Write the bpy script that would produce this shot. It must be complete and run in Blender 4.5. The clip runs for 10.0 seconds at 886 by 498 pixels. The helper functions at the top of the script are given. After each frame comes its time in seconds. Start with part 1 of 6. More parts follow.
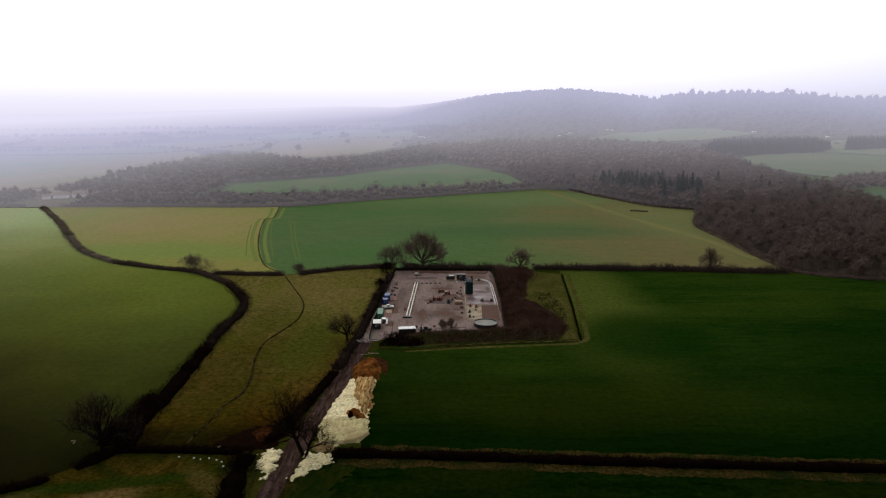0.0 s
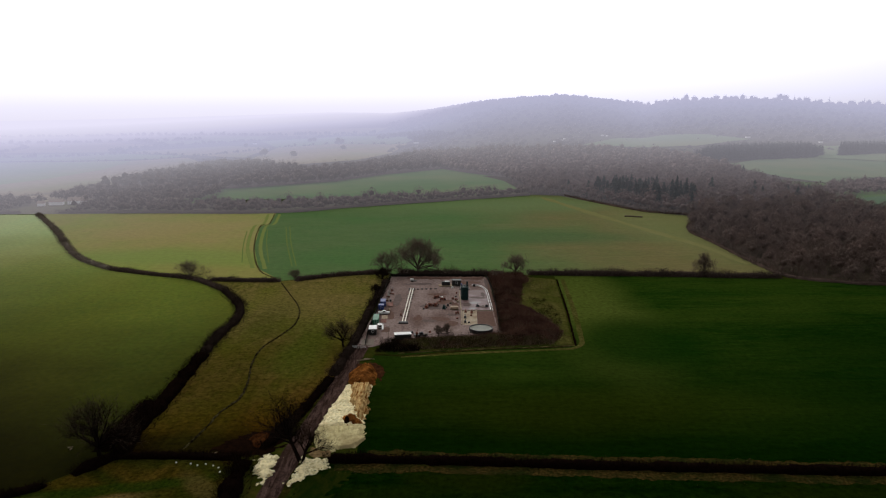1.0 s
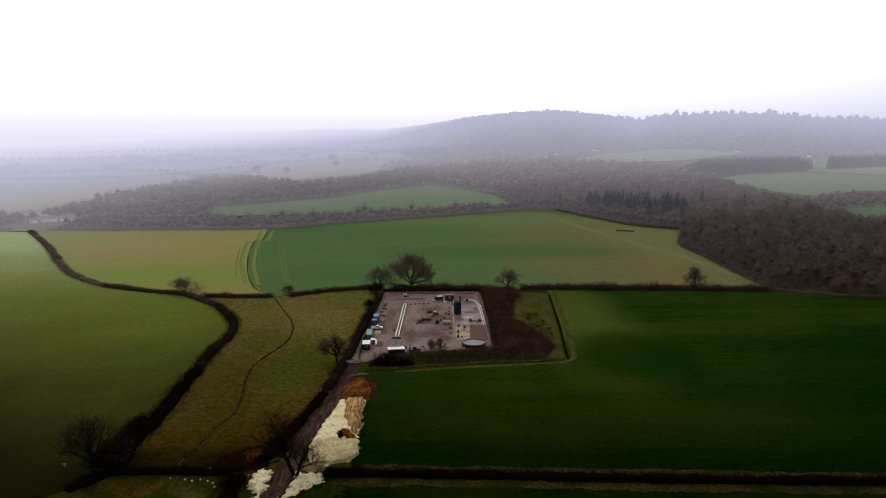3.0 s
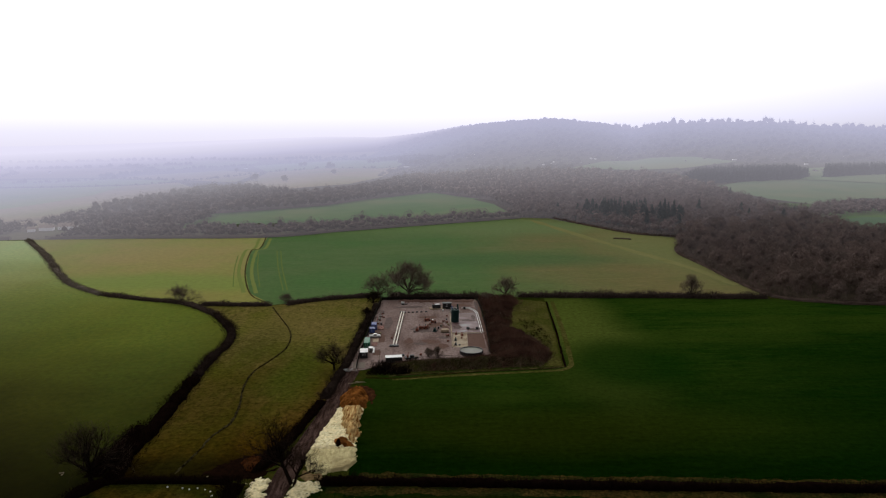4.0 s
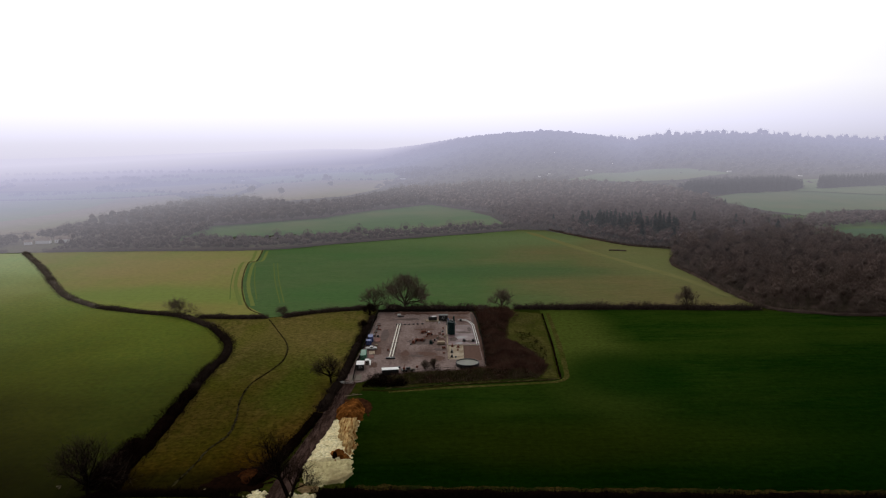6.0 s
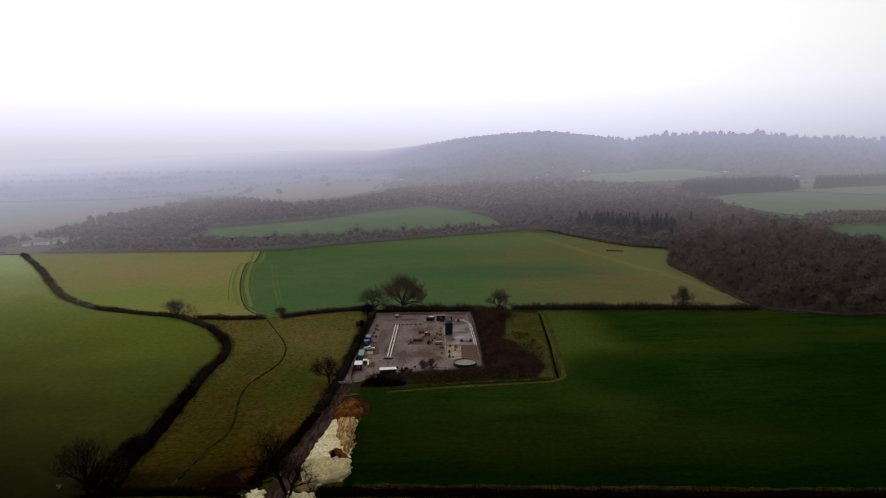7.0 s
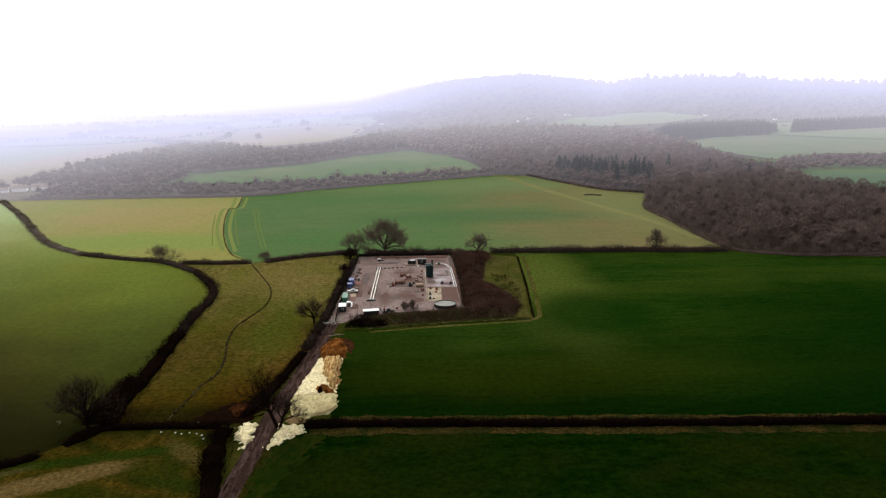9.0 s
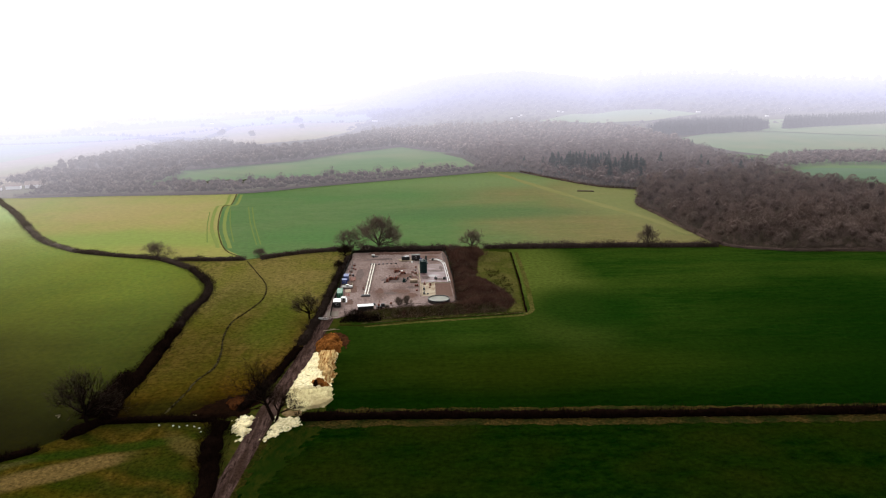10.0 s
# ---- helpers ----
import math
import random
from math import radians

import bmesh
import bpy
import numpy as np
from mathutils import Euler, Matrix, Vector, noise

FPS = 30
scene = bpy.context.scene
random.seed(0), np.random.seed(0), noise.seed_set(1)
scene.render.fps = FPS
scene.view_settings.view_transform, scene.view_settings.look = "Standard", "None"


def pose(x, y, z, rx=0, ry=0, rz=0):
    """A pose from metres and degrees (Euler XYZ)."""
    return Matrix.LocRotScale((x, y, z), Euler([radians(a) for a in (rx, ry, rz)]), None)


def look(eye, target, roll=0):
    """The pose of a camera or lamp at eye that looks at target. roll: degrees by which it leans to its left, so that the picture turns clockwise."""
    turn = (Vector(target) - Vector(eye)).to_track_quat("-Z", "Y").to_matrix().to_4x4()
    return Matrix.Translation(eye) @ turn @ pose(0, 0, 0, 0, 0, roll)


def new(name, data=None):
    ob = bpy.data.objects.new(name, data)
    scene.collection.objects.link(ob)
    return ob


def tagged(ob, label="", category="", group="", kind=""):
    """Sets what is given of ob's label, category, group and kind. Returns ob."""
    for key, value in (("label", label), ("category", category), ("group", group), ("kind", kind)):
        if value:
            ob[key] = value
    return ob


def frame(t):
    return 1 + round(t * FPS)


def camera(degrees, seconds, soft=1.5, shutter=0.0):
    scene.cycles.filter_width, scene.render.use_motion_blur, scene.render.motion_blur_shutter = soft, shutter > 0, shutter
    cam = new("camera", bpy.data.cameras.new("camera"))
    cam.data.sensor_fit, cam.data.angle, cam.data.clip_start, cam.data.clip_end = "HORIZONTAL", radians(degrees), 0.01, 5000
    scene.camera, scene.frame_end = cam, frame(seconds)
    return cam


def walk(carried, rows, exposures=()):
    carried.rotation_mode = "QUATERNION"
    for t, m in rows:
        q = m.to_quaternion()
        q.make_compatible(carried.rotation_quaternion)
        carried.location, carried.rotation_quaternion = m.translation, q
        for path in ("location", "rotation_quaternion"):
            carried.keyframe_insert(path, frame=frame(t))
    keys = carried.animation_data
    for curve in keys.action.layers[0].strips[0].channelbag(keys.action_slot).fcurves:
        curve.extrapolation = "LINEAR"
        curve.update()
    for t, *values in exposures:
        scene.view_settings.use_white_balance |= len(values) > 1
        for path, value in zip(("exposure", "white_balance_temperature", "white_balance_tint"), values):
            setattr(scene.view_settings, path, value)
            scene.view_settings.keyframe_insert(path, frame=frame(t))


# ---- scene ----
cam = camera(64.0, 10.0, soft=1.2)
PATH = [
    (0, (-0.02, -0.00, 91.12), (-0.02, 293.69, 29.92), 0.14),
    (0.5, (-0.09, -0.75, 91.41), (0.95, 293.13, 31.10), 0.11),
    (1, (0.04, -1.60, 91.57), (1.91, 292.57, 32.73), 0.08),
    (1.5, (0.15, -2.65, 91.83), (2.83, 291.79, 34.42), 0.02),
    (2, (0.33, -3.56, 92.14), (3.75, 291.16, 36.20), -0.03),
    (2.5, (0.24, -3.84, 91.99), (4.40, 291.19, 37.74), -0.08),
    (4, (0.42, -4.86, 92.24), (6.11, 291.01, 43.00), -0.17),
    (4.5, (0.54, -5.20, 92.27), (6.69, 290.96, 44.80), -0.20),
    (5, (0.44, -5.60, 92.46), (7.13, 290.78, 46.49), -0.23),
    (5.5, (0.60, -6.31, 92.94), (7.58, 290.22, 47.94), -0.24),
    (7, (0.92, -8.48, 93.06), (8.86, 288.16, 49.01), -0.32),
    (7.5, (1.09, -10.12, 92.80), (10.51, 285.56, 42.98), -0.38),
    (8, (1.24, -12.30, 93.28), (12.59, 281.87, 35.54), -0.41),
    (8.5, (1.52, -14.71, 94.14), (14.67, 278.09, 30.13), -0.41),
    (9, (1.23, -17.19, 94.70), (16.59, 274.79, 27.53), -0.37),
    (9.5, (1.01, -19.02, 94.71), (18.12, 272.70, 26.83), -0.38),
    (10, (1.25, -20.66, 94.90), (19.09, 270.89, 26.50), -0.42),
]
EXPOSURE = [(0.0, 0.0), (2.5, 0.04), (4.0, 0.0), (5.5, -0.07), (7.0, -0.33), (7.5, -0.30), (8.0, 0.03), (8.5, 0.36), (9.0, 0.76), (10.0, 1.02)]
walk(cam, [(t, look(eye, target, roll)) for t, eye, target, roll in PATH], EXPOSURE)

# ---- light: bright white overcast, mist towards the horizon ----
SKY_AHEAD, SKY_BEHIND = 1.5, 0.26
world = bpy.data.worlds.new("world")
scene.world = world
world.use_nodes = True
wn, wl = world.node_tree.nodes, world.node_tree.links
wn.clear()
w_out = wn.new("ShaderNodeOutputWorld")
w_bg = wn.new("ShaderNodeBackground")
w_sky = wn.new("ShaderNodeTexSky")
w_sky.sky_type, w_sky.sun_disc = "NISHITA", False
w_sky.sun_elevation, w_sky.sun_rotation = radians(38), radians(-35)
w_sky.air_density, w_sky.dust_density = 1.5, 6.0
w_dim = wn.new("ShaderNodeMix")
w_dim.data_type, w_dim.blend_type = "RGBA", "MULTIPLY"
w_dim.inputs[0].default_value = 1.0
w_dim.inputs[7].default_value = (0.1, 0.1, 0.1, 1)
w_geo = wn.new("ShaderNodeTexCoord")
w_sep = wn.new("ShaderNodeSeparateXYZ")
w_up = wn.new("ShaderNodeMath")  # the haze lies from a little under the horizon upwards
w_up.operation = "ADD"
w_up.inputs[1].default_value = 0.03
w_ramp = wn.new("ShaderNodeValToRGB")
for at, col in ((0.0, (0.54, 0.52, 0.63)), (0.03, (0.62, 0.605, 0.71)), (0.045, (0.70, 0.69, 0.83)), (0.06, (0.77, 0.76, 0.92)), (0.105, (0.95, 0.94, 1.0)), (0.16, (1.0, 1.0, 1.0))):
    e = w_ramp.color_ramp.elements.new(at)
    e.color = (*col, 1)
w_ramp.color_ramp.elements.remove(w_ramp.color_ramp.elements[0])
w_ramp.color_ramp.elements.remove(w_ramp.color_ramp.elements[-1])
# broad glow of the sun behind the mist, ahead and to the left
w_dot = wn.new("ShaderNodeVectorMath")
w_dot.operation = "DOT_PRODUCT"
w_dot.inputs[1].default_value = Vector((-0.30, 0.92, 0.24)).normalized()
w_glow = wn.new("ShaderNodeMapRange")
w_glow.interpolation_type = "SMOOTHSTEP"
for k, value in enumerate((-0.1, 1.0, SKY_BEHIND, SKY_AHEAD)):
    w_glow.inputs[k + 1].default_value = value
w_mul = wn.new("ShaderNodeMix")
w_mul.data_type, w_mul.blend_type = "RGBA", "MULTIPLY"
w_mul.inputs[0].default_value = 1.0
w_mix = wn.new("ShaderNodeMix")
w_mix.data_type = "RGBA"
w_mix.inputs[0].default_value = 0.95
wl.new(w_geo.outputs["Generated"], w_sep.inputs[0])
wl.new(w_geo.outputs["Generated"], w_dot.inputs[0])
wl.new(w_dot.outputs["Value"], w_glow.inputs[0])
wl.new(w_sep.outputs["Z"], w_up.inputs[0])
wl.new(w_up.outputs[0], w_ramp.inputs[0])
wl.new(w_ramp.outputs[0], w_mul.inputs[6])
wl.new(w_glow.outputs[0], w_mul.inputs[7])
wl.new(w_sky.outputs[0], w_dim.inputs[6])
wl.new(w_dim.outputs[2], w_mix.inputs[6])
wl.new(w_mul.outputs[2], w_mix.inputs[7])
wl.new(w_mix.outputs[2], w_bg.inputs[0])
w_bg.inputs[1].default_value = 1.0
wl.new(w_bg.outputs[0], w_out.inputs[0])

sun = new("sun", bpy.data.lights.new("sun", "SUN"))
sun.data.energy, sun.data.angle, sun.data.color = 0.5, radians(20), (1.0, 0.97, 0.92)
sun.matrix_world = look((-120, 300, 230), (0, 0, 0))

# ---- materials ----
def material(name, a, b, scale=1.0, rough=0.8, spec=0.3, metal=0.0, big=None, big_scale=0.03, stretch=(1, 1, 1), bump=0.3, fine=0.5, sheen=0.0):
    """Two colours mixed by grain of that scale (per metre), a third in large patches, with relief."""
    m = bpy.data.materials.new(name)
    m.use_nodes = True
    n, l = m.node_tree.nodes, m.node_tree.links
    b_node = n["Principled BSDF"]
    pos = n.new("ShaderNodeNewGeometry")
    mp = n.new("ShaderNodeMapping")
    mp.inputs["Scale"].default_value = stretch
    l.new(pos.outputs["Position"], mp.inputs[0])
    grain = n.new("ShaderNodeTexNoise")
    grain.inputs["Scale"].default_value, grain.inputs["Detail"].default_value, grain.inputs["Roughness"].default_value = scale, 6.0, 0.65
    l.new(mp.outputs[0], grain.inputs["Vector"])
    spread = n.new("ShaderNodeMapRange")
    spread.inputs[1].default_value, spread.inputs[2].default_value = 0.5 - fine * 0.4, 0.5 + fine * 0.4
    l.new(grain.outputs[0], spread.inputs[0])
    mix = n.new("ShaderNodeMix")
    mix.data_type = "RGBA"
    mix.inputs[6].default_value, mix.inputs[7].default_value = (*a, 1), (*b, 1)
    l.new(spread.outputs[0], mix.inputs[0])
    colour = mix.outputs[2]
    if big:
        patch = n.new("ShaderNodeTexNoise")
        patch.inputs["Scale"].default_value, patch.inputs["Detail"].default_value = big_scale, 4.0
        l.new(mp.outputs[0], patch.inputs["Vector"])
        ramp = n.new("ShaderNodeMapRange")
        ramp.inputs[1].default_value, ramp.inputs[2].default_value = 0.42, 0.66
        l.new(patch.outputs[0], ramp.inputs[0])
        over = n.new("ShaderNodeMix")
        over.data_type = "RGBA"
        l.new(ramp.outputs[0], over.inputs[0])
        l.new(colour, over.inputs[6])
        over.inputs[7].default_value = (*big, 1)
        colour = over.outputs[2]
    l.new(colour, b_node.inputs["Base Color"])
    b_node.inputs["Roughness"].default_value = rough
    b_node.inputs["Specular IOR Level"].default_value = spec
    b_node.inputs["Metallic"].default_value = metal
    b_node.inputs["Sheen Weight"].default_value, b_node.inputs["Sheen Roughness"].default_value = sheen, 0.3
    b_node.inputs["Sheen Tint"].default_value = (0.95, 0.93, 1.0, 1)
    if bump:
        bp = n.new("ShaderNodeBump")
        bp.inputs["Strength"].default_value, bp.inputs["Distance"].default_value = bump, 0.4 / scale
        l.new(grain.outputs[0], bp.inputs["Height"])
        l.new(bp.outputs[0], b_node.inputs["Normal"])
    return m


MIST_CENTRE = (300.0, 100.0, 0.0)  # the painted haze thickens away from here
MIST_LEFT = 0.9  # and sooner towards the left
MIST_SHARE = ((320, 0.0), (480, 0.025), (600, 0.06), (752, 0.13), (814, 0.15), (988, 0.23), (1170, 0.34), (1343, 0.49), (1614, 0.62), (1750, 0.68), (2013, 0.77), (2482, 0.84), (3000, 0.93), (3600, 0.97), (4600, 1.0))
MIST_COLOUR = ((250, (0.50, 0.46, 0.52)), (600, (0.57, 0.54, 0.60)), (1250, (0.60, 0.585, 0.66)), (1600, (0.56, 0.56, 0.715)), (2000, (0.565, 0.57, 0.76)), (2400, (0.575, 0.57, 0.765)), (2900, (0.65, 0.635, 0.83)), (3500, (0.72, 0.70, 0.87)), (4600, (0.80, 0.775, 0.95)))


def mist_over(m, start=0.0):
    """Paints distance haze over a material as emission, thicker the farther the place lies, setting in start metres
    later.
    """
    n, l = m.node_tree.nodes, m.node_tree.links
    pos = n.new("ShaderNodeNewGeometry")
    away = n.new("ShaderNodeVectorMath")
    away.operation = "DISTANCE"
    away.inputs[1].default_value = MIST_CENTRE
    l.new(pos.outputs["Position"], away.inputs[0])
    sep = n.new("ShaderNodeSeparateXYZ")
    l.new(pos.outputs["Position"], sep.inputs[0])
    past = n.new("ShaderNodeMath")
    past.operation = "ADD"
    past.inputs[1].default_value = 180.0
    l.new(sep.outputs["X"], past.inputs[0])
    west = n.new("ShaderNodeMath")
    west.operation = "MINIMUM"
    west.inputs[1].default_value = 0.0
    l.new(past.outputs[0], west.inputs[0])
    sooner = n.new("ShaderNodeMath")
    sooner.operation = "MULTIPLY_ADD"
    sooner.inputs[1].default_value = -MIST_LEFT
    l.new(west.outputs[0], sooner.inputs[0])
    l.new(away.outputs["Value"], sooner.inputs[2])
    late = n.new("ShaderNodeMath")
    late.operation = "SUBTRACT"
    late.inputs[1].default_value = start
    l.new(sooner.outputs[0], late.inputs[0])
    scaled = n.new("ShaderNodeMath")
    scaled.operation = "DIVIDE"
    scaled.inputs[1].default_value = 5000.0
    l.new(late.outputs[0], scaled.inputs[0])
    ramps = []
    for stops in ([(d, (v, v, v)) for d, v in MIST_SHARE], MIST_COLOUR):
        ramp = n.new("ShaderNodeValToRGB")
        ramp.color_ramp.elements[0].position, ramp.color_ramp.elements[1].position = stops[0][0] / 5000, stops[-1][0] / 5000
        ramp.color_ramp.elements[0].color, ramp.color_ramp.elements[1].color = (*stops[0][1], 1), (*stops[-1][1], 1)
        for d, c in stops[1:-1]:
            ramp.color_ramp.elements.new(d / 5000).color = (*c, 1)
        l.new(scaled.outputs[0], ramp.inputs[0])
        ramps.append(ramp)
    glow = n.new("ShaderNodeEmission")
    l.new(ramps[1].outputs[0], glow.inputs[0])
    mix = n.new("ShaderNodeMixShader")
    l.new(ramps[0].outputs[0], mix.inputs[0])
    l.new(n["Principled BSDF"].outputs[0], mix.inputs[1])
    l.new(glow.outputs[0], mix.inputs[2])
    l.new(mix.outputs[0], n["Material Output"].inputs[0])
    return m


def crown_material(name, colours):
    """Twigs of mixed kinds: each tree takes its own tone; the first tone also paints shade inside crowns."""
    m = bpy.data.materials.new(name)
    m.use_nodes = True
    n, l = m.node_tree.nodes, m.node_tree.links
    at = n.new("ShaderNodeAttribute")
    at.attribute_name = "species_shade"
    ramp = n.new("ShaderNodeValToRGB")
    ramp.color_ramp.elements[0].color = (*colours[0], 1)
    ramp.color_ramp.elements[1].color = (*colours[-1], 1)
    for k, c in enumerate(colours[1:-1]):
        ramp.color_ramp.elements.new((k + 1) / (len(colours) - 1)).color = (*c, 1)
    l.new(at.outputs["Fac"], ramp.inputs[0])
    b_node = n["Principled BSDF"]
    l.new(ramp.outputs[0], b_node.inputs["Base Color"])
    b_node.inputs["Roughness"].default_value, b_node.inputs["Specular IOR Level"].default_value = 0.9, 0.1
    return m


GRASS = material("meadow grass", (0.016, 0.026, 0.003), (0.048, 0.038, 0.008), 0.35, 1.0, 0.0, big=(0.009, 0.022, 0.002), big_scale=0.035)
PASTURE = material("rough pasture", (0.062, 0.056, 0.012), (0.140, 0.107, 0.033), 0.30, 1.0, 0.0, big=(0.078, 0.080, 0.012), big_scale=0.05, stretch=(1, 0.5, 1), fine=0.34, bump=0.12)
# pale far-end tint: distance haze is part of this base colour
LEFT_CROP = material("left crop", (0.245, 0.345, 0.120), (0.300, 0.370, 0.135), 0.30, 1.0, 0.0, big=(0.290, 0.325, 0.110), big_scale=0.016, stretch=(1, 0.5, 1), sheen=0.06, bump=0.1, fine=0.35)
UPPER_CROP = material("stubble grass", (0.168, 0.212, 0.038), (0.205, 0.224, 0.047), 0.08, 1.0, 0.0, big=(0.225, 0.192, 0.058), big_scale=0.0135, stretch=(1, 0.6, 1), sheen=0.05, bump=0.1, fine=0.4)
MID_BROWN = material("thin crop over soil", (0.112, 0.104, 0.030), (0.144, 0.116, 0.042), 0.10, 1.0, 0.0, big=(0.100, 0.110, 0.030), big_scale=0.02, stretch=(0.5, 0.8, 1), sheen=0.08, bump=0.1, fine=0.4)
DRY_GRASS = material("dry tan grass", (0.052, 0.032, 0.009), (0.010, 0.012, 0.003), 1.3, 1.0, 0.0, big=(0.010, 0.014, 0.003), big_scale=0.12, fine=0.3)
LITTER = mist_over(material("leaf litter", (0.034, 0.026, 0.019), (0.058, 0.046, 0.033), 0.3, 1.0, 0.0))
SCRUB_SOIL = material("bramble ground", (0.012, 0.006, 0.004), (0.038, 0.019, 0.012), 0.6, 1.0, 0.0, big=(0.026, 0.024, 0.006), big_scale=0.08)
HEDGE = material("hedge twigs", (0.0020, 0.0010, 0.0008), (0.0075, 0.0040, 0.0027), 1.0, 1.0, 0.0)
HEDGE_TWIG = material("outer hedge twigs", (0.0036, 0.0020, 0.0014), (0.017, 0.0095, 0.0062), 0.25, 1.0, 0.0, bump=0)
OLIVE = material("olive tussock grass", (0.008, 0.009, 0.0015), (0.030, 0.024, 0.005), 0.6, 1.0, 0.0, big=(0.011, 0.014, 0.002), big_scale=0.12, fine=0.4)
# lighter bark, twig and hedge copies for mid distance, haze painted in
BARK_MID = material("hazy grey brown bark", (0.085, 0.064, 0.050), (0.140, 0.108, 0.088), 3.0, 1.0, 0.0)
TWIGS_MID = material("hazy grey brown twigs", (0.135, 0.100, 0.078), (0.220, 0.168, 0.132), 0.3, 1.0, 0.0, bump=0)
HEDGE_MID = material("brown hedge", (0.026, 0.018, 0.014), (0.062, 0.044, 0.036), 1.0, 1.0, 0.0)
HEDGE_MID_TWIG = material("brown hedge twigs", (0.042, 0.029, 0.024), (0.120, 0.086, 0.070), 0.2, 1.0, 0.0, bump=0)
WOOD_EDGE = material("thicket twigs", (0.058, 0.040, 0.033), (0.125, 0.088, 0.073), 0.12, 1.0, 0.0, bump=0)
BRAMBLE = material("bramble stems", (0.036, 0.018, 0.0130), (0.165, 0.086, 0.062), 0.10, 1.0, 0.0, bump=0)
BARK = material("dark bark", (0.006, 0.0038, 0.003), (0.017, 0.011, 0.008), 3.0, 1.0, 0.0)
TWIGS_DARK = material("dark brown twigs", (0.030, 0.021, 0.015), (0.075, 0.053, 0.038), 0.3, 1.0, 0.0, bump=0)
TWIGS = material("bare twigs", (0.014, 0.009, 0.006), (0.034, 0.022, 0.015), 0.3, 1.0, 0.0, bump=0)
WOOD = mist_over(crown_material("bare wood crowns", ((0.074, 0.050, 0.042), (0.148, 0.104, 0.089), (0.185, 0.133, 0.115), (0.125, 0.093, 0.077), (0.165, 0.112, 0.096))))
# paler, bluer copy of the wood crowns: haze in the base colour
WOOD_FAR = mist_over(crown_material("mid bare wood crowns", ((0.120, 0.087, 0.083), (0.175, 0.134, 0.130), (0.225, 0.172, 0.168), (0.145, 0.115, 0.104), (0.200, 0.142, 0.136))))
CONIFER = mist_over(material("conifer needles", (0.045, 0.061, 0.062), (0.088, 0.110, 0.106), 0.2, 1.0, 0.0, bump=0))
SOIL = material("dark wet soil", (0.003, 0.0015, 0.001), (0.012, 0.0055, 0.003), 0.8, 1.0, 0.0)
TRACK = material("muddy stone track", (0.016, 0.009, 0.007), (0.088, 0.054, 0.045), 0.8, 1.0, 0.0, big=(0.028, 0.016, 0.012), big_scale=0.3, fine=0.35, stretch=(1.6, 0.22, 1))
CHALK = material("pale chalk rubble", (0.42, 0.33, 0.14), (1.0, 0.92, 0.62), 1.2, 1.0, 0.0, big=(0.86, 0.74, 0.44), big_scale=0.3, bump=0.9, fine=0.42)
CHALK_CLAY = material("chalk streaked with clay", (0.70, 0.50, 0.22), (0.22, 0.078, 0.013), 0.85, 1.0, 0.0, stretch=(1.9, 0.22, 1), bump=1.0, fine=0.30)
CLAY = material("orange clay", (0.105, 0.034, 0.007), (0.31, 0.120, 0.028), 0.9, 1.0, 0.0, big=(0.060, 0.020, 0.005), big_scale=0.35, bump=1.0, fine=0.4)
YARD = material("gravel yard", (0.168, 0.122, 0.108), (0.285, 0.216, 0.198), 0.9, 1.0, 0.0, big=(0.118, 0.078, 0.066), big_scale=0.07, fine=0.42, stretch=(1, 0.45, 1))
CONCRETE = material("pale concrete", (0.28, 0.225, 0.155), (0.44, 0.37, 0.27), 0.8, 0.8, 0.1, big=(0.22, 0.15, 0.09), big_scale=0.2)
BUND = material("wet stained bund liner", (0.105, 0.058, 0.054), (0.235, 0.168, 0.172), 0.22, 0.5, 0.15, big=(0.100, 0.046, 0.035), big_scale=0.12, bump=0.05, fine=0.4, stretch=(0.6, 1, 1))
DARK_PAD = material("brown hardcore", (0.085, 0.045, 0.034), (0.14, 0.082, 0.062), 1.2, 0.9, 0.05)
WHITE = material("white paint", (0.70, 0.70, 0.68), (0.80, 0.80, 0.78), 2.0, 0.5, 0.4, bump=0.05)
PIPE = material("pale pipe coating", (0.66, 0.60, 0.50), (0.78, 0.73, 0.64), 0.6, 0.5, 0.4, bump=0.05)
GREEN_PAINT = material("green steel paint", (0.030, 0.150, 0.080), (0.040, 0.190, 0.105), 0.8, 0.5, 0.4, big=(0.025, 0.11, 0.06), big_scale=0.5, bump=0.05)
BLUE_PAINT = material("blue steel paint", (0.030, 0.050, 0.180), (0.050, 0.080, 0.25), 1.0, 0.5, 0.4, bump=0.05)
TANK_GREEN = material("dark teal tank paint", (0.006, 0.022, 0.021), (0.012, 0.034, 0.032), 0.8, 0.7, 0.2, bump=0.05)
BLACK = material("black steel", (0.010, 0.010, 0.011), (0.022, 0.021, 0.021), 1.5, 0.5, 0.4, bump=0.1)
RUST = material("red oxide steel", (0.13, 0.035, 0.020), (0.22, 0.075, 0.045), 1.5, 0.7, 0.3, bump=0.1)
BEIGE = material("beige tarpaulin", (0.30, 0.22, 0.15), (0.40, 0.31, 0.22), 1.0, 0.8, 0.2)
TIMBER = material("grey timber", (0.11, 0.085, 0.065), (0.17, 0.135, 0.105), 2.0, 0.8, 0.2)
TIMBER_PALE = material("pale peeled timber", (0.26, 0.20, 0.13), (0.36, 0.29, 0.20), 2.0, 0.9, 0.05)
SLUDGE = material("grey tank water", (0.135, 0.135, 0.105), (0.185, 0.185, 0.145), 0.5, 0.45, 0.2, big=(0.11, 0.11, 0.08), big_scale=0.25, bump=0.03)
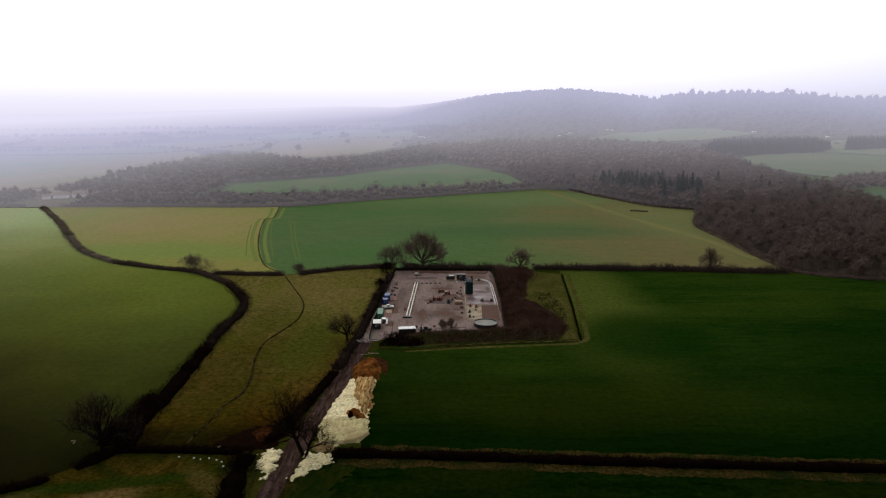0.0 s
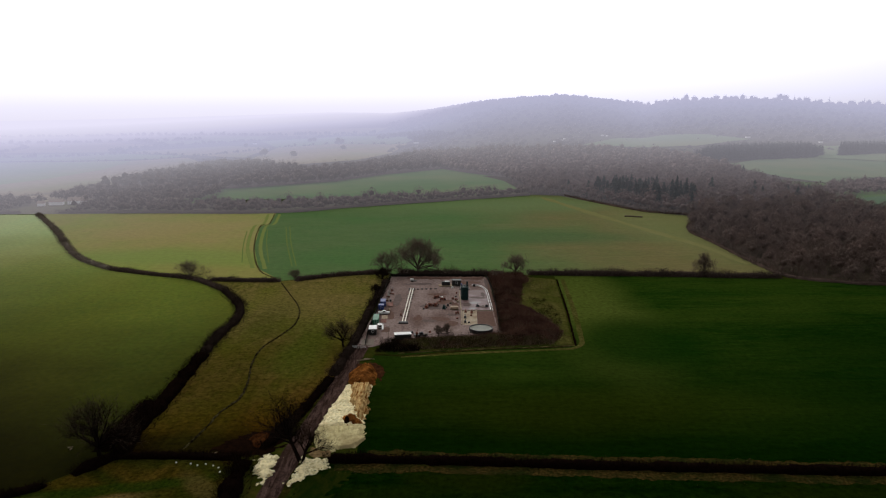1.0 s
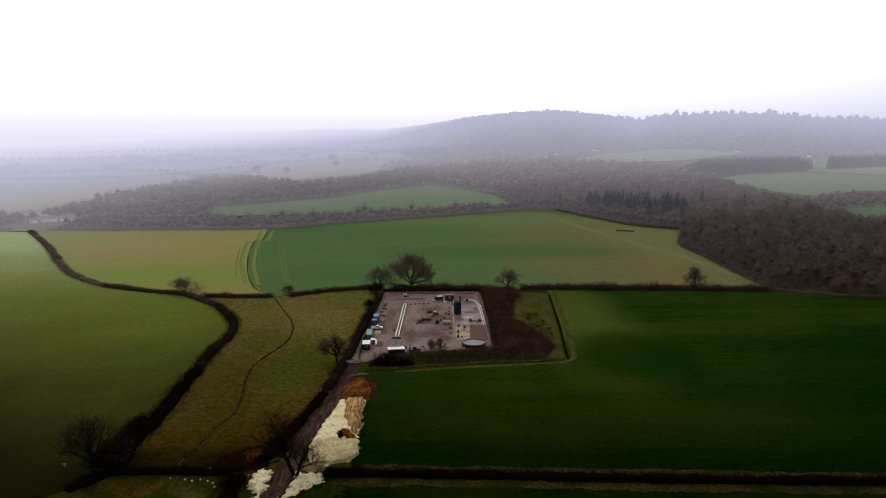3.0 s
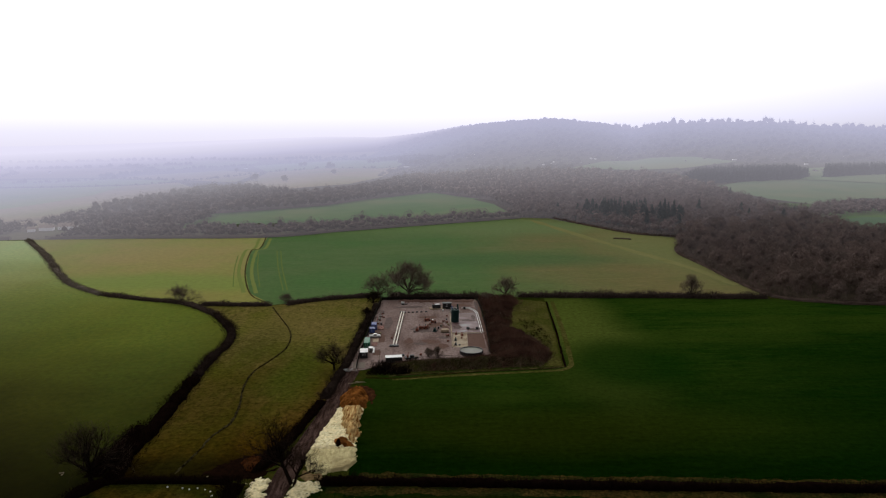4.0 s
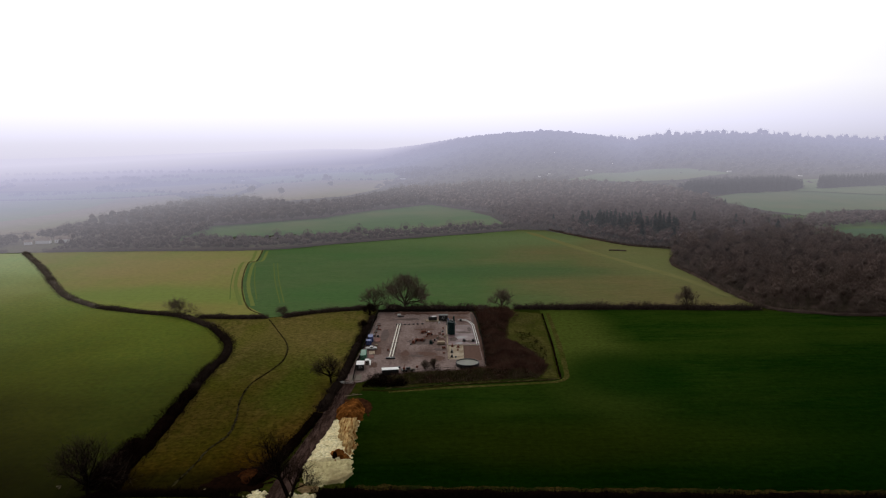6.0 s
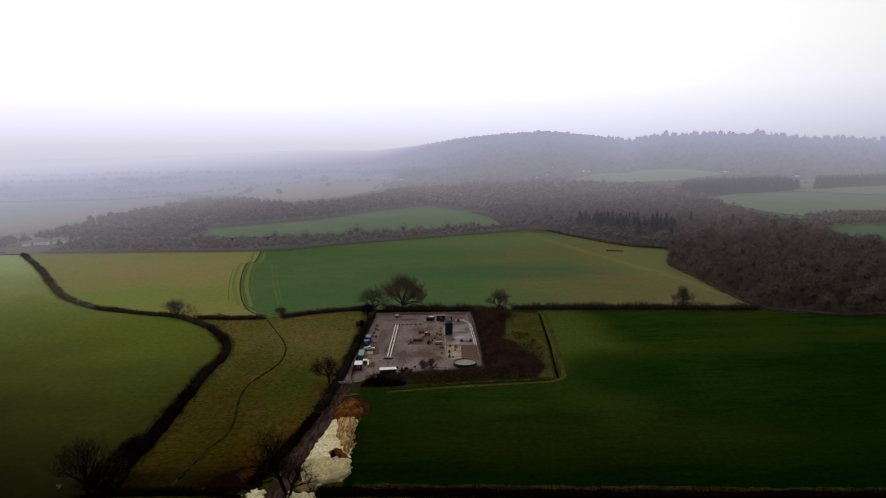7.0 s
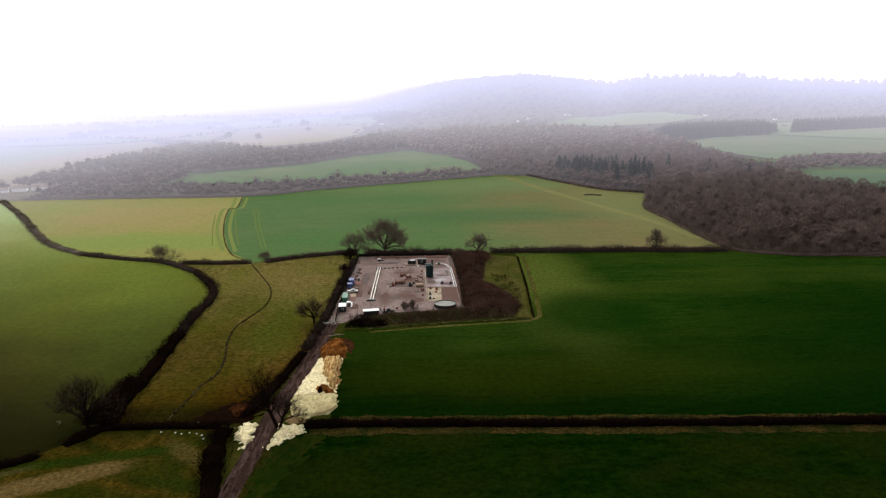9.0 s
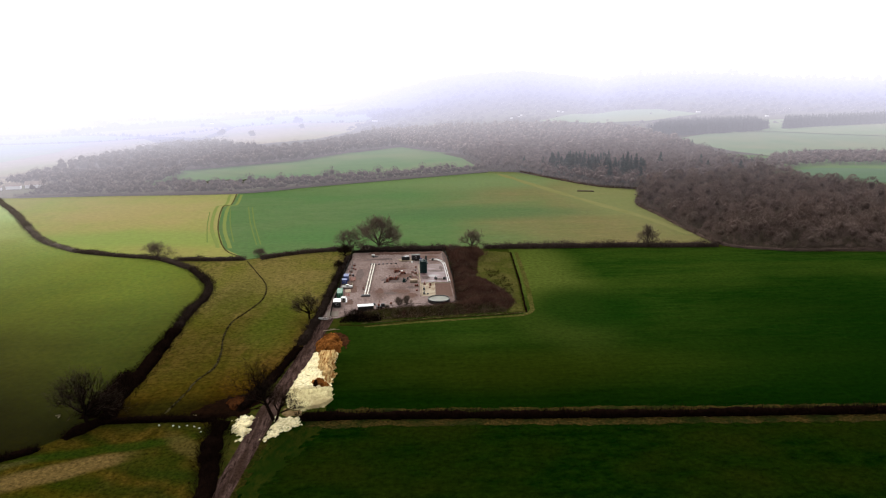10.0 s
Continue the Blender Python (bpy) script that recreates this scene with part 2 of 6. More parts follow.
GLASS = material("dark window glass", (0.010, 0.012, 0.014), (0.020, 0.022, 0.026), 1.0, 0.08, 0.6, bump=0)
RUBBER = material("tyre rubber", (0.012, 0.012, 0.012), (0.02, 0.02, 0.02), 3.0, 0.8, 0.3)
# tile colour made paler and greyer to paint the haze over it
TILE = mist_over(material("roof tile paled by haze", (0.34, 0.26, 0.23), (0.42, 0.33, 0.30), 1.5, 0.9, 0.1))
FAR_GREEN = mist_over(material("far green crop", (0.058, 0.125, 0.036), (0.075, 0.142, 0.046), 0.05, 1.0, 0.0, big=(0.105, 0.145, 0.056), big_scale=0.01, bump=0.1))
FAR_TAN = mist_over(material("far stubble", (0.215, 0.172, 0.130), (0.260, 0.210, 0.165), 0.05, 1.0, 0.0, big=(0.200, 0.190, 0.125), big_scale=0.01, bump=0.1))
# far crowns and hillside tinted towards haze beneath the emission too
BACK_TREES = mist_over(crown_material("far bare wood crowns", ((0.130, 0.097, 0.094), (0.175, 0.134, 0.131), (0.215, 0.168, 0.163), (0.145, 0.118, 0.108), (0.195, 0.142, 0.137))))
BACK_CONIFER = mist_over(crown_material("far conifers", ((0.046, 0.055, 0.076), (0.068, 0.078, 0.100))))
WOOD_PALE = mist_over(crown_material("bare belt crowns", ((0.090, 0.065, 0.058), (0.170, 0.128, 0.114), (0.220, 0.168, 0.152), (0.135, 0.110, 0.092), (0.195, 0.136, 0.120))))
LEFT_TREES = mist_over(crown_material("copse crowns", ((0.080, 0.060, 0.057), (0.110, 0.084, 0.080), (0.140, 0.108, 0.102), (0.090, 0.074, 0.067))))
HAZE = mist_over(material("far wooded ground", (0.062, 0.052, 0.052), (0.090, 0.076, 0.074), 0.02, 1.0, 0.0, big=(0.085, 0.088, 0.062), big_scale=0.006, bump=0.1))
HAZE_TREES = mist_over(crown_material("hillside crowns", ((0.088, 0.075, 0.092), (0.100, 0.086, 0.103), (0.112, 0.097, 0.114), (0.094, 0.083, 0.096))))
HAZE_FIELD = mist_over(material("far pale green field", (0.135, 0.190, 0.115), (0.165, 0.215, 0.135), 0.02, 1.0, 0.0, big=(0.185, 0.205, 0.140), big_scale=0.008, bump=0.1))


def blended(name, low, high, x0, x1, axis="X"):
    """One crop, of another tint at first, changing raggedly from x0 to x1 metres along an axis: along X it thins to
    soil, along Y it paints darkening towards the camera and haze far off.
    """
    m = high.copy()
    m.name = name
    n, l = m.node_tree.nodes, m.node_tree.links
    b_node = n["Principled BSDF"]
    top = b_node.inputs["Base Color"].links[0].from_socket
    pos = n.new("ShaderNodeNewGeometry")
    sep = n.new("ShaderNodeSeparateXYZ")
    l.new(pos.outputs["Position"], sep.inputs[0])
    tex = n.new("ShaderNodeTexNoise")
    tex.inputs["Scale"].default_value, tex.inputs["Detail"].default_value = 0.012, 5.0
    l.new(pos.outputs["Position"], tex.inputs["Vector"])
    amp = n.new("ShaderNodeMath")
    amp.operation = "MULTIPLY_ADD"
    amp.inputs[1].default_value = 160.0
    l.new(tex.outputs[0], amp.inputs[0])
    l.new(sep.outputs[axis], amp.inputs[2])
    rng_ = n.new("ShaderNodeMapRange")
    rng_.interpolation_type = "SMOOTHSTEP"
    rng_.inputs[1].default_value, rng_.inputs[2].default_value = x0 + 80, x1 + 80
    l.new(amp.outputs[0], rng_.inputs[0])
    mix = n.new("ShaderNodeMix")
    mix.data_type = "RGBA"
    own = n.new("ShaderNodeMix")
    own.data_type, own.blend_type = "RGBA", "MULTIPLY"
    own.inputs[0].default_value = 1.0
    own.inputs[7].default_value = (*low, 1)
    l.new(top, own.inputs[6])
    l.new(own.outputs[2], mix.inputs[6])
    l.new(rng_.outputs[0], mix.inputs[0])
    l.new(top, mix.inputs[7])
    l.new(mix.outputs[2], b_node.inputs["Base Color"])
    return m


BELT_THICKET = mist_over(material("belt thicket", (0.095, 0.070, 0.062), (0.150, 0.112, 0.100), 1.0, 1.0, 0.0))
BELT_TWIG = mist_over(material("belt thicket twigs", (0.110, 0.080, 0.070), (0.190, 0.140, 0.124), 0.1, 1.0, 0.0, bump=0))


def patchy(m, colour, centre, radii, strength=1.0, soft=0.5, ragged=0.5, grain=0.02, turn=0.0):
    """Growth of another colour, or painted darkening, within a ragged oval of a field, turned by so many degrees."""
    n, l = m.node_tree.nodes, m.node_tree.links
    b_node = n["Principled BSDF"]
    top = b_node.inputs["Base Color"].links[0].from_socket
    pos = n.new("ShaderNodeNewGeometry")
    mp = n.new("ShaderNodeMapping")
    mp.vector_type = "TEXTURE"
    mp.inputs["Location"].default_value = (*centre, 0)
    mp.inputs["Scale"].default_value = (*radii, 1000)
    mp.inputs["Rotation"].default_value = (0, 0, radians(turn))
    l.new(pos.outputs["Position"], mp.inputs[0])
    away = n.new("ShaderNodeVectorMath")
    away.operation = "LENGTH"
    l.new(mp.outputs[0], away.inputs[0])
    tex = n.new("ShaderNodeTexNoise")
    tex.inputs["Scale"].default_value, tex.inputs["Detail"].default_value = grain, 6.0
    l.new(pos.outputs["Position"], tex.inputs["Vector"])
    amp = n.new("ShaderNodeMath")
    amp.operation = "MULTIPLY_ADD"
    amp.inputs[1].default_value = 2 * ragged
    l.new(tex.outputs[0], amp.inputs[0])
    l.new(away.outputs["Value"], amp.inputs[2])
    share = n.new("ShaderNodeMapRange")
    share.interpolation_type = "SMOOTHSTEP"
    for k, value in enumerate((1.0 + ragged - soft, 1.0 + ragged + soft, strength, 0.0)):
        share.inputs[k + 1].default_value = value
    l.new(amp.outputs[0], share.inputs[0])
    mix = n.new("ShaderNodeMix")
    mix.data_type = "RGBA"
    l.new(share.outputs[0], mix.inputs[0])
    l.new(top, mix.inputs[6])
    mix.inputs[7].default_value = (*colour, 1)
    l.new(mix.outputs[2], b_node.inputs["Base Color"])
    return m


MIDDLE = blended("crop thinning to soil", (0.55, 1.08, 0.95), MID_BROWN, 0.0, 130.0)
patchy(MIDDLE, (0.100, 0.150, 0.050), (40, 690), (140, 60), 0.8, 0.6)
patchy(MIDDLE, (0.045, 0.098, 0.026), (60, 500), (90, 26), 0.7, 0.6)
patchy(MIDDLE, (0.128, 0.142, 0.044), (185, 560), (40, 120), 0.7, 0.6)
patchy(UPPER_CROP, (0.270, 0.204, 0.078), (-205, 525), (72, 66), 0.75, 0.9, 0.8, 0.03)
patchy(UPPER_CROP, (0.165, 0.215, 0.045), (-160, 430), (120, 22), 0.8, 0.6)
# near darkening and far haze are both painted into the crop colour
LEFT_FIELD = blended("left crop darkened towards camera", (0.056, 0.042, 0.0024), blended("left crop paled by painted haze", (0.45, 0.44, 0.13), LEFT_CROP, 350.0, 590.0, "Y"), 150.0, 445.0, "Y")
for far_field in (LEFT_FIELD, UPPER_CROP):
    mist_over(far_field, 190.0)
# the crop colour is painted darker towards the camera, as edge darkening
RIGHT_FIELD = blended("winter crop darkened towards camera", (0.130, 0.260, 0.095), material("winter crop base", (0.0047, 0.0198, 0.0014), (0.0158, 0.0355, 0.0039), 0.3, 1.0, 0.0, big=(0.026, 0.044, 0.0053), big_scale=0.025, stretch=(0.28, 1.1, 1), fine=0.36), 160.0, 300.0, "Y")
patchy(RIGHT_FIELD, (0.020, 0.026, 0.0022), (40, 205), (60, 16), 0.5, 0.7)
patchy(RIGHT_FIELD, (0.062, 0.080, 0.014), (70, 318), (20, 72), 0.85, 0.8)
# this oval paints the darkening towards the right edge of the view
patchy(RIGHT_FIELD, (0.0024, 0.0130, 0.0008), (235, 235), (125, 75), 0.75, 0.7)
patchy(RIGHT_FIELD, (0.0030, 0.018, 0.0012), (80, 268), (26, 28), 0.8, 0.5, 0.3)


def mown(name, centre, dark, pale):
    """Grass mown in rings round a centre, the swaths uneven and broken."""
    m = PASTURE.copy()
    m.name = name
    n, l = m.node_tree.nodes, m.node_tree.links
    b_node = n["Principled BSDF"]
    top = b_node.inputs["Base Color"].links[0].from_socket
    pos = n.new("ShaderNodeNewGeometry")
    mp = n.new("ShaderNodeMapping")
    mp.inputs["Location"].default_value = (-centre[0], -centre[1], 0)
    l.new(pos.outputs["Position"], mp.inputs[0])
    wave = n.new("ShaderNodeTexWave")
    wave.wave_type, wave.rings_direction = "RINGS", "Z"
    wave.inputs["Scale"].default_value, wave.inputs["Distortion"].default_value = 0.022, 30.0
    wave.inputs["Detail"].default_value, wave.inputs["Detail Scale"].default_value = 4.0, 0.6
    l.new(mp.outputs[0], wave.inputs["Vector"])
    tint = n.new("ShaderNodeMix")
    tint.data_type = "RGBA"
    tint.inputs[6].default_value, tint.inputs[7].default_value = (*dark, 1), (*pale, 1)
    l.new(wave.outputs["Fac"], tint.inputs[0])
    own = n.new("ShaderNodeMix")
    own.data_type, own.blend_type = "RGBA", "MULTIPLY"
    own.inputs[0].default_value = 1.0
    l.new(top, own.inputs[6])
    l.new(tint.outputs[2], own.inputs[7])
    l.new(own.outputs[2], b_node.inputs["Base Color"])
    return m


MOWN = mown("mown corner grass", (-82.0, 105.0), (0.20, 0.25, 0.12), (0.40, 0.33, 0.17))
patchy(MOWN, (0.098, 0.064, 0.021), (-87, 146), (19, 4.2), 0.9, 0.35, 0.5, 0.12, 24)
patchy(MOWN, (0.012, 0.024, 0.002), (-80, 157), (26, 2.6), 0.75, 0.5, 0.5, 0.1, 12)
patchy(MOWN, (0.060, 0.044, 0.012), (-58, 158), (9, 3.0), 0.7, 0.5, 0.5, 0.15, -50)
patchy(MOWN, (0.055, 0.046, 0.014), (-104, 149), (9, 1.6), 0.7, 0.5, 0.5, 0.15, 26)
patchy(MOWN, (0.012, 0.020, 0.002), (-60, 146), (12, 5), 0.7, 0.6, 0.5, 0.1, -35)
# darkening towards the camera is painted into the pasture colour
PASTURE_FIELD = blended("pasture darkened towards camera", (0.44, 0.25, 0.06), PASTURE, 165.0, 330.0, "Y")
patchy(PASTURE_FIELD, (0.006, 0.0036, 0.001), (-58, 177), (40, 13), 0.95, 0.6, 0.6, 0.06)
patchy(PASTURE_FIELD, (0.030, 0.030, 0.004), (-70, 225), (14, 40), 0.5, 0.8, 0.6, 0.05)
patchy(PASTURE_FIELD, (0.040, 0.056, 0.007), (-52, 262), (9, 34), 0.6, 0.8, 0.6, 0.05)
patchy(PASTURE_FIELD, (0.130, 0.100, 0.030), (-64, 330), (26, 30), 0.6, 0.9, 0.6, 0.05)
patchy(PASTURE_FIELD, (0.036, 0.044, 0.006), (-74, 292), (10, 26), 0.5, 0.8, 0.6, 0.05)
FURROW = material("pale furrow grass", (0.034, 0.030, 0.008), (0.105, 0.088, 0.036), 0.7, 1.0, 0.0, fine=0.4)
BANK_GRASS = material("tussocky bank grass", (0.038, 0.038, 0.008), (0.088, 0.076, 0.022), 0.5, 1.0, 0.0, big=(0.040, 0.044, 0.008), big_scale=0.08, fine=0.35)
WOOD_MIST = mist_over(crown_material("scrubby belt crowns", ((0.070, 0.051, 0.046), (0.170, 0.130, 0.118), (0.260, 0.205, 0.190), (0.120, 0.098, 0.084))))
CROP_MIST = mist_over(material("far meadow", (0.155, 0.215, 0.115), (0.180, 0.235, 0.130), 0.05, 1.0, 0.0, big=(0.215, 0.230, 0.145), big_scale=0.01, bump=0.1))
MIST_WHITE = mist_over(material("far white walls", (0.86, 0.86, 0.86), (0.90, 0.90, 0.90), 1.0, 0.8, 0.1))
# palest hedge copy, for the far lane, with haze in its colour
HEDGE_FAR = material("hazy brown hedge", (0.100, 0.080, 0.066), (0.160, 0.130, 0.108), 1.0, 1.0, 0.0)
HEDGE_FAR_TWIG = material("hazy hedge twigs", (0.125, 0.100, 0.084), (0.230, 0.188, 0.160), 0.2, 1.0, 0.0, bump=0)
ROUGH_GRASS = mist_over(material("rough winter grass", (0.105, 0.092, 0.068), (0.150, 0.128, 0.098), 0.2, 1.0, 0.0, big=(0.110, 0.112, 0.070), big_scale=0.03))
MIST_LINE = mist_over(crown_material("far hedgerow crowns", ((0.070, 0.060, 0.062), (0.110, 0.094, 0.096), (0.150, 0.128, 0.128))))
STAIN = material("oily brown stain", (0.065, 0.042, 0.036), (0.130, 0.092, 0.080), 0.6, 0.8, 0.1, bump=0.1)
PUDDLE = material("shallow muddy water", (0.050, 0.028, 0.024), (0.080, 0.048, 0.042), 0.4, 0.3, 0.5, bump=0.02)
BRAMBLE_OLIVE = material("olive brown scrub", (0.036, 0.030, 0.012), (0.125, 0.104, 0.048), 0.15, 1.0, 0.0, bump=0)
BOARD = material("dark fence board", (0.008, 0.006, 0.005), (0.020, 0.016, 0.013), 1.5, 0.9, 0.1)
WHEELING = material("thin crop along wheel lines", (0.145, 0.185, 0.048), (0.170, 0.195, 0.060), 0.2, 1.0, 0.0)
BROOK_BANK = material("brown grassy brook bank", (0.050, 0.042, 0.018), (0.125, 0.108, 0.044), 0.4, 1.0, 0.0, fine=0.4)
MARGIN = material("rough dark margin grass", (0.003, 0.011, 0.001), (0.019, 0.022, 0.003), 0.5, 1.0, 0.0, big=(0.007, 0.015, 0.0015), big_scale=0.1, stretch=(1, 0.5, 1), fine=0.35)
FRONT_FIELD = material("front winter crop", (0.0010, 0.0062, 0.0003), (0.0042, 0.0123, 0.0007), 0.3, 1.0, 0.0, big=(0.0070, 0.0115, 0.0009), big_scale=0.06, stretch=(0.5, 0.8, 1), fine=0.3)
MIST_LITTER = mist_over(material("copse floor", (0.080, 0.066, 0.062), (0.115, 0.094, 0.090), 0.1, 1.0, 0.0))
DEAD_STEM = material("pale dead stems", (0.10, 0.066, 0.046), (0.19, 0.135, 0.095), 0.2, 1.0, 0.0, bump=0)
# haze is in this paler crop colour as well as in its emission
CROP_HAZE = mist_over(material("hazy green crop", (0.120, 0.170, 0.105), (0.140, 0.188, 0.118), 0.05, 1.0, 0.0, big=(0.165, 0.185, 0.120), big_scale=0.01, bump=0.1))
TRAM = material("wheel lines in the crop", (0.112, 0.156, 0.040), (0.130, 0.165, 0.048), 0.2, 1.0, 0.0)
WOOD_LITTER = mist_over(material("far woodland floor", (0.080, 0.064, 0.062), (0.115, 0.092, 0.090), 0.1, 1.0, 0.0))
BROOK_MUD = material("muddy brook bank", (0.008, 0.006, 0.003), (0.070, 0.058, 0.024), 0.5, 1.0, 0.0, fine=0.35)
# step between near and mid hedge tones as the painted haze grows
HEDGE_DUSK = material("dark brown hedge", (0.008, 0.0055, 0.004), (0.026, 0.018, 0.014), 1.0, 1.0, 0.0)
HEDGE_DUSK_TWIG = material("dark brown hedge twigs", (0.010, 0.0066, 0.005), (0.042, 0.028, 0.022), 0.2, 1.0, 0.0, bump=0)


def speckled(m, amount, scale=1.4, rough=0.75):
    """Fine tufts and bare specks over a field: its colour goes up and down by that share."""
    n, l = m.node_tree.nodes, m.node_tree.links
    b_node = n["Principled BSDF"]
    top = b_node.inputs["Base Color"].links[0].from_socket
    pos = n.new("ShaderNodeNewGeometry")
    tex = n.new("ShaderNodeTexNoise")
    tex.inputs["Scale"].default_value, tex.inputs["Detail"].default_value, tex.inputs["Roughness"].default_value = scale, 7.0, rough
    l.new(pos.outputs["Position"], tex.inputs["Vector"])
    share = n.new("ShaderNodeMapRange")
    for k, value in enumerate((0.32, 0.68, 1.0 - amount, 1.0 + amount)):
        share.inputs[k + 1].default_value = value
    l.new(tex.outputs[0], share.inputs[0])
    mix = n.new("ShaderNodeMix")
    mix.data_type, mix.blend_type = "RGBA", "MULTIPLY"
    mix.inputs[0].default_value = 1.0
    l.new(top, mix.inputs[6])
    l.new(share.outputs[0], mix.inputs[7])
    l.new(mix.outputs[2], b_node.inputs["Base Color"])


for field, amount, scale in ((PASTURE_FIELD, 0.55, 0.55), (MOWN, 0.7, 0.9), (LEFT_FIELD, 0.22, 0.4), (RIGHT_FIELD, 0.35, 0.5), (FRONT_FIELD, 0.5, 0.6), (MIDDLE, 0.16, 0.3), (UPPER_CROP, 0.14, 0.25), (BANK_GRASS, 0.6, 0.9), (DRY_GRASS, 0.8, 1.6), (OLIVE, 0.6, 1.0), (TRACK, 0.5, 1.2), (YARD, 0.35, 0.9), (CHALK, 0.25, 1.6), (CLAY, 0.5, 1.4), (SCRUB_SOIL, 0.6, 0.8), (CROP_MIST, 0.12, 0.1), (FAR_TAN, 0.12, 0.1)):
    speckled(field, amount, scale)

# ---- builders ----
CREST = ((-60, 12), (-31.6, 12), (-24.6, 20), (-14.7, 41), (-8.2, 59), (-3.8, 55), (-1.1, 77), (2.9, 110), (7.8, 126), (9.9, 132), (13.8, 113), (15.9, 95), (18.7, 112), (21.9, 115), (25.6, 114), (29.1, 101), (32.4, 93), (60, 70))


def height(x, y):
    """The land: level near by, rising to wooded hills ahead past 950 m."""
    r, az = np.hypot(x, y), np.degrees(np.arctan2(x, y))
    s = np.clip((r - 950) / (np.interp(az, (-8, 0, 5), (4400, 3000, 2600)) - 950), 0, 1)
    return np.interp(az, [a for a, _ in CREST], [z for _, z in CREST]) * s * s * (3 - 2 * s)


def mesh_np(name, verts, tris):
    verts, tris = np.asarray(verts, np.float32), np.asarray(tris, np.int32)
    me = bpy.data.meshes.new(name)
    me.vertices.add(len(verts))
    me.vertices.foreach_set("co", verts.ravel())
    me.loops.add(tris.size)
    me.loops.foreach_set("vertex_index", tris.ravel())
    me.polygons.add(len(tris))
    me.polygons.foreach_set("loop_start", np.arange(0, tris.size, 3, dtype=np.int32))
    me.update(calc_edges=True)
    me.validate()
    return me


def thing(name, label, category, x=0.0, y=0.0, z=0.0, turn=0.0, group="", kind=""):
    ob = tagged(new(name), label, category, group, kind)
    ob.matrix_world = pose(x, y, z, 0, 0, turn)
    return ob


def solid(name, bm, mat, smooth=False):
    me = bpy.data.meshes.new(name)
    bm.to_mesh(me)
    bm.free()
    me.materials.append(mat)
    if smooth:
        me.polygons.foreach_set("use_smooth", [True] * len(me.polygons))
    return me


def part(name, bm, mat, parent, label="", smooth=False):
    ob = new(name, bm if isinstance(bm, bpy.types.Mesh) else solid(name, bm, mat, smooth))
    if isinstance(bm, bpy.types.Mesh) and not bm.materials:
        bm.materials.append(mat)
    ob.parent = parent
    return tagged(ob, label)


def box(bm, x0, y0, z0, x1, y1, z1, bevel=0.03, m=None):
    r = bmesh.ops.create_cube(bm, size=1)
    t = Matrix.Translation(((x0 + x1) / 2, (y0 + y1) / 2, (z0 + z1) / 2)) @ Matrix.Diagonal((x1 - x0, y1 - y0, z1 - z0, 1))
    bmesh.ops.transform(bm, matrix=(m or Matrix()) @ t, verts=r["verts"])
    if bevel:
        edges = list({e for v in r["verts"] for e in v.link_edges})
        bmesh.ops.bevel(bm, geom=edges, offset=bevel, segments=1, affect="EDGES")
    return bm


def rod(bm, a, b, r0, r1=None, sides=8):
    a, b = Vector(a), Vector(b)
    d = b - a
    m = Matrix.Translation((a + b) / 2) @ d.to_track_quat("Z", "Y").to_matrix().to_4x4()
    bmesh.ops.create_cone(bm, cap_ends=True, segments=sides, radius1=r0, radius2=r0 if r1 is None else r1, depth=d.length, matrix=m)
    return bm


def lathe(bm, profile, sides=32):
    rings = [[bm.verts.new((r * math.cos(2 * math.pi * k / sides), r * math.sin(2 * math.pi * k / sides), z)) for k in range(sides)] for r, z in profile]
    for lo, hi in zip(rings, rings[1:]):
        for k in range(sides):
            bm.faces.new((lo[k], lo[(k + 1) % sides], hi[(k + 1) % sides], hi[k]))
    return bm


def resample(path, step):
    """A smooth line through the given plan points, as points about step apart with their sideways directions."""
    p = np.array(path, float)
    q = np.vstack([2 * p[0] - p[1], p, 2 * p[-1] - p[-2]])
    out = []
    for i in range(1, len(q) - 2):
        n = max(2, int(np.linalg.norm(q[i + 1] - q[i]) / step))
        t = np.arange(n)[:, None] / n
        out.append(0.5 * (2 * q[i] + (q[i + 1] - q[i - 1]) * t + (2 * q[i - 1] - 5 * q[i] + 4 * q[i + 1] - q[i + 2]) * t**2 + (3 * q[i] - q[i - 1] - 3 * q[i + 1] + q[i + 2]) * t**3))
    pts = np.vstack([*out, p[-1:]])
    d = np.gradient(pts, axis=0)
    d /= np.linalg.norm(d, axis=1, keepdims=True) + 1e-9
    return pts, np.stack([d[:, 1], -d[:, 0]], 1)


def grid_tris(rows, cols):
    k = np.arange((rows - 1) * cols).reshape(rows - 1, cols)[:, :-1].ravel()
    return np.concatenate([np.stack([k, k + 1, k + cols + 1], 1), np.stack([k, k + cols + 1, k + cols], 1)])


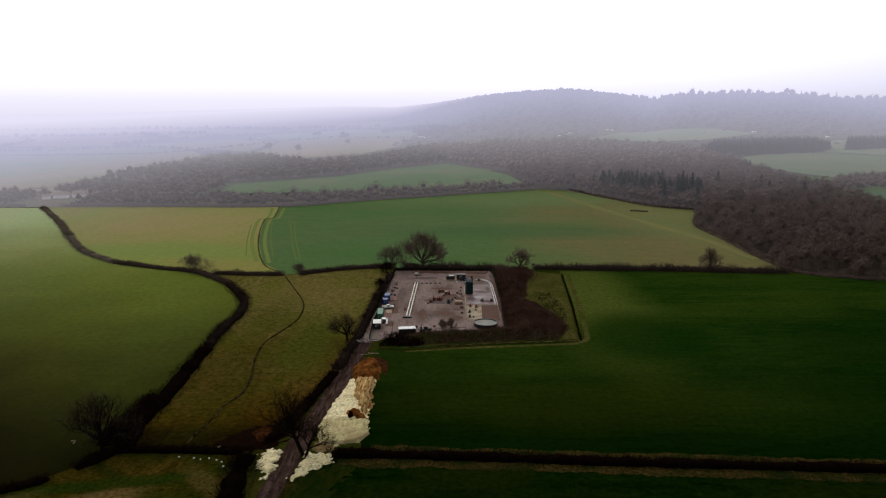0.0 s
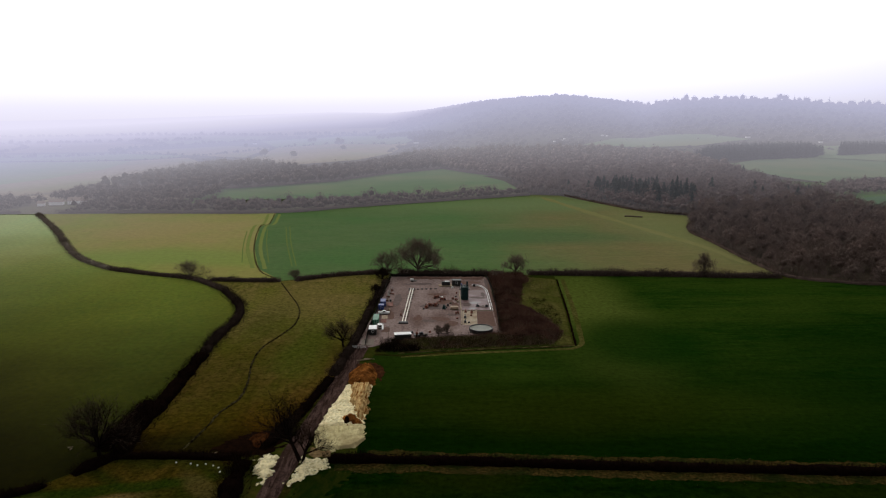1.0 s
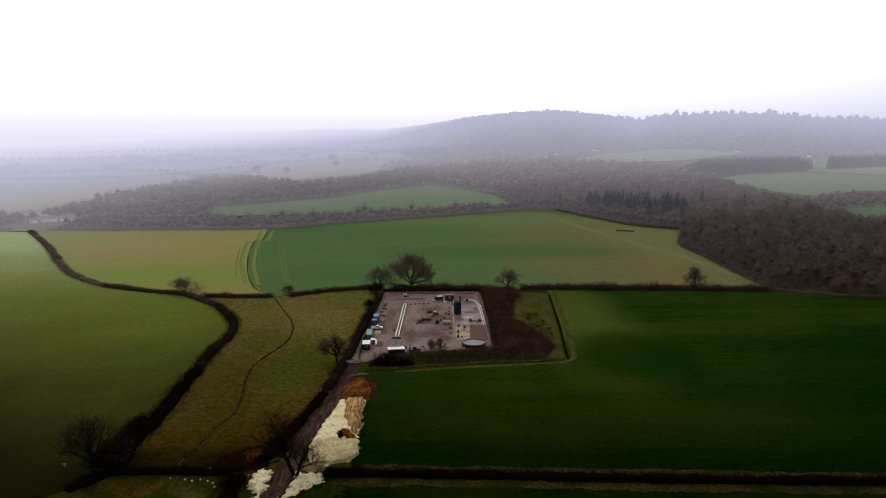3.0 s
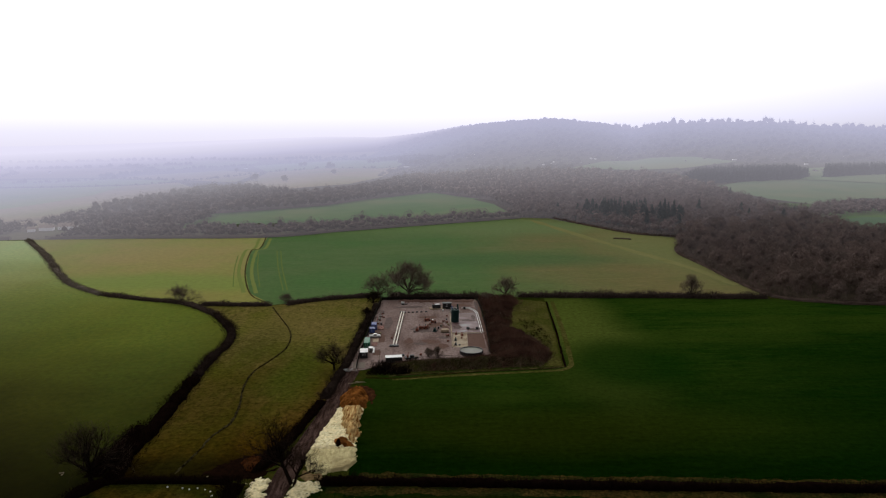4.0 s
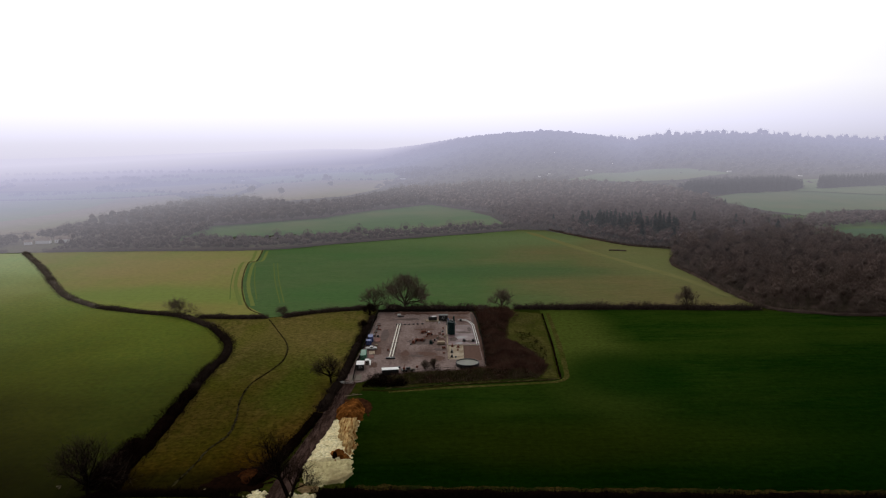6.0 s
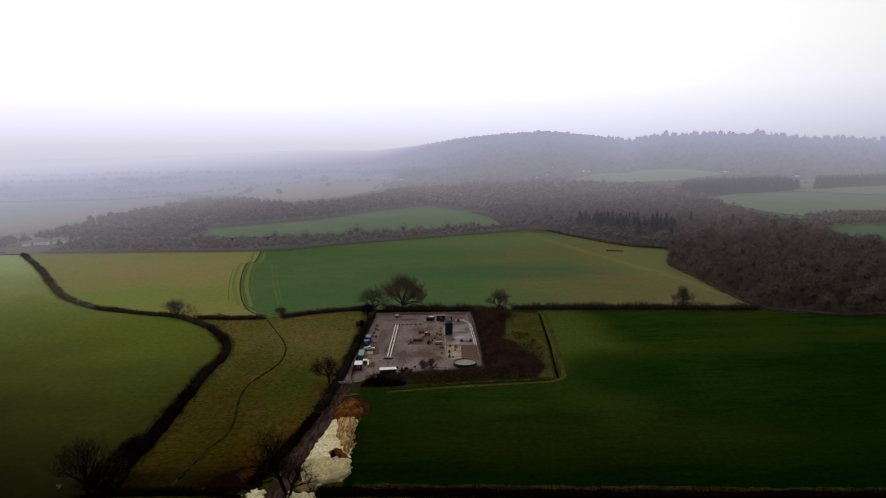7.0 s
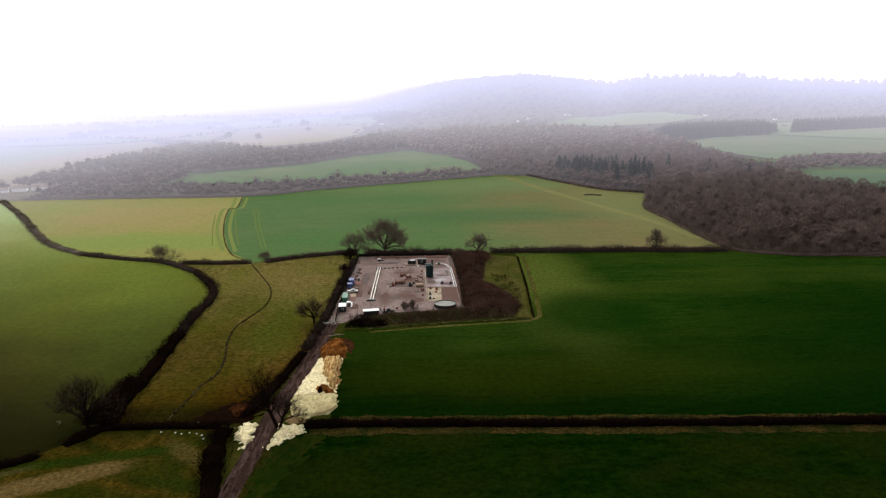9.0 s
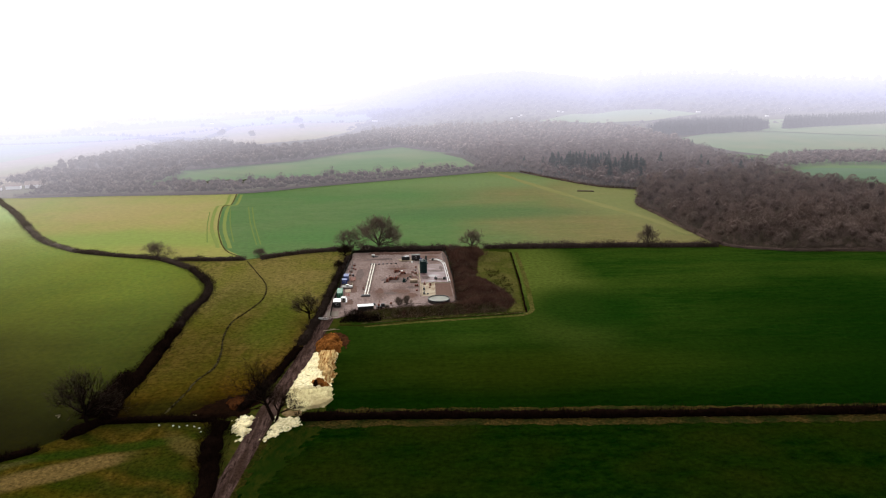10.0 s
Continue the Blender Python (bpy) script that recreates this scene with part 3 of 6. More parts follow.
def strip(path, section, step=1.0, jitter=0.0, seed=0, ends=True):
    """A band along a plan line: section is (offset, height) across it; heights shrink at the ends."""
    rng = np.random.default_rng(seed)
    pts, side = resample(path, step)
    sec = np.array(section, float)
    n, k = len(pts), len(sec)
    fade = np.clip(np.minimum(np.arange(n), np.arange(n)[::-1]) / 3.0, 0.05, 1) if ends else np.ones(n)
    wob = 1 + jitter * np.convolve(rng.normal(size=n + 8), np.ones(5) / 5, "same")[4 : n + 4]
    off = sec[None, :, 0] * wob[:, None] + rng.normal(size=(n, k)) * jitter * 0.6
    z = sec[None, :, 1] * (wob * fade)[:, None] + rng.normal(size=(n, k)) * jitter * 0.3 * (sec[None, :, 1] > 0.3)
    xy = pts[:, None] + side[:, None] * off[..., None]
    v = np.concatenate([xy, (z + height(xy[..., 0], xy[..., 1]))[..., None]], -1)
    return v.reshape(-1, 3), grid_tris(n, k)


def slivers(base, way, length, width, rng, face=0.0):
    """Thin tapered twig sprays, from base along way, turned at random or towards face."""
    n = len(base)
    way = way / (np.linalg.norm(way, axis=1, keepdims=True) + 1e-9)
    cross = np.cross(way, rng.normal(size=(n, 3)) * (1.0 if np.isscalar(face) else 0.25) + face)
    cross /= np.linalg.norm(cross, axis=1, keepdims=True) + 1e-9
    tip = base + way * length[:, None]
    v = np.stack([base - cross * width[:, None] / 2, base + cross * width[:, None] / 2, tip], 1).reshape(-1, 3)
    return v, np.arange(3 * n).reshape(-1, 3)


def joined(pieces):
    verts, tris, at = [], [], 0
    for v, t in pieces:
        verts.append(v)
        tris.append(t + at)
        at += len(v)
    return np.vstack(verts), np.vstack(tris)


def drape(name, outline, mat, lift=0.04, step=60.0, label="", category="field", kind="structure", flat=False):
    """A patch of ground with that outline, lying on the land."""
    bm = bmesh.new()
    bm.faces.new([bm.verts.new((x, y, 0)) for x, y in outline])
    bmesh.ops.triangulate(bm, faces=bm.faces[:])
    if not flat:
        p = np.array(outline)
        for ax, no in ((0, (1, 0, 0)), (1, (0, 1, 0))):
            for c in np.arange(p[:, ax].min() + step, p[:, ax].max(), step):
                bmesh.ops.bisect_plane(bm, geom=bm.verts[:] + bm.edges[:] + bm.faces[:], plane_co=tuple(c * np.array(no)), plane_no=no)
        for v in bm.verts:
            v.co.z = float(height(v.co.x, v.co.y))
    bmesh.ops.recalc_face_normals(bm, faces=bm.faces)
    if bm.faces and sum(f.normal.z for f in bm.faces) < 0:
        bmesh.ops.reverse_faces(bm, faces=bm.faces[:])
    for v in bm.verts:
        v.co.z += lift
    ob = new(name, solid(name, bm, mat))
    return tagged(ob, label, category, kind=kind)


def inside(px, py, outline):
    o = np.array(outline, float)
    hit = np.zeros(len(px), bool)
    for (x0, y0), (x1, y1) in zip(o, np.roll(o, -1, 0)):
        cross = ((y0 > py) != (y1 > py)) & (px < (x1 - x0) * (py - y0) / (y1 - y0 + 1e-12) + x0)
        hit ^= cross
    return hit


def edge_distance(px, py, outline):
    o = np.array(outline, float)
    best = np.full(len(px), 1e9)
    for a, b in zip(o, np.roll(o, -1, 0)):
        d = b - a
        t = np.clip(((px - a[0]) * d[0] + (py - a[1]) * d[1]) / (d @ d + 1e-9), 0, 1)
        best = np.minimum(best, np.hypot(px - a[0] - t * d[0], py - a[1] - t * d[1]))
    return best


def fbm(x, y, scale, seed=0.0):
    return np.array([noise.fractal(Vector((a * scale, b * scale, seed)), 0.8, 2.1, 4) for a, b in zip(x, y)])


def mound(name, outline, high, mat, slope=3.0, rough=0.4, cell=0.5, seed=0.0, label="", category="", kind="", edge=1.0):
    """A heap on that outline: it rises from a ragged edge to about high metres, lumpy."""
    o = np.array(outline, float)
    xs, ys = np.arange(o[:, 0].min() - 2, o[:, 0].max() + 2, cell), np.arange(o[:, 1].min() - 2, o[:, 1].max() + 2, cell)
    gx, gy = (g.ravel() for g in np.meshgrid(xs, ys))
    d = edge_distance(gx, gy, outline) * np.where(inside(gx, gy, outline), 1, -1) + edge * (fbm(gx, gy, 0.35, seed) + 0.6 * fbm(gx, gy, 1.1, seed + 2))
    lump = 0.7 * fbm(gx, gy, 0.22, seed + 5) + 0.6 * fbm(gx, gy, 0.7, seed + 9) + 0.55 * fbm(gx, gy, 1.9, seed + 13)
    s = np.clip(d / slope, 0, 1)
    z = np.where(d > 0, high * s * s * (3 - 2 * s) + rough * lump * np.clip(d, 0, 1) + 0.06, -0.3)
    tris = grid_tris(len(ys), len(xs))
    keep = (d[tris] > -0.4).all(1)
    used, tris = np.unique(tris[keep], return_inverse=True)
    me = mesh_np(name, np.stack([gx, gy, z], 1)[used], tris.reshape(-1, 3))
    me.materials.append(mat)
    return tagged(new(name, me), label, category, kind=kind)


# ---- trees and hedges ----
def branches(rng, start, way, length, radius, level, out, twigs, bend=0.25):
    """Tapered limbs that fork; the last level leaves twig bases."""
    pts, p, d = [start], start, way / np.linalg.norm(way)
    n = 4 if level > 1 else 3
    for _ in range(n):
        d = d + rng.normal(size=3) * bend * 0.5 + np.array([0, 0, 0.06])
        d /= np.linalg.norm(d)
        p = p + d * length / n
        pts.append(p)
    out.append((np.array(pts), radius, radius * 0.45, 5 if level > 2 else 3))
    if level == 0:
        twigs.append((pts[1], d)), twigs.append((pts[-1], d)), twigs.append((pts[2], d))
        return
    kids = rng.integers(4, 6) if level > 1 else 4
    for k in range(kids):
        u = 0.35 + 0.65 * (k + rng.random()) / kids
        i = min(int(u * n), n - 1)
        q = pts[i] + (pts[i + 1] - pts[i]) * (u * n - i)
        turn = rng.normal(size=3)
        turn -= turn @ d * d
        turn /= np.linalg.norm(turn)
        w = d * 0.75 + turn * (0.55 + 0.35 * rng.random()) + np.array([0, 0, 0.10])
        branches(rng, q, w, length * (0.58 + 0.2 * rng.random()), radius * 0.5 * (1.1 - 0.4 * u), level - 1, out, twigs, bend)


def tube_np(pts, r0, r1, sides):
    n = len(pts)
    d = np.gradient(pts, axis=0)
    d /= np.linalg.norm(d, axis=1, keepdims=True) + 1e-9
    a = np.cross(d, np.array([0.31, 0.87, 0.38]))
    a /= np.linalg.norm(a, axis=1, keepdims=True) + 1e-9
    b = np.cross(d, a)
    r = np.linspace(r0, r1, n)[:, None, None]
    ang = np.linspace(0, 2 * np.pi, sides + 1)
    ring = pts[:, None] + r * (a[:, None] * np.cos(ang)[None, :, None] + b[:, None] * np.sin(ang)[None, :, None])
    return ring.reshape(-1, 3), grid_tris(n, sides + 1)


def bare_tree(x, y, tall, wide, label, seed, lean=(0, 0), bole=0.14, dense=1.0, name="tree", main=9, mats=None):
    """A leafless tree: bole, forking limbs, and a crown of fine twigs with gaps."""
    rng = np.random.default_rng(seed)
    limbs, twigs = [], []
    r = 0.022 * tall + 0.1
    foot = np.zeros(3)
    fork = np.array([lean[0] * bole, lean[1] * bole, tall * bole])
    trunk = [(np.array([foot, fork * 0.5 + rng.normal(size=3) * 0.1, fork]), r * 1.25, r * 0.85, 8)]
    bark, twig = mats or (BARK, TWIGS)
    for k in range(main):
        a = 2.4 * k + rng.uniform(-0.3, 0.3)
        up = radians(6 + 80 * (k + rng.random()) / main)
        w = np.array([np.cos(a) * np.cos(up) * wide / tall + lean[0] / tall, np.sin(a) * np.cos(up) * wide / tall + lean[1] / tall, np.sin(up)])
        branches(rng, fork * (0.65 + 0.35 * (k + rng.random()) / main), w, tall * 0.38 * np.linalg.norm(w), r * 0.72, 3, limbs, twigs, 0.2)
    base = np.array([b for b, _ in twigs])
    way = np.array([d for _, d in twigs])
    per = max(1, int(3 * dense))
    base, way = np.repeat(base, per, 0), np.repeat(way, per, 0) + rng.normal(size=(len(base) * per, 3)) * 0.55
    fine = slivers(base, way, rng.uniform(0.6, 1.9, len(base)) * tall / 15, np.full(len(base), 0.035 + 0.0016 * tall), rng)
    limb_v, limb_t = joined([tube_np(*b) for b in limbs])
    crown_v, crown_t = fine
    # the crown is brought to its true height and spread
    top, half = limb_v[:, 2].max(), np.percentile(np.abs(limb_v[:, :2] - np.array(lean)), 97)
    k = np.array([wide / 2 / half, wide / 2 / half, tall / top])
    whole = thing(name, label, "tree", x, y, -0.15, float(rng.uniform(0, 20)))
    tv, tt = joined([tube_np(*b) for b in trunk])
    part("trunk", mesh_np("trunk", tv * k, tt), bark, whole)
    tagged(part("branchwork", mesh_np("branchwork", limb_v * k, limb_t), bark, whole), kind="stuff")
    tagged(part("crown", mesh_np("crown", crown_v * k, crown_t), twig, whole, "fine bare twigs"), kind="stuff")
    return whole


def wood_template(rng, twig_count, tall=12.0, wide=9.0, coarse=1.0, limbs=5, inner=0.68, detail=2, mass=0.30, dense=False):
    """One bare woodland tree, light enough to repeat by the thousand: bole, limbs, a crowded uneven twig mass, loose twigs over and under it."""
    pieces = []
    if detail:
        bm = bmesh.new()
        bmesh.ops.create_icosphere(bm, subdivisions=detail, radius=1.0)
        shift = Vector(rng.uniform(0, 50, 3))
        lumps = [1 + 0.5 * noise.noise(v.co * 1.3 + shift) + 0.3 * noise.noise(v.co * 3.1 + shift) for v in bm.verts]
        heart = np.array([v.co * g for v, g in zip(bm.verts, lumps)]) * [wide * mass, wide * mass, tall * mass * (0.75 if dense else 0.9)] + [0, 0, tall * (0.58 if dense else 0.5)]
        pieces.append((heart, np.array([[v.index for v in f.verts] for f in bm.faces])))
        bm.free()
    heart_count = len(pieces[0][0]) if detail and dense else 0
    pieces.append(tube_np(np.array([[0, 0, -0.3], [0.1, 0, tall * 0.35], [0.2, 0.1, tall * 0.75]]), 0.16, 0.05, 4))
    for k in range(limbs):
        a = 2 * np.pi * (k + rng.random()) / limbs
        s = np.array([0.05, 0, tall * rng.uniform(0.25, 0.5)])
        e = s + np.array([np.cos(a) * wide * 0.38, np.sin(a) * wide * 0.38, tall * 0.3])
        pieces.append(tube_np(np.array([s, (s + e) / 2 + [0, 0, 0.4], e]), 0.11, 0.04, 3))
    u = rng.normal(size=(twig_count, 3))
    u /= np.linalg.norm(u, axis=1, keepdims=True)
    u[:, 2] = np.abs(u[:, 2]) * 1.4 - 0.42
    rad = rng.uniform(inner, 1.0, twig_count)[:, None] ** 0.7
    base = u * rad * [wide / 2, wide / 2, tall * 0.42] + [0, 0, tall * 0.55]
    low = rng.random(twig_count) < 0.10
    base[low, 2] = tall * rng.uniform(0.02, 0.4, low.sum())
    way = u * 0.5 + rng.normal(size=(twig_count, 3)) * 0.6 + [0, 0, 0.3]
    pieces.append(slivers(base, way, rng.uniform(0.8, 1.8, twig_count), coarse * rng.uniform(0.12, 0.3, twig_count), rng, u))
    return (*joined(pieces), heart_count)


def conifer_template(rng, tall=16.0, wide=6.0, n=260):
    pieces = [tube_np(np.array([[0, 0, -0.3], [0, 0, tall * 0.5], [0, 0, tall]]), 0.25, 0.04, 4)]
    t = rng.random(n) ** 1.3
    a = rng.uniform(0, 2 * np.pi, n)
    base = np.stack([np.cos(a) * 0.1, np.sin(a) * 0.1, tall * (0.12 + 0.86 * t)], 1)
    way = np.stack([np.cos(a), np.sin(a), np.full(n, -0.25)], 1)
    pieces.append(slivers(base, way, wide / 2 * (1.05 - t) * rng.uniform(0.7, 1.2, n), rng.uniform(0.7, 1.4, n), rng))
    return joined(pieces)


def forest(name, places, templates, mat, seed, low=0.8, high=1.25, label="", category="woodland", kind="stuff", sink=0.0):
    """Many trees in one mesh of kind stuff."""
    rng = np.random.default_rng(seed)
    pieces, tint = [], []
    for i, (x, y) in enumerate(places):
        v, t, *heart = templates[rng.integers(len(templates))]
        a, s = rng.uniform(0, 2 * np.pi), rng.uniform(low, high)
        c, n = np.cos(a) * s, np.sin(a) * s
        w = np.stack([v[:, 0] * c - v[:, 1] * n + x, v[:, 0] * n + v[:, 1] * c + y, v[:, 2] * s * rng.uniform(0.9, 1.1) + height(x, y) - sink], 1)
        pieces.append((w, t))
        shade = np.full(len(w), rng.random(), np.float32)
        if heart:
            shade[:heart[0]] = 0.0  # darkest tone on the heart: painted shade inside the crown
        tint.append(shade)
    v, t = joined(pieces)
    me = mesh_np(name, v, t)
    me.polygons.foreach_set("use_smooth", [True] * len(me.polygons))
    me.attributes.new("species_shade", "FLOAT", "POINT").data.foreach_set("value", np.concatenate(tint))
    me.materials.append(mat)
    return tagged(new(name, me), label, category, kind=kind)


def scatter(outline, spacing, seed):
    rng = np.random.default_rng(seed)
    o = np.array(outline, float)
    xs, ys = np.arange(o[:, 0].min(), o[:, 0].max(), spacing), np.arange(o[:, 1].min(), o[:, 1].max(), spacing)
    gx, gy = (g.ravel() for g in np.meshgrid(xs, ys))
    gx, gy = gx + rng.uniform(-0.5, 0.5, len(gx)) * spacing, gy + rng.uniform(-0.5, 0.5, len(gy)) * spacing
    k = inside(gx, gy, outline)
    return np.stack([gx[k], gy[k]], 1)


def hedge(path, wide, tall, label, seed, mat=None, per_metre=42, category="hedge", step=0.9, twig=None):
    """A leafless hedge: a ragged dense core, hidden under a thicket of upright twigs."""
    rng = np.random.default_rng(seed)
    w, h = wide / 2, tall * 0.62
    c = w * 0.66
    sec = ((-c, -0.1), (-c * 0.95, h * 0.45), (-c * 0.6, h * 0.82), (0, h * 0.95), (c * 0.6, h * 0.82), (c * 0.95, h * 0.45), (c, -0.1))
    v, t = strip(path, sec, step, 0.24, seed)
    hedge_ob = thing("hedge", label, category)
    part("core", mesh_np("core", v, t), mat or HEDGE, hedge_ob)
    pts, side = resample(path, 1.0)
    n = int(len(pts) * per_metre * max(1.0, wide / 4))
    i = rng.integers(0, len(pts), n)
    u = np.clip(rng.normal(size=n) * 0.5, -1.15, 1.15)
    slow = np.convolve(rng.normal(size=len(pts) + 20), np.ones(7) / 7, "same")[10:len(pts) + 10]
    lump = np.clip(1.0 + 0.25 * (rng.random(len(pts)) - 0.5) + 1.0 * slow, 0.55, 2.0)[i]
    xy = pts[i] + side[i] * (u * w)[:, None] + rng.uniform(-0.6, 0.6, (n, 2))
    z = h * 1.1 * (0.95 - 0.6 * u**2) * rng.uniform(0.1, 1.0, n) + height(xy[:, 0], xy[:, 1])
    way = np.stack([side[i, 0] * u * 0.7, side[i, 1] * u * 0.7, np.full(n, 1.0)], 1) + rng.normal(size=(n, 3)) * 0.35
    sv, st = slivers(np.column_stack([xy, z]), way, rng.uniform(0.5, 1.0, n) * tall * 0.6 * lump, rng.uniform(0.05, 0.15, n), rng)
    tagged(part("twig_mass", mesh_np("twig_mass", sv, st), twig or mat or HEDGE_TWIG, hedge_ob), kind="stuff")
    return hedge_ob


def stain(x, y, rx, ry, seed, mat, lift, label, name="stain"):
    """A flat patch with a ragged rounded outline."""
    bm = bmesh.new()
    ring = []
    for k in range(28):
        a = 2 * math.pi * k / 28
        r = 1 + 0.55 * noise.noise(Vector((1.3 * math.cos(a), 1.3 * math.sin(a), seed))) + 0.25 * noise.noise(Vector((4 * math.cos(a), 4 * math.sin(a), seed)))
        ring.append(bm.verts.new((x + rx * r * math.cos(a), y + ry * r * math.sin(a), lift)))
    bm.faces.new(ring)
    bmesh.ops.triangulate(bm, faces=bm.faces[:])
    return tagged(new(name, solid(name, bm, mat)), label, name, kind="structure")


def brush(name, outline, count, tall, mat, label, category, seed, kind="stuff", lift=0.0):
    """Low scrub: crowded stems over an area."""
    rng = np.random.default_rng(seed)
    o = np.array(outline, float)
    xy = rng.uniform(o.min(0), o.max(0), (count * 3, 2))
    xy = xy[inside(xy[:, 0], xy[:, 1], outline)][:count]
    xy = xy + rng.normal(size=xy.shape) * np.minimum(0.9, 0.06 * np.ptp(o, axis=0).min())
    n = len(xy)
    clump = np.clip(0.75 + 0.5 * fbm(xy[:, 0], xy[:, 1], 0.12, seed), 0.3, 1.4)
    base = np.column_stack([xy, np.asarray(lift(xy[:, 0], xy[:, 1]) if callable(lift) else np.full(n, lift)) - 0.1])
    v, t = slivers(base, rng.normal(size=(n, 3)) * 0.5 + [0, 0, 0.9], tall * clump * rng.uniform(0.6, 1.2, n), rng.uniform(0.08, 0.24, n), rng)
    me = mesh_np(name, v, t)
    me.materials.append(mat)
    return tagged(new(name, me), label, category, kind=kind)

# ---- the land ----
LANE = ((-346.2, 607), (-290.3, 529), (-247.2, 463), (-219.9, 425), (-188.6, 395.9), (-158.1, 382.3), (-132.3, 371.8), (-108.5, 347.7), (-93.2, 319.2), (-88.5, 296.9), (-89.5, 277.8), (-88.6, 253.4), (-87.8, 231.1), (-86.9, 206.5), (-86.9, 187.3), (-85, 174.5))

radii = np.concatenate([np.linspace(0, 1500, 76), np.linspace(1600, 4800, 33)])
angles = np.radians(np.arange(0, 360.1, 1.5))
rr, aa = np.meshgrid(radii, angles, indexing="ij")
land_x, land_y = rr * np.sin(aa), rr * np.cos(aa)
land = mesh_np("ground", np.stack([land_x, land_y, height(land_x, land_y) - 0.2 * np.clip((rr - 480) / 150, 0, 1) - 14 * np.clip((rr - 1250) / 300, 0, 1)], -1).reshape(-1, 3), grid_tris(len(radii), len(angles))[:, ::-1])
for m in (GRASS, FAR_TAN, FAR_GREEN):
    land.materials.append(m)
land.polygons.foreach_set("material_index", [int(np.hypot(*f.center[:2]) > 730) * (1 + int(f.center.x > -260)) for f in land.polygons])
tagged(new("ground", land), "open green farmland reaching to the misty horizon", "ground", kind="structure")

# misty hills beyond the farmland
far_r = np.concatenate([np.linspace(1000, 3000, 46), np.linspace(3060, 4700, 12)])
far_a = np.radians(np.arange(-62, 62.1, 0.75))
rr, aa = np.meshgrid(far_r, far_a, indexing="ij")
fx, fy = rr * np.sin(aa), rr * np.cos(aa)
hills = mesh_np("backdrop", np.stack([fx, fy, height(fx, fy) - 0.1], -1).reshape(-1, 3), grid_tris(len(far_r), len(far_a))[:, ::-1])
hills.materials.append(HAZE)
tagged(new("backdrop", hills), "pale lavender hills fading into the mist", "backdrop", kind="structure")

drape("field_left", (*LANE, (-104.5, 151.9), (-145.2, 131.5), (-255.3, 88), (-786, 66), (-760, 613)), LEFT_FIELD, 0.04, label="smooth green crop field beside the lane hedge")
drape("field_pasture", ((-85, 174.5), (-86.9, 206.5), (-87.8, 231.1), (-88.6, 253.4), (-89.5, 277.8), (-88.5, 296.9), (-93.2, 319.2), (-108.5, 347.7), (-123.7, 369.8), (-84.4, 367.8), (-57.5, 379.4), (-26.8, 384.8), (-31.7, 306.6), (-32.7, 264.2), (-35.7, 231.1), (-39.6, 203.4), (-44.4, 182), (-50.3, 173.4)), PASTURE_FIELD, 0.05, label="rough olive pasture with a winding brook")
drape("field_upper", ((-346.1, 614), (-239.1, 615), (-142.4, 617), (-135.2, 558), (-139, 544), (-123.2, 464), (-103.5, 397.2), (-84.4, 368.8), (-123.7, 369.8), (-158.1, 382.3), (-188.6, 395.9), (-219.9, 425), (-247.2, 463), (-290.3, 529)), UPPER_CROP, 0.06, label="yellowish brown stubble field")
drape("field_middle", ((-142.4, 617), (-75.9, 654), (8.5, 700), (96.4, 751), (127.7, 742.7), (156.6, 681.2), (183.6, 627.7), (216.2, 600.9), (189.2, 522.8), (188.6, 468.5), (188.1, 414.9), (189.3, 378.1), (51.8, 382.9), (38.4, 382.9), (-26.8, 384.8), (-57.5, 379.4), (-84.4, 368.8), (-103.5, 397.2), (-123.2, 464), (-139, 544), (-135.2, 558)), MIDDLE, 0.07, label="green crop field thinning to brown soil")
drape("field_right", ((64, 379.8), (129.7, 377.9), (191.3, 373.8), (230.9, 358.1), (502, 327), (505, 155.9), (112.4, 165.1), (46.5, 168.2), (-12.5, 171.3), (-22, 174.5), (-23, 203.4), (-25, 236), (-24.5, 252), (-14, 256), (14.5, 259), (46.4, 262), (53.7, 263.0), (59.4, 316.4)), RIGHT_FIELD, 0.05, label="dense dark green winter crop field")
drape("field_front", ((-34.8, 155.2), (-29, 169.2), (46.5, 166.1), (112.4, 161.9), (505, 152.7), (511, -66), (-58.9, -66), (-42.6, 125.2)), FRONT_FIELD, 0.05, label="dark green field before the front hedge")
drape("field_corner", ((-54.1, 171.3), (-87, 172.3), (-104.5, 150.9), (-145.2, 130.4), (-255.3, 86.9), (-294.6, -66), (-60.9, -66), (-46.5, 125.2), (-51.3, 154.1)), MOWN, 0.05, label="mown grass corner with mixed dry patches")
drape("field_far_green", ((-230.8, 794), (-128.8, 876), (-65.8, 983), (4.6, 1064), (80, 950), (108, 870), (124, 800), (118, 768), (70.8, 762), (9.4, 734), (-80.5, 701)), FAR_GREEN, 0.15, 20, label="green field beyond the tree belt")
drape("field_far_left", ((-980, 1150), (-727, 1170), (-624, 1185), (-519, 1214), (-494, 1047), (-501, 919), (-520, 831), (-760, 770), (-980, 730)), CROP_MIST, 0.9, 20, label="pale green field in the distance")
drape("field_far_tan", ((-520, 831), (-501, 919), (-494, 1047), (-519, 1214), (-452, 1284), (-366, 1130), (-374, 900), (-398, 791), (-448, 714), (-900, 690), (-900, 745), (-760, 770)), FAR_TAN, 0.9, 20, label="tan stubble field in the distance")
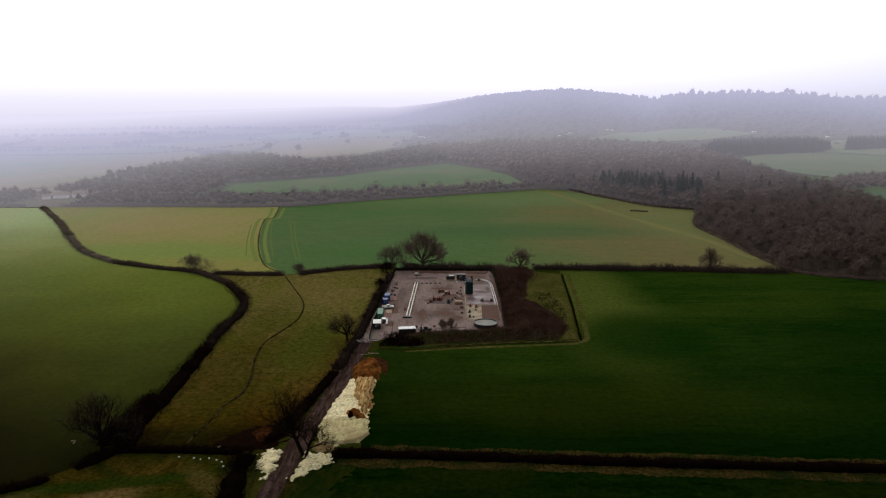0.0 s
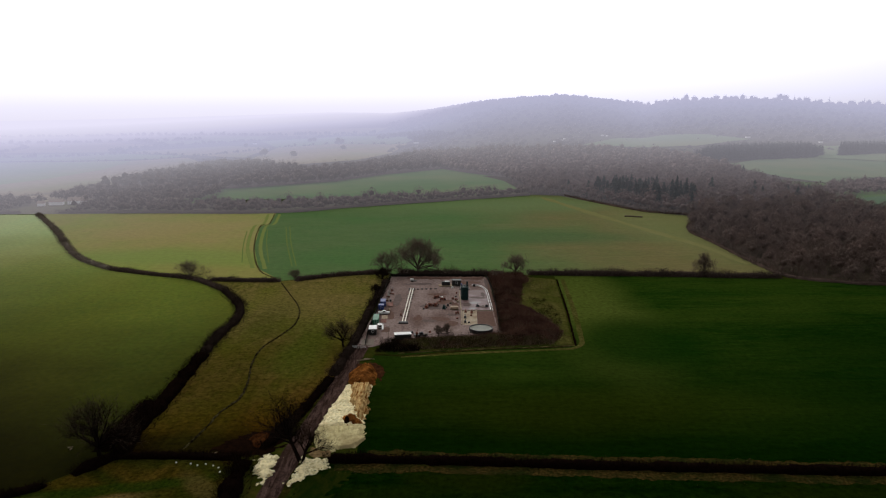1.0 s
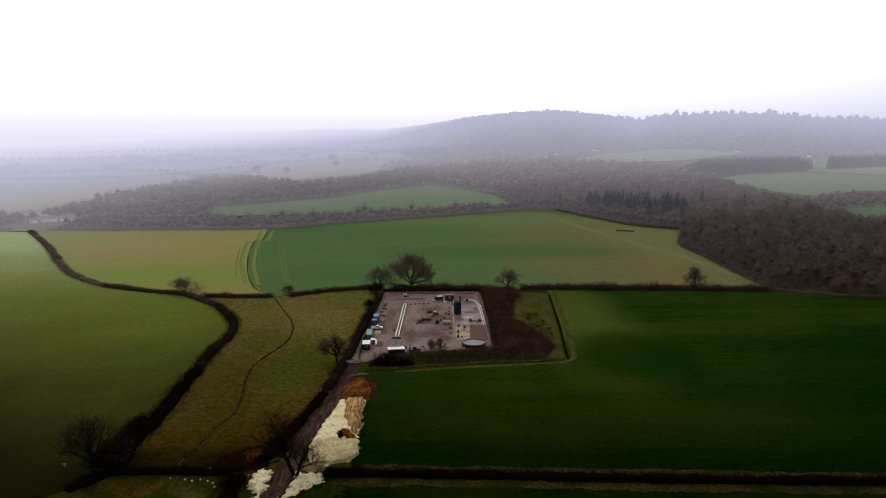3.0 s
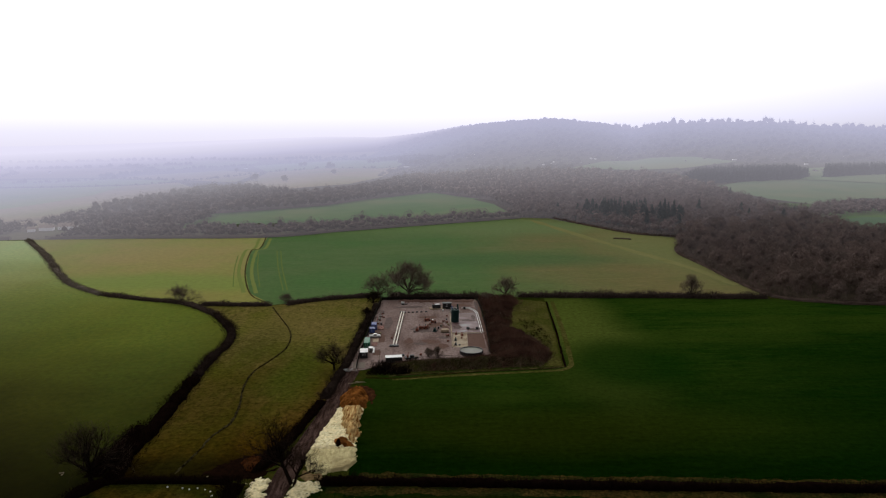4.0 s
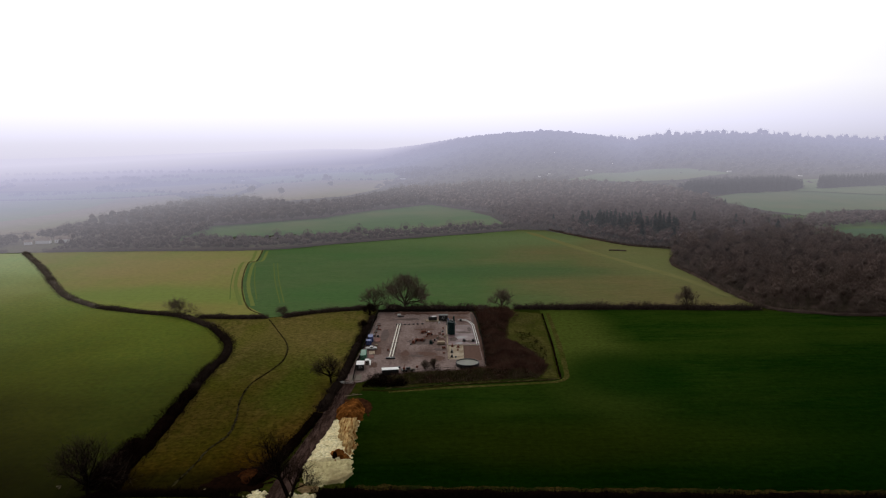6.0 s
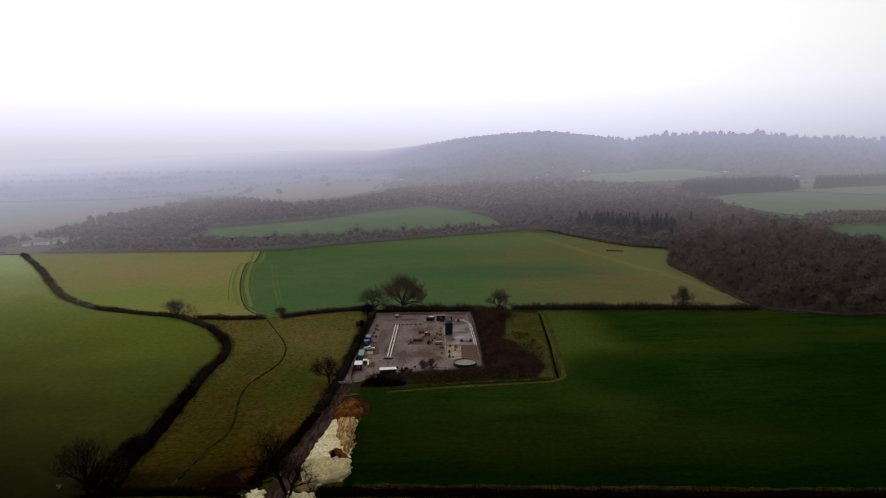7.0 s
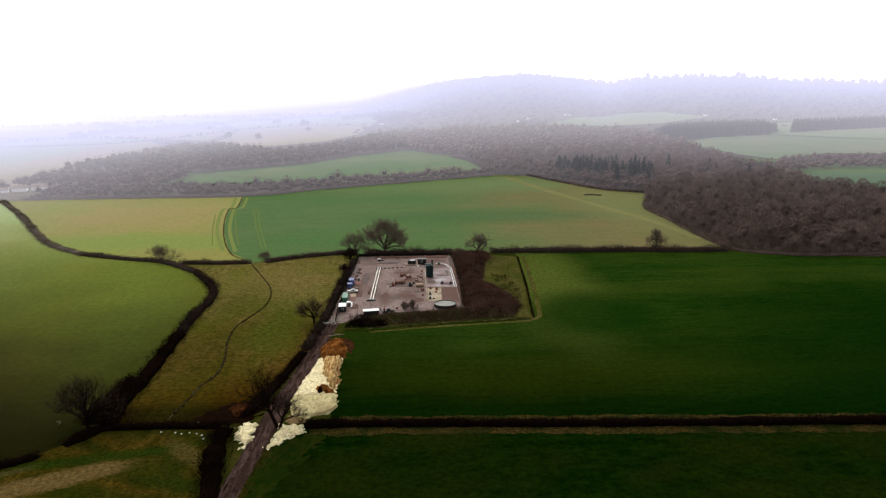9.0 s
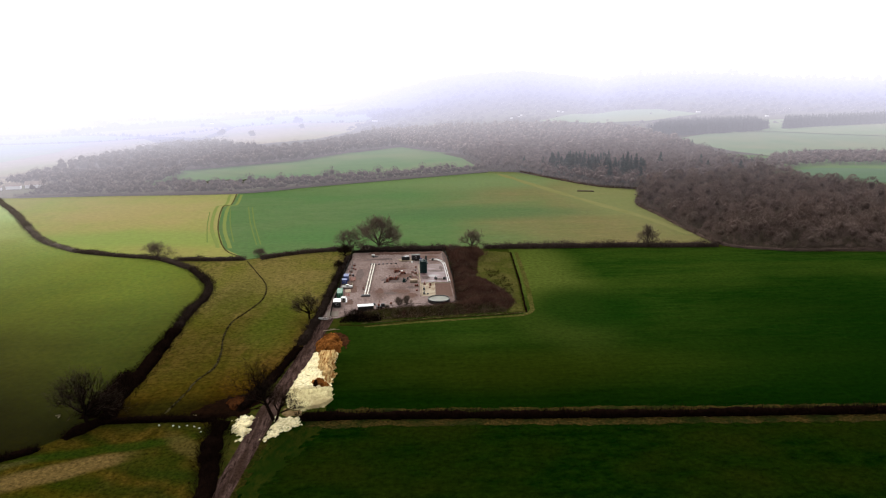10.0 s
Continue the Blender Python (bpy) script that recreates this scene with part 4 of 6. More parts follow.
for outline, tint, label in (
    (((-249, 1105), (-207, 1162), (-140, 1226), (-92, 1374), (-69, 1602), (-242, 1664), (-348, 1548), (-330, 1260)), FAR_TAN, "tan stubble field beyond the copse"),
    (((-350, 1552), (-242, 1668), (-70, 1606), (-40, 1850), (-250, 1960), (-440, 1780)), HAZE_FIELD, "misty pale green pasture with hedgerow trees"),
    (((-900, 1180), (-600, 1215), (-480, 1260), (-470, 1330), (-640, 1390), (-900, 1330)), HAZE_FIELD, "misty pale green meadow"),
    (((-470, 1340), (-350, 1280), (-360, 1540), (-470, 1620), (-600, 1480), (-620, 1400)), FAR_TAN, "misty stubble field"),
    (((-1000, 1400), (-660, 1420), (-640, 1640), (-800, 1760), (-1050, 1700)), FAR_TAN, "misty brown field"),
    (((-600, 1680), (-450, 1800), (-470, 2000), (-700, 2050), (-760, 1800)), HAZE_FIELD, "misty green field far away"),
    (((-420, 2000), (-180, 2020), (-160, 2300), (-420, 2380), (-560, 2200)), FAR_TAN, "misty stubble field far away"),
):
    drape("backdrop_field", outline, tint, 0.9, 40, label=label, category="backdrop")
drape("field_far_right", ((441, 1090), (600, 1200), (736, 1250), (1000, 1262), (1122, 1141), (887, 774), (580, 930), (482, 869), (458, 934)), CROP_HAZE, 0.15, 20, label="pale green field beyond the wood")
drape("field_far_right", ((403, 707), (465, 740), (672, 689), (671, 538), (410, 641)), mist_over(material("hazy dense crop", (0.066, 0.118, 0.062), (0.080, 0.132, 0.072), 0.05, 1.0, 0.0, bump=0.1)), 0.15, 20, label="green field beyond the wood")
drape("backdrop_field", ((271, 1346), (360, 1451), (466, 1497), (550, 1471), (603, 1379), (473, 1315), (364, 1333)), HAZE_FIELD, 2.0, 20, label="misty pale green hillside field", category="backdrop")
drape("backdrop_field", ((560, 1165), (640, 1125), (900, 935), (1150, 900), (1150, 1200), (760, 1290), (620, 1262)), HAZE_FIELD, 1.2, 20, label="misty pale green field before the conifers", category="backdrop")
drape("belt_floor", ((-900, 606), (-398, 606), (-270, 613), (-144, 615), (-78, 652), (9, 698), (98, 748), (98, 776), (9, 736), (-85, 698), (-152, 674), (-270, 682), (-397, 692), (-900, 716)), ROUGH_GRASS, 0.35, 20, label="rough pale grass under the tree belt", category="woodland floor")
drape("wood_floor", ((96.4, 751), (127.7, 743), (156.6, 681), (183.6, 628), (216.2, 601), (189.2, 523), (188.6, 468), (188.1, 415), (191.3, 375.9), (230.9, 359.2), (502, 327), (536, 538), (410, 641), (395.1, 707), (406, 902), (415, 960), (60, 960), (82.7, 895)), LITTER, 0.2, 20, label="brown leaf litter under the bare wood", category="woodland floor")

# pale trodden line across the thin crop
v, t = strip(((106, 733), (133.1, 624), (153.6, 549), (177.1, 467), (186.2, 408)), ((-4.5, 0.0), (-1.6, 0.06), (1.6, 0.06), (4.5, 0.0)), 5, 0.35, 3)
me = mesh_np("footpath", v + [0, 0, 0.06], t[:, ::-1])
me.materials.append(material("pale trodden grass", (0.190, 0.178, 0.078), (0.140, 0.145, 0.050), 0.06, 1.0, 0.0, fine=0.9))
tagged(new("footpath", me), "pale trodden grass line across the field", "footpath", kind="structure")

# stone track from the foreground to the compound gate
v, t = strip(((-29.9, 262), (-31.8, 242.9), (-34.2, 217.3), (-37.2, 193.8), (-39.1, 176.7), (-40.1, 162.7), (-41.6, 144.5), (-43.6, 125.2), (-49.1, 88), (-57, 33)), ((-2.9, 0.02), (-2.2, 0.14), (-1.5, 0.16), (-0.9, 0.08), (-0.3, 0.17), (0.4, 0.18), (1.0, 0.08), (1.6, 0.16), (2.3, 0.14), (2.9, 0.02)), 1.5, 0.06, 5, ends=False)
me = mesh_np("track", v + [0, 0, 0.05], t[:, ::-1])
me.materials.append(TRACK)
tagged(new("track", me), "muddy rutted stone track leading to the gate", "track", kind="structure")


def channel(path, wide, seed, label, name="ditch", mat=None):
    w = wide / 2
    v, t = strip(path, ((-w * 2.2, 0.02), (-w * 1.3, 0.30), (-w, 0.26), (-w * 0.5, 0.05), (w * 0.5, 0.05), (w, 0.24), (w * 1.4, 0.28), (w * 2.2, 0.02)), 1.2, 0.22, seed)
    me = mesh_np(name, v + [0, 0, 0.06], t[:, ::-1])
    me.materials.append(mat or SOIL)
    return tagged(new(name, me), label, name, kind="structure")


channel(((-83.5, 364.6), (-73.9, 340.4), (-64.4, 315), (-61.6, 292.8), (-64.5, 275.8), (-68.4, 259.8), (-67.5, 241.7), (-64.6, 225.8), (-63.7, 211.9), (-66.6, 201.2), (-67.6, 190.5), (-69.6, 177.7)), 0.24, 4, "narrow winding brook in a dark soil channel", "brook", BROOK_MUD)
channel(((-143.4, 616), (-135.2, 558), (-139, 544), (-123.2, 464), (-103.5, 397.2), (-88.2, 373)), 0.35, 6, "narrow brook between two fields", "brook", BROOK_BANK)
channel(((64, 372), (59.4, 316.4), (53.8, 263.0)), 0.38, 7, "open drainage ditch along the crop edge")
channel(((53.6, 263.0), (46.4, 261.5), (14.5, 258.4), (-15.4, 254.4)), 0.35, 8, "shallow grassy furrow along the crop edge", "furrow", FURROW)

# ---- woods ----
rng = np.random.default_rng(11)
NEAR_TREES = [wood_template(rng, 740, rng.uniform(10, 14), rng.uniform(8.5, 10.5), 0.95, 4, 0.7, 1, 0.20, True) for _ in range(8)]
FAR_TREES = [wood_template(rng, 230, rng.uniform(10, 14), rng.uniform(9, 11), 1.3, 2, 0.75, 1, 0.24, True) for _ in range(6)]
LIGHT_TREES = [wood_template(rng, 66, rng.uniform(11, 16), rng.uniform(10, 14), 1.2, 0, 0.55, 1, 0.30) for _ in range(5)]
BELT_TREES = [wood_template(rng, 110, rng.uniform(6, 10), rng.uniform(7, 10), 1.3, 2, 0.75, 1, 0.34, True) for _ in range(6)]
SHRUBS = [wood_template(rng, 190, rng.uniform(5, 8), rng.uniform(5, 8), 0.8, 3, 0.3, 0) for _ in range(5)]
CONIFERS = [conifer_template(rng, 15.0, 11.5) for _ in range(4)]

NEAR_WOOD = ((190.1, 523), (189.6, 468), (189, 415), (193.2, 378.1), (213.5, 366.5), (231.8, 362.3), (317.7, 358.3), (501, 348.3), (499, 454), (412, 506), (396.8, 600), (361.1, 682), (228.5, 609), (217.2, 599))
MID_WOOD = ((98.3, 755), (128.7, 745), (156.5, 683), (183.6, 628), (217.2, 601), (361.1, 682), (396.3, 631), (395.1, 707), (406, 902), (411, 1071), (141.8, 1016), (82.7, 895))
BACK_WOOD = ((-47, 1300), (5, 1060), (40, 1000), (85, 940), (410, 940), (430, 1060), (415, 1120), (400, 1260), (300, 1290), (0, 1300))
LEFT_WOOD = ((-376.1, 905), (-359.7, 1116), (-285.9, 1136), (-171.9, 998), (-80.2, 1194), (-46.3, 1326), (13.1, 1070), (-65.8, 988), (-128.7, 882), (-230.7, 802), (-282.5, 793), (-386.6, 801))
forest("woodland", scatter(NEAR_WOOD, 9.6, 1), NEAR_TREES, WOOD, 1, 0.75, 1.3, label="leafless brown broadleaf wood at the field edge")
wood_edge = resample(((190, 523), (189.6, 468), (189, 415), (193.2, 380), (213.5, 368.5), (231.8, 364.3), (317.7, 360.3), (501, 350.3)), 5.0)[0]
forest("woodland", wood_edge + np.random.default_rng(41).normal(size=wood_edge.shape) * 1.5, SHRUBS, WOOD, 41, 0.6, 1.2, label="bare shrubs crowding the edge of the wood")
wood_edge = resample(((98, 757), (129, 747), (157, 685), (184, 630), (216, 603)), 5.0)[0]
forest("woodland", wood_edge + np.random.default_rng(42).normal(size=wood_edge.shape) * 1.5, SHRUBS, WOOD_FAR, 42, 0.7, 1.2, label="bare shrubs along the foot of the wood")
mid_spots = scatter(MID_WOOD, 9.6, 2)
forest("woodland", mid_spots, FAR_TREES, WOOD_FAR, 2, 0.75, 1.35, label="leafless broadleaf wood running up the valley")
forest("tree_belt", scatter(((-390, 695), (-275, 690), (-230, 700), (-232, 790), (-285, 785), (-386, 795)), 7.0, 24), BELT_TREES, WOOD_MIST, 24, 0.7, 1.3, "scrubby leafless copse behind the tree belt", "tree belt")
drape("wood_floor", BACK_WOOD, WOOD_LITTER, 0.8, 20, label="brown floor of the distant wood", category="woodland floor")
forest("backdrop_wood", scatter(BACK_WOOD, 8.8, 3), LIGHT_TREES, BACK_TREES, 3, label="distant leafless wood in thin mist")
drape("copse_floor", LEFT_WOOD, MIST_LITTER, 1.2, 20, label="pale misty floor of the distant copse", category="woodland floor")
forest("backdrop_wood", scatter(LEFT_WOOD, 8.4, 4), LIGHT_TREES, LEFT_TREES, 4, label="distant leafless copse in thin mist")
forest("conifers", np.vstack([scatter(((150, 735), (190, 790), (262, 745), (250, 680), (233, 640), (208, 645)), 8.0, 5), ((318, 690), (345, 676), (352, 688), (330, 735), (140, 760), (285, 735))]), CONIFERS, CONIFER, 5, 0.8, 1.5, "dark green conifers standing in the bare wood", "conifers")
belt = ((-663, 616), (-397.8, 614), (-270.2, 618), (-144.3, 619), (-77.8, 657), (9.4, 702), (98.3, 749), (98.2, 773), (9.4, 734), (-85.2, 695), (-151.6, 671), (-269.7, 679), (-396.8, 689), (-662, 711))
belt_spots = [p for p in scatter(belt, 6.0, 6) if abs(p[0] + 357) > 26 or p[1] > 690]
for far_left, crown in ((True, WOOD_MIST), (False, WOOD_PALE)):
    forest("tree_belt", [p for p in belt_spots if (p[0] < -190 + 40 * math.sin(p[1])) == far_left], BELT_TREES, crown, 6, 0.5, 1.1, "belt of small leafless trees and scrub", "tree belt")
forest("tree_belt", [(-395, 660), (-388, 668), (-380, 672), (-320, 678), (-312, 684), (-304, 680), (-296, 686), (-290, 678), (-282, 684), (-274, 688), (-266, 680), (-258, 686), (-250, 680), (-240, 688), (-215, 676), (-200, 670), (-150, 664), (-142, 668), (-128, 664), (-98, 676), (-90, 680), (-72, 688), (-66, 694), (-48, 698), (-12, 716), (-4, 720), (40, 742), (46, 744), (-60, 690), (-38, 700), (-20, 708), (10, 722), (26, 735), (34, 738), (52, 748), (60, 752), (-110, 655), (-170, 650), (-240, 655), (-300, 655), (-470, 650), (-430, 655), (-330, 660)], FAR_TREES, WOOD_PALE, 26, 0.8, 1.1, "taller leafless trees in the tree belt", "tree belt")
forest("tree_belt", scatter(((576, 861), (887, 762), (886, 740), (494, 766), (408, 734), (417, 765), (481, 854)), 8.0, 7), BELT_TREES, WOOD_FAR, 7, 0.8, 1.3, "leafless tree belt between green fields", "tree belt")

# tree lines and woods of the misty distance
HILL_TREES = [wood_template(rng, 0, rng.uniform(11, 15), rng.uniform(13, 18), 2.2, 0, 0.6, 1, 0.42) for _ in range(5)]
RIDGE_TREES = [wood_template(rng, 90, rng.uniform(14, 19), rng.uniform(11, 18), 2.2, 0, 0.5, 2, 0.31) for _ in range(5)]
ROW_TREES = [wood_template(rng, 80, rng.uniform(9, 13), rng.uniform(9, 13), 1.2, 0, 0.6, 2, 0.33) for _ in range(5)]
FIRS = [conifer_template(rng, 17.0, 11.0, 60) for _ in range(4)]
rng = np.random.default_rng(17)


def clear(x, y):
    """Whether a place on the hills lies outside the open fields and the village."""
    return not any(inside(np.array([x]), np.array([y]), o)[0] for o in (HILL_FIELD, RIGHT_MEADOW, RIGHT_FIELD_FAR))


HILL_FIELD = ((250, 1330), (330, 1450), (466, 1510), (560, 1480), (625, 1379), (473, 1305), (364, 1323))
RIGHT_MEADOW = ((650, 1290), (900, 1290), (900, 1360), (700, 1340))
RIGHT_FIELD_FAR = ((430, 900), (430, 1110), (600, 1230), (1200, 1270), (1200, 850))
spots = []
for a, r in zip(rng.uniform(-4, 40, 5000), 1280 + 1290 * rng.random(5000) ** 0.8):
    x, y = r * math.sin(radians(a)), r * math.cos(radians(a))
    if clear(x, y) and (a > -1 + 3 * math.sin(r / 130) or r > 1960):
        spots.append((x, y))
crest = []
for a in np.arange(-6, 40, 0.07):
    r = float(np.interp(a, (-8, 0, 5), (4350, 2960, 2570))) + rng.uniform(-40, 40)
    crest.append((r * math.sin(radians(a)), r * math.cos(radians(a))))
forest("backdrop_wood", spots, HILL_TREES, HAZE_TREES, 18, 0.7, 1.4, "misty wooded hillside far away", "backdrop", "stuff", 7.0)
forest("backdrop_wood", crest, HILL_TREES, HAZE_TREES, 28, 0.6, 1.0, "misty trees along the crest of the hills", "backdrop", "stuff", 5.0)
spots, firs = [], []
for a in np.arange(14.5, 38, 0.085):
    r = 2560 + rng.uniform(-30, 30)
    if 0.5 + 0.5 * math.sin(a * 9.1) + 0.4 * math.sin(a * 23.7) > 0.25 + 0.5 * rng.random():
        (firs if rng.random() < 0.12 and a > 22 else spots).append((r * math.sin(radians(a)), r * math.cos(radians(a))))
forest("backdrop_trees", spots, RIDGE_TREES, HAZE_TREES, 19, 0.7, 1.7, "misty ragged trees on the far ridge", "backdrop", "stuff", 4.5)
forest("backdrop_conifers", firs, FIRS, HAZE_TREES, 29, 0.9, 1.7, "few misty conifers on the far ridge", "backdrop", "structure", 3.0)


def far_row(path, spacing, low, high, label, seed, mat=MIST_LINE, trees=ROW_TREES, gap=0.25):
    """A hedgerow of trees along a plan line, with gaps."""
    pts, _ = resample(path, spacing * 0.62)
    own = np.random.default_rng(seed)
    pts = pts[own.random(len(pts)) > gap * 0.5]
    forest("backdrop_trees", pts + own.normal(size=pts.shape) * 4, trees, mat, seed, low, high, label, "backdrop", "structure", 1.0)


far_row(((-900, 1180), (-727, 1178), (-624, 1192), (-519, 1218), (-452, 1284), (-362, 1150)), 6.0, 0.25, 0.55, "misty hedgerow along the far field edge", 100, gap=0.15)
far_row(((-980, 1260), (-731, 1285), (-660, 1330), (-594, 1405)), 8.0, 0.5, 1.0, "misty row of hedgerow trees", 101)
far_row(((-650, 1420), (-630, 1516), (-640, 1650), (-760, 1790)), 9.0, 0.6, 1.3, "misty row of tall hedgerow trees", 102)
far_row(((-640, 1500), (-566, 1640), (-520, 1700), (-440, 1760)), 8.0, 0.6, 1.2, "misty tree line across the farmland", 103)
far_row(((-1300, 1640), (-1000, 1700), (-780, 1780), (-600, 1850)), 9.0, 0.7, 1.3, "misty tree line across the farmland", 104)
far_row(((-460, 1300), (-400, 1420), (-352, 1550), (-300, 1600), (-240, 1668), (-150, 1640), (-69, 1604)), 10.0, 0.3, 0.8, "misty hedgerow round the stubble field", 105, gap=0.35)
far_row(((-440, 1790), (-330, 1880), (-250, 1962), (-120, 1900), (-40, 1850)), 9.0, 0.5, 1.1, "misty hedgerow round the pasture", 106, gap=0.3)
far_row(((-1250, 2000), (-900, 2050), (-700, 2060), (-460, 2010), (-180, 2030)), 11.0, 0.8, 1.4, "misty tree line far away", 107)
far_row(((-860, 1390), (-900, 1560), (-1000, 1700)), 10.0, 0.4, 0.9, "misty hedgerow between fields", 110)
far_row(((-480, 1330), (-560, 1380), (-640, 1400)), 9.0, 0.4, 0.8, "misty hedgerow between fields", 111)
forest("backdrop_trees", np.array(((-310, 1730), (-302, 1742), (-232, 1664), (-224, 1672), (-140, 1800), (-128, 1808), (-150, 1806), (-420, 1560), (-330, 1330), (-322, 1322), (-262, 1290), (-200, 1500))), ROW_TREES, MIST_LINE, 112, 1.1, 1.7, "single spreading trees in the misty pasture", "backdrop", "structure", 1.0)
forest("backdrop_trees", scatter(((-150, 1860), (-90, 1900), (-20, 1780), (40, 1640), (-20, 1560), (-60, 1640), (-80, 1800)), 12.0, 113), ROW_TREES, HAZE_TREES, 113, 0.8, 1.4, "misty trees round the far barn", "backdrop", "structure", 1.0)
for outline in (((415, 1152), (450, 1126), (607, 1148), (640, 1180), (640, 1240), (470, 1235)), ((655, 1162), (727, 1178), (1000, 1182), (1000, 1240), (700, 1240))):
    forest("backdrop_conifers", scatter(outline, 4.0, 8), FIRS, BACK_CONIFER, 21, 0.97, 1.05, "dark conifer plantation in thin mist", "backdrop", "structure", 1.0)
forest("backdrop_trees", scatter(HILL_FIELD, 60.0, 115), ROW_TREES, HAZE_TREES, 115, 0.3, 0.6, "few bushes in the misty hillside field", "backdrop", "structure", 1.0)
forest("conifers", np.array(((419, 1000), (417, 968), (408, 960), (377, 805), (374, 752), (385, 738), (398, 752), (392, 745))), CONIFERS, CONIFER, 22, 0.6, 0.9, "few dark conifers among the bare wood", "conifers")

for x0, x1, y0, y1 in ((-86, -119, 405, 545), (-83.5, -116, 405, 545), (-118, -144, 415, 525), (-102, -131, 415, 535)):
    v, t = strip(((x0, y0), ((x0 + x1) / 2 - 1, (y0 + y1) / 2), (x1, y1)), ((-0.35, 0.0), (0.0, 0.03), (0.35, 0.0)), 6, 0.05, 12)
    me = mesh_np("tramline", v + [0, 0, 0.10], t[:, ::-1])
    me.materials.append(TRAM)
    tagged(new("tramline", me), "pale wheel line through the crop", "wheel track", kind="structure")

def grass_band(path, wide, mat, seed, label, lift=0.07):
    v, t = strip(path, ((-wide, 0.0), (-wide * 0.6, 0.05), (0, 0.08), (wide * 0.6, 0.05), (wide, 0.0)), 1.2, 0.12, seed)
    me = mesh_np("grass_band", v + [0, 0, lift], t[:, ::-1])
    me.materials.append(mat)
    return tagged(new("grass_band", me), label, "grass", kind="structure")


grass_band(((-37, 168), (-38, 150), (-40, 132), (-43, 112), (-47, 80)), 1.6, OLIVE, 80, "olive verge along the stone track", 0.06)
grass_band(((-24, 253), (-10, 252), (15, 258), (44, 261), (50, 262.6)), 0.9, OLIVE, 81, "olive grass margin of the crop", 0.08)
grass_band(((67.2, 372), (62.6, 316), (58.0, 274), (56.4, 265), (53.2, 260.6), (46.0, 258.6), (15, 255.0), (-14, 250.8)), 1.1, BANK_GRASS, 82, "bright olive grass margin outside the ditch", 0.05)
for path in (((-138, 610), (-131, 558), (-134.5, 544), (-119, 464), (-100, 397)), ((-148, 610), (-139.5, 558), (-143.5, 544), (-127.5, 464), (-107.5, 399))):
    grass_band(path, 1.2, WHEELING, 84, "pale green grass margin beside the brook", 0.09)
mound("field_margin", ((-36, 168), (-20, 166), (-28, 148), (-36, 120), (-41, 90), (-46, 90), (-41.5, 125)), 0.06, MARGIN, 2.0, 0.05, 0.8, 91.0, "rough olive grass between the track and the crop", "grass", "structure", 3.5)
mound("bare_earth", ((-56, 172), (-45, 174), (-41, 186), (-45, 196), (-50, 190), (-58, 184), (-62, 176)), 0.2, SOIL, 2.0, 0.15, 0.7, 41.0, "bare dark churned earth beside the track", "earth", "structure", 2.0)

hedge(((132, 744), (158, 680), (186, 625), (218, 600), (191, 530), (190, 474), (189.5, 417), (194, 378), (214, 365), (236, 360), (330, 357), (500, 345)), 4.0, 2.4, "brown thicket along the wood edge", 33, WOOD_EDGE, 30, "thicket", 1.5)


# ---- hedges ----
hedge(((-760, 614), (-398, 612), (-375, 612)), 6.0, 4.0, "brown thicket along the tree belt", 70, BELT_THICKET, 20, "thicket", 2.0, BELT_TWIG)
hedge(((-335, 615), (-270, 617), (-144, 618), (-78, 656), (9, 701), (98, 748)), 6.0, 4.0, "brown thicket along the tree belt", 71, BELT_THICKET, 20, "thicket", 2.0, BELT_TWIG)
# hedges farther off take the copies paled for haze
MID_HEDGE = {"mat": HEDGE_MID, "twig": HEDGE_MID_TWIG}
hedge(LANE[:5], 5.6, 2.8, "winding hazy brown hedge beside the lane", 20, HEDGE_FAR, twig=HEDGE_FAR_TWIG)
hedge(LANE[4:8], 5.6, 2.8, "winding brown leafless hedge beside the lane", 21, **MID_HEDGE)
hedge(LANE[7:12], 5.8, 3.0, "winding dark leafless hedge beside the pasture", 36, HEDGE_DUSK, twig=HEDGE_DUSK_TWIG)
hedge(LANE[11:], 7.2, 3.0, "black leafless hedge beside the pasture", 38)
hedge(((-90.5, 210), (-91.0, 195), (-91.5, 176)), 7.5, 3.0, "dark thicket beside the broad tree", 37)
hedge(((-85, 174.5), (-88.9, 170.2), (-92.8, 163.7)), 6.0, 2.2, "dark leafless hedge end beside the field gap", 22)
hedge(((-96.7, 159.4), (-101.5, 155.1), (-120.9, 144.4), (-154.9, 127.2)), 4.0, 1.8, "low dark hedge at the field corner", 23)
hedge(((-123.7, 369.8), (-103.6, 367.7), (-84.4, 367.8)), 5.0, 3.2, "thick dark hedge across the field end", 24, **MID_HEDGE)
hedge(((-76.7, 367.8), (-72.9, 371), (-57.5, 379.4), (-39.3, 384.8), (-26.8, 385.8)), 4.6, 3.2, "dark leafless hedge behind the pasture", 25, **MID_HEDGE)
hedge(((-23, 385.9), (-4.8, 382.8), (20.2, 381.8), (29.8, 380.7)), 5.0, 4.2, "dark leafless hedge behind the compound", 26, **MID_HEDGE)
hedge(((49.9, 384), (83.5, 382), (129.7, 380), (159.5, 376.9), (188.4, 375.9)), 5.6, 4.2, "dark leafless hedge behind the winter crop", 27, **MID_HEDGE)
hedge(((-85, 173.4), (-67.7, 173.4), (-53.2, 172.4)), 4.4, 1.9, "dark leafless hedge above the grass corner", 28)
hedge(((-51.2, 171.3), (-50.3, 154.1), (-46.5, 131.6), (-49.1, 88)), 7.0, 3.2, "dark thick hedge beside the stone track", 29)
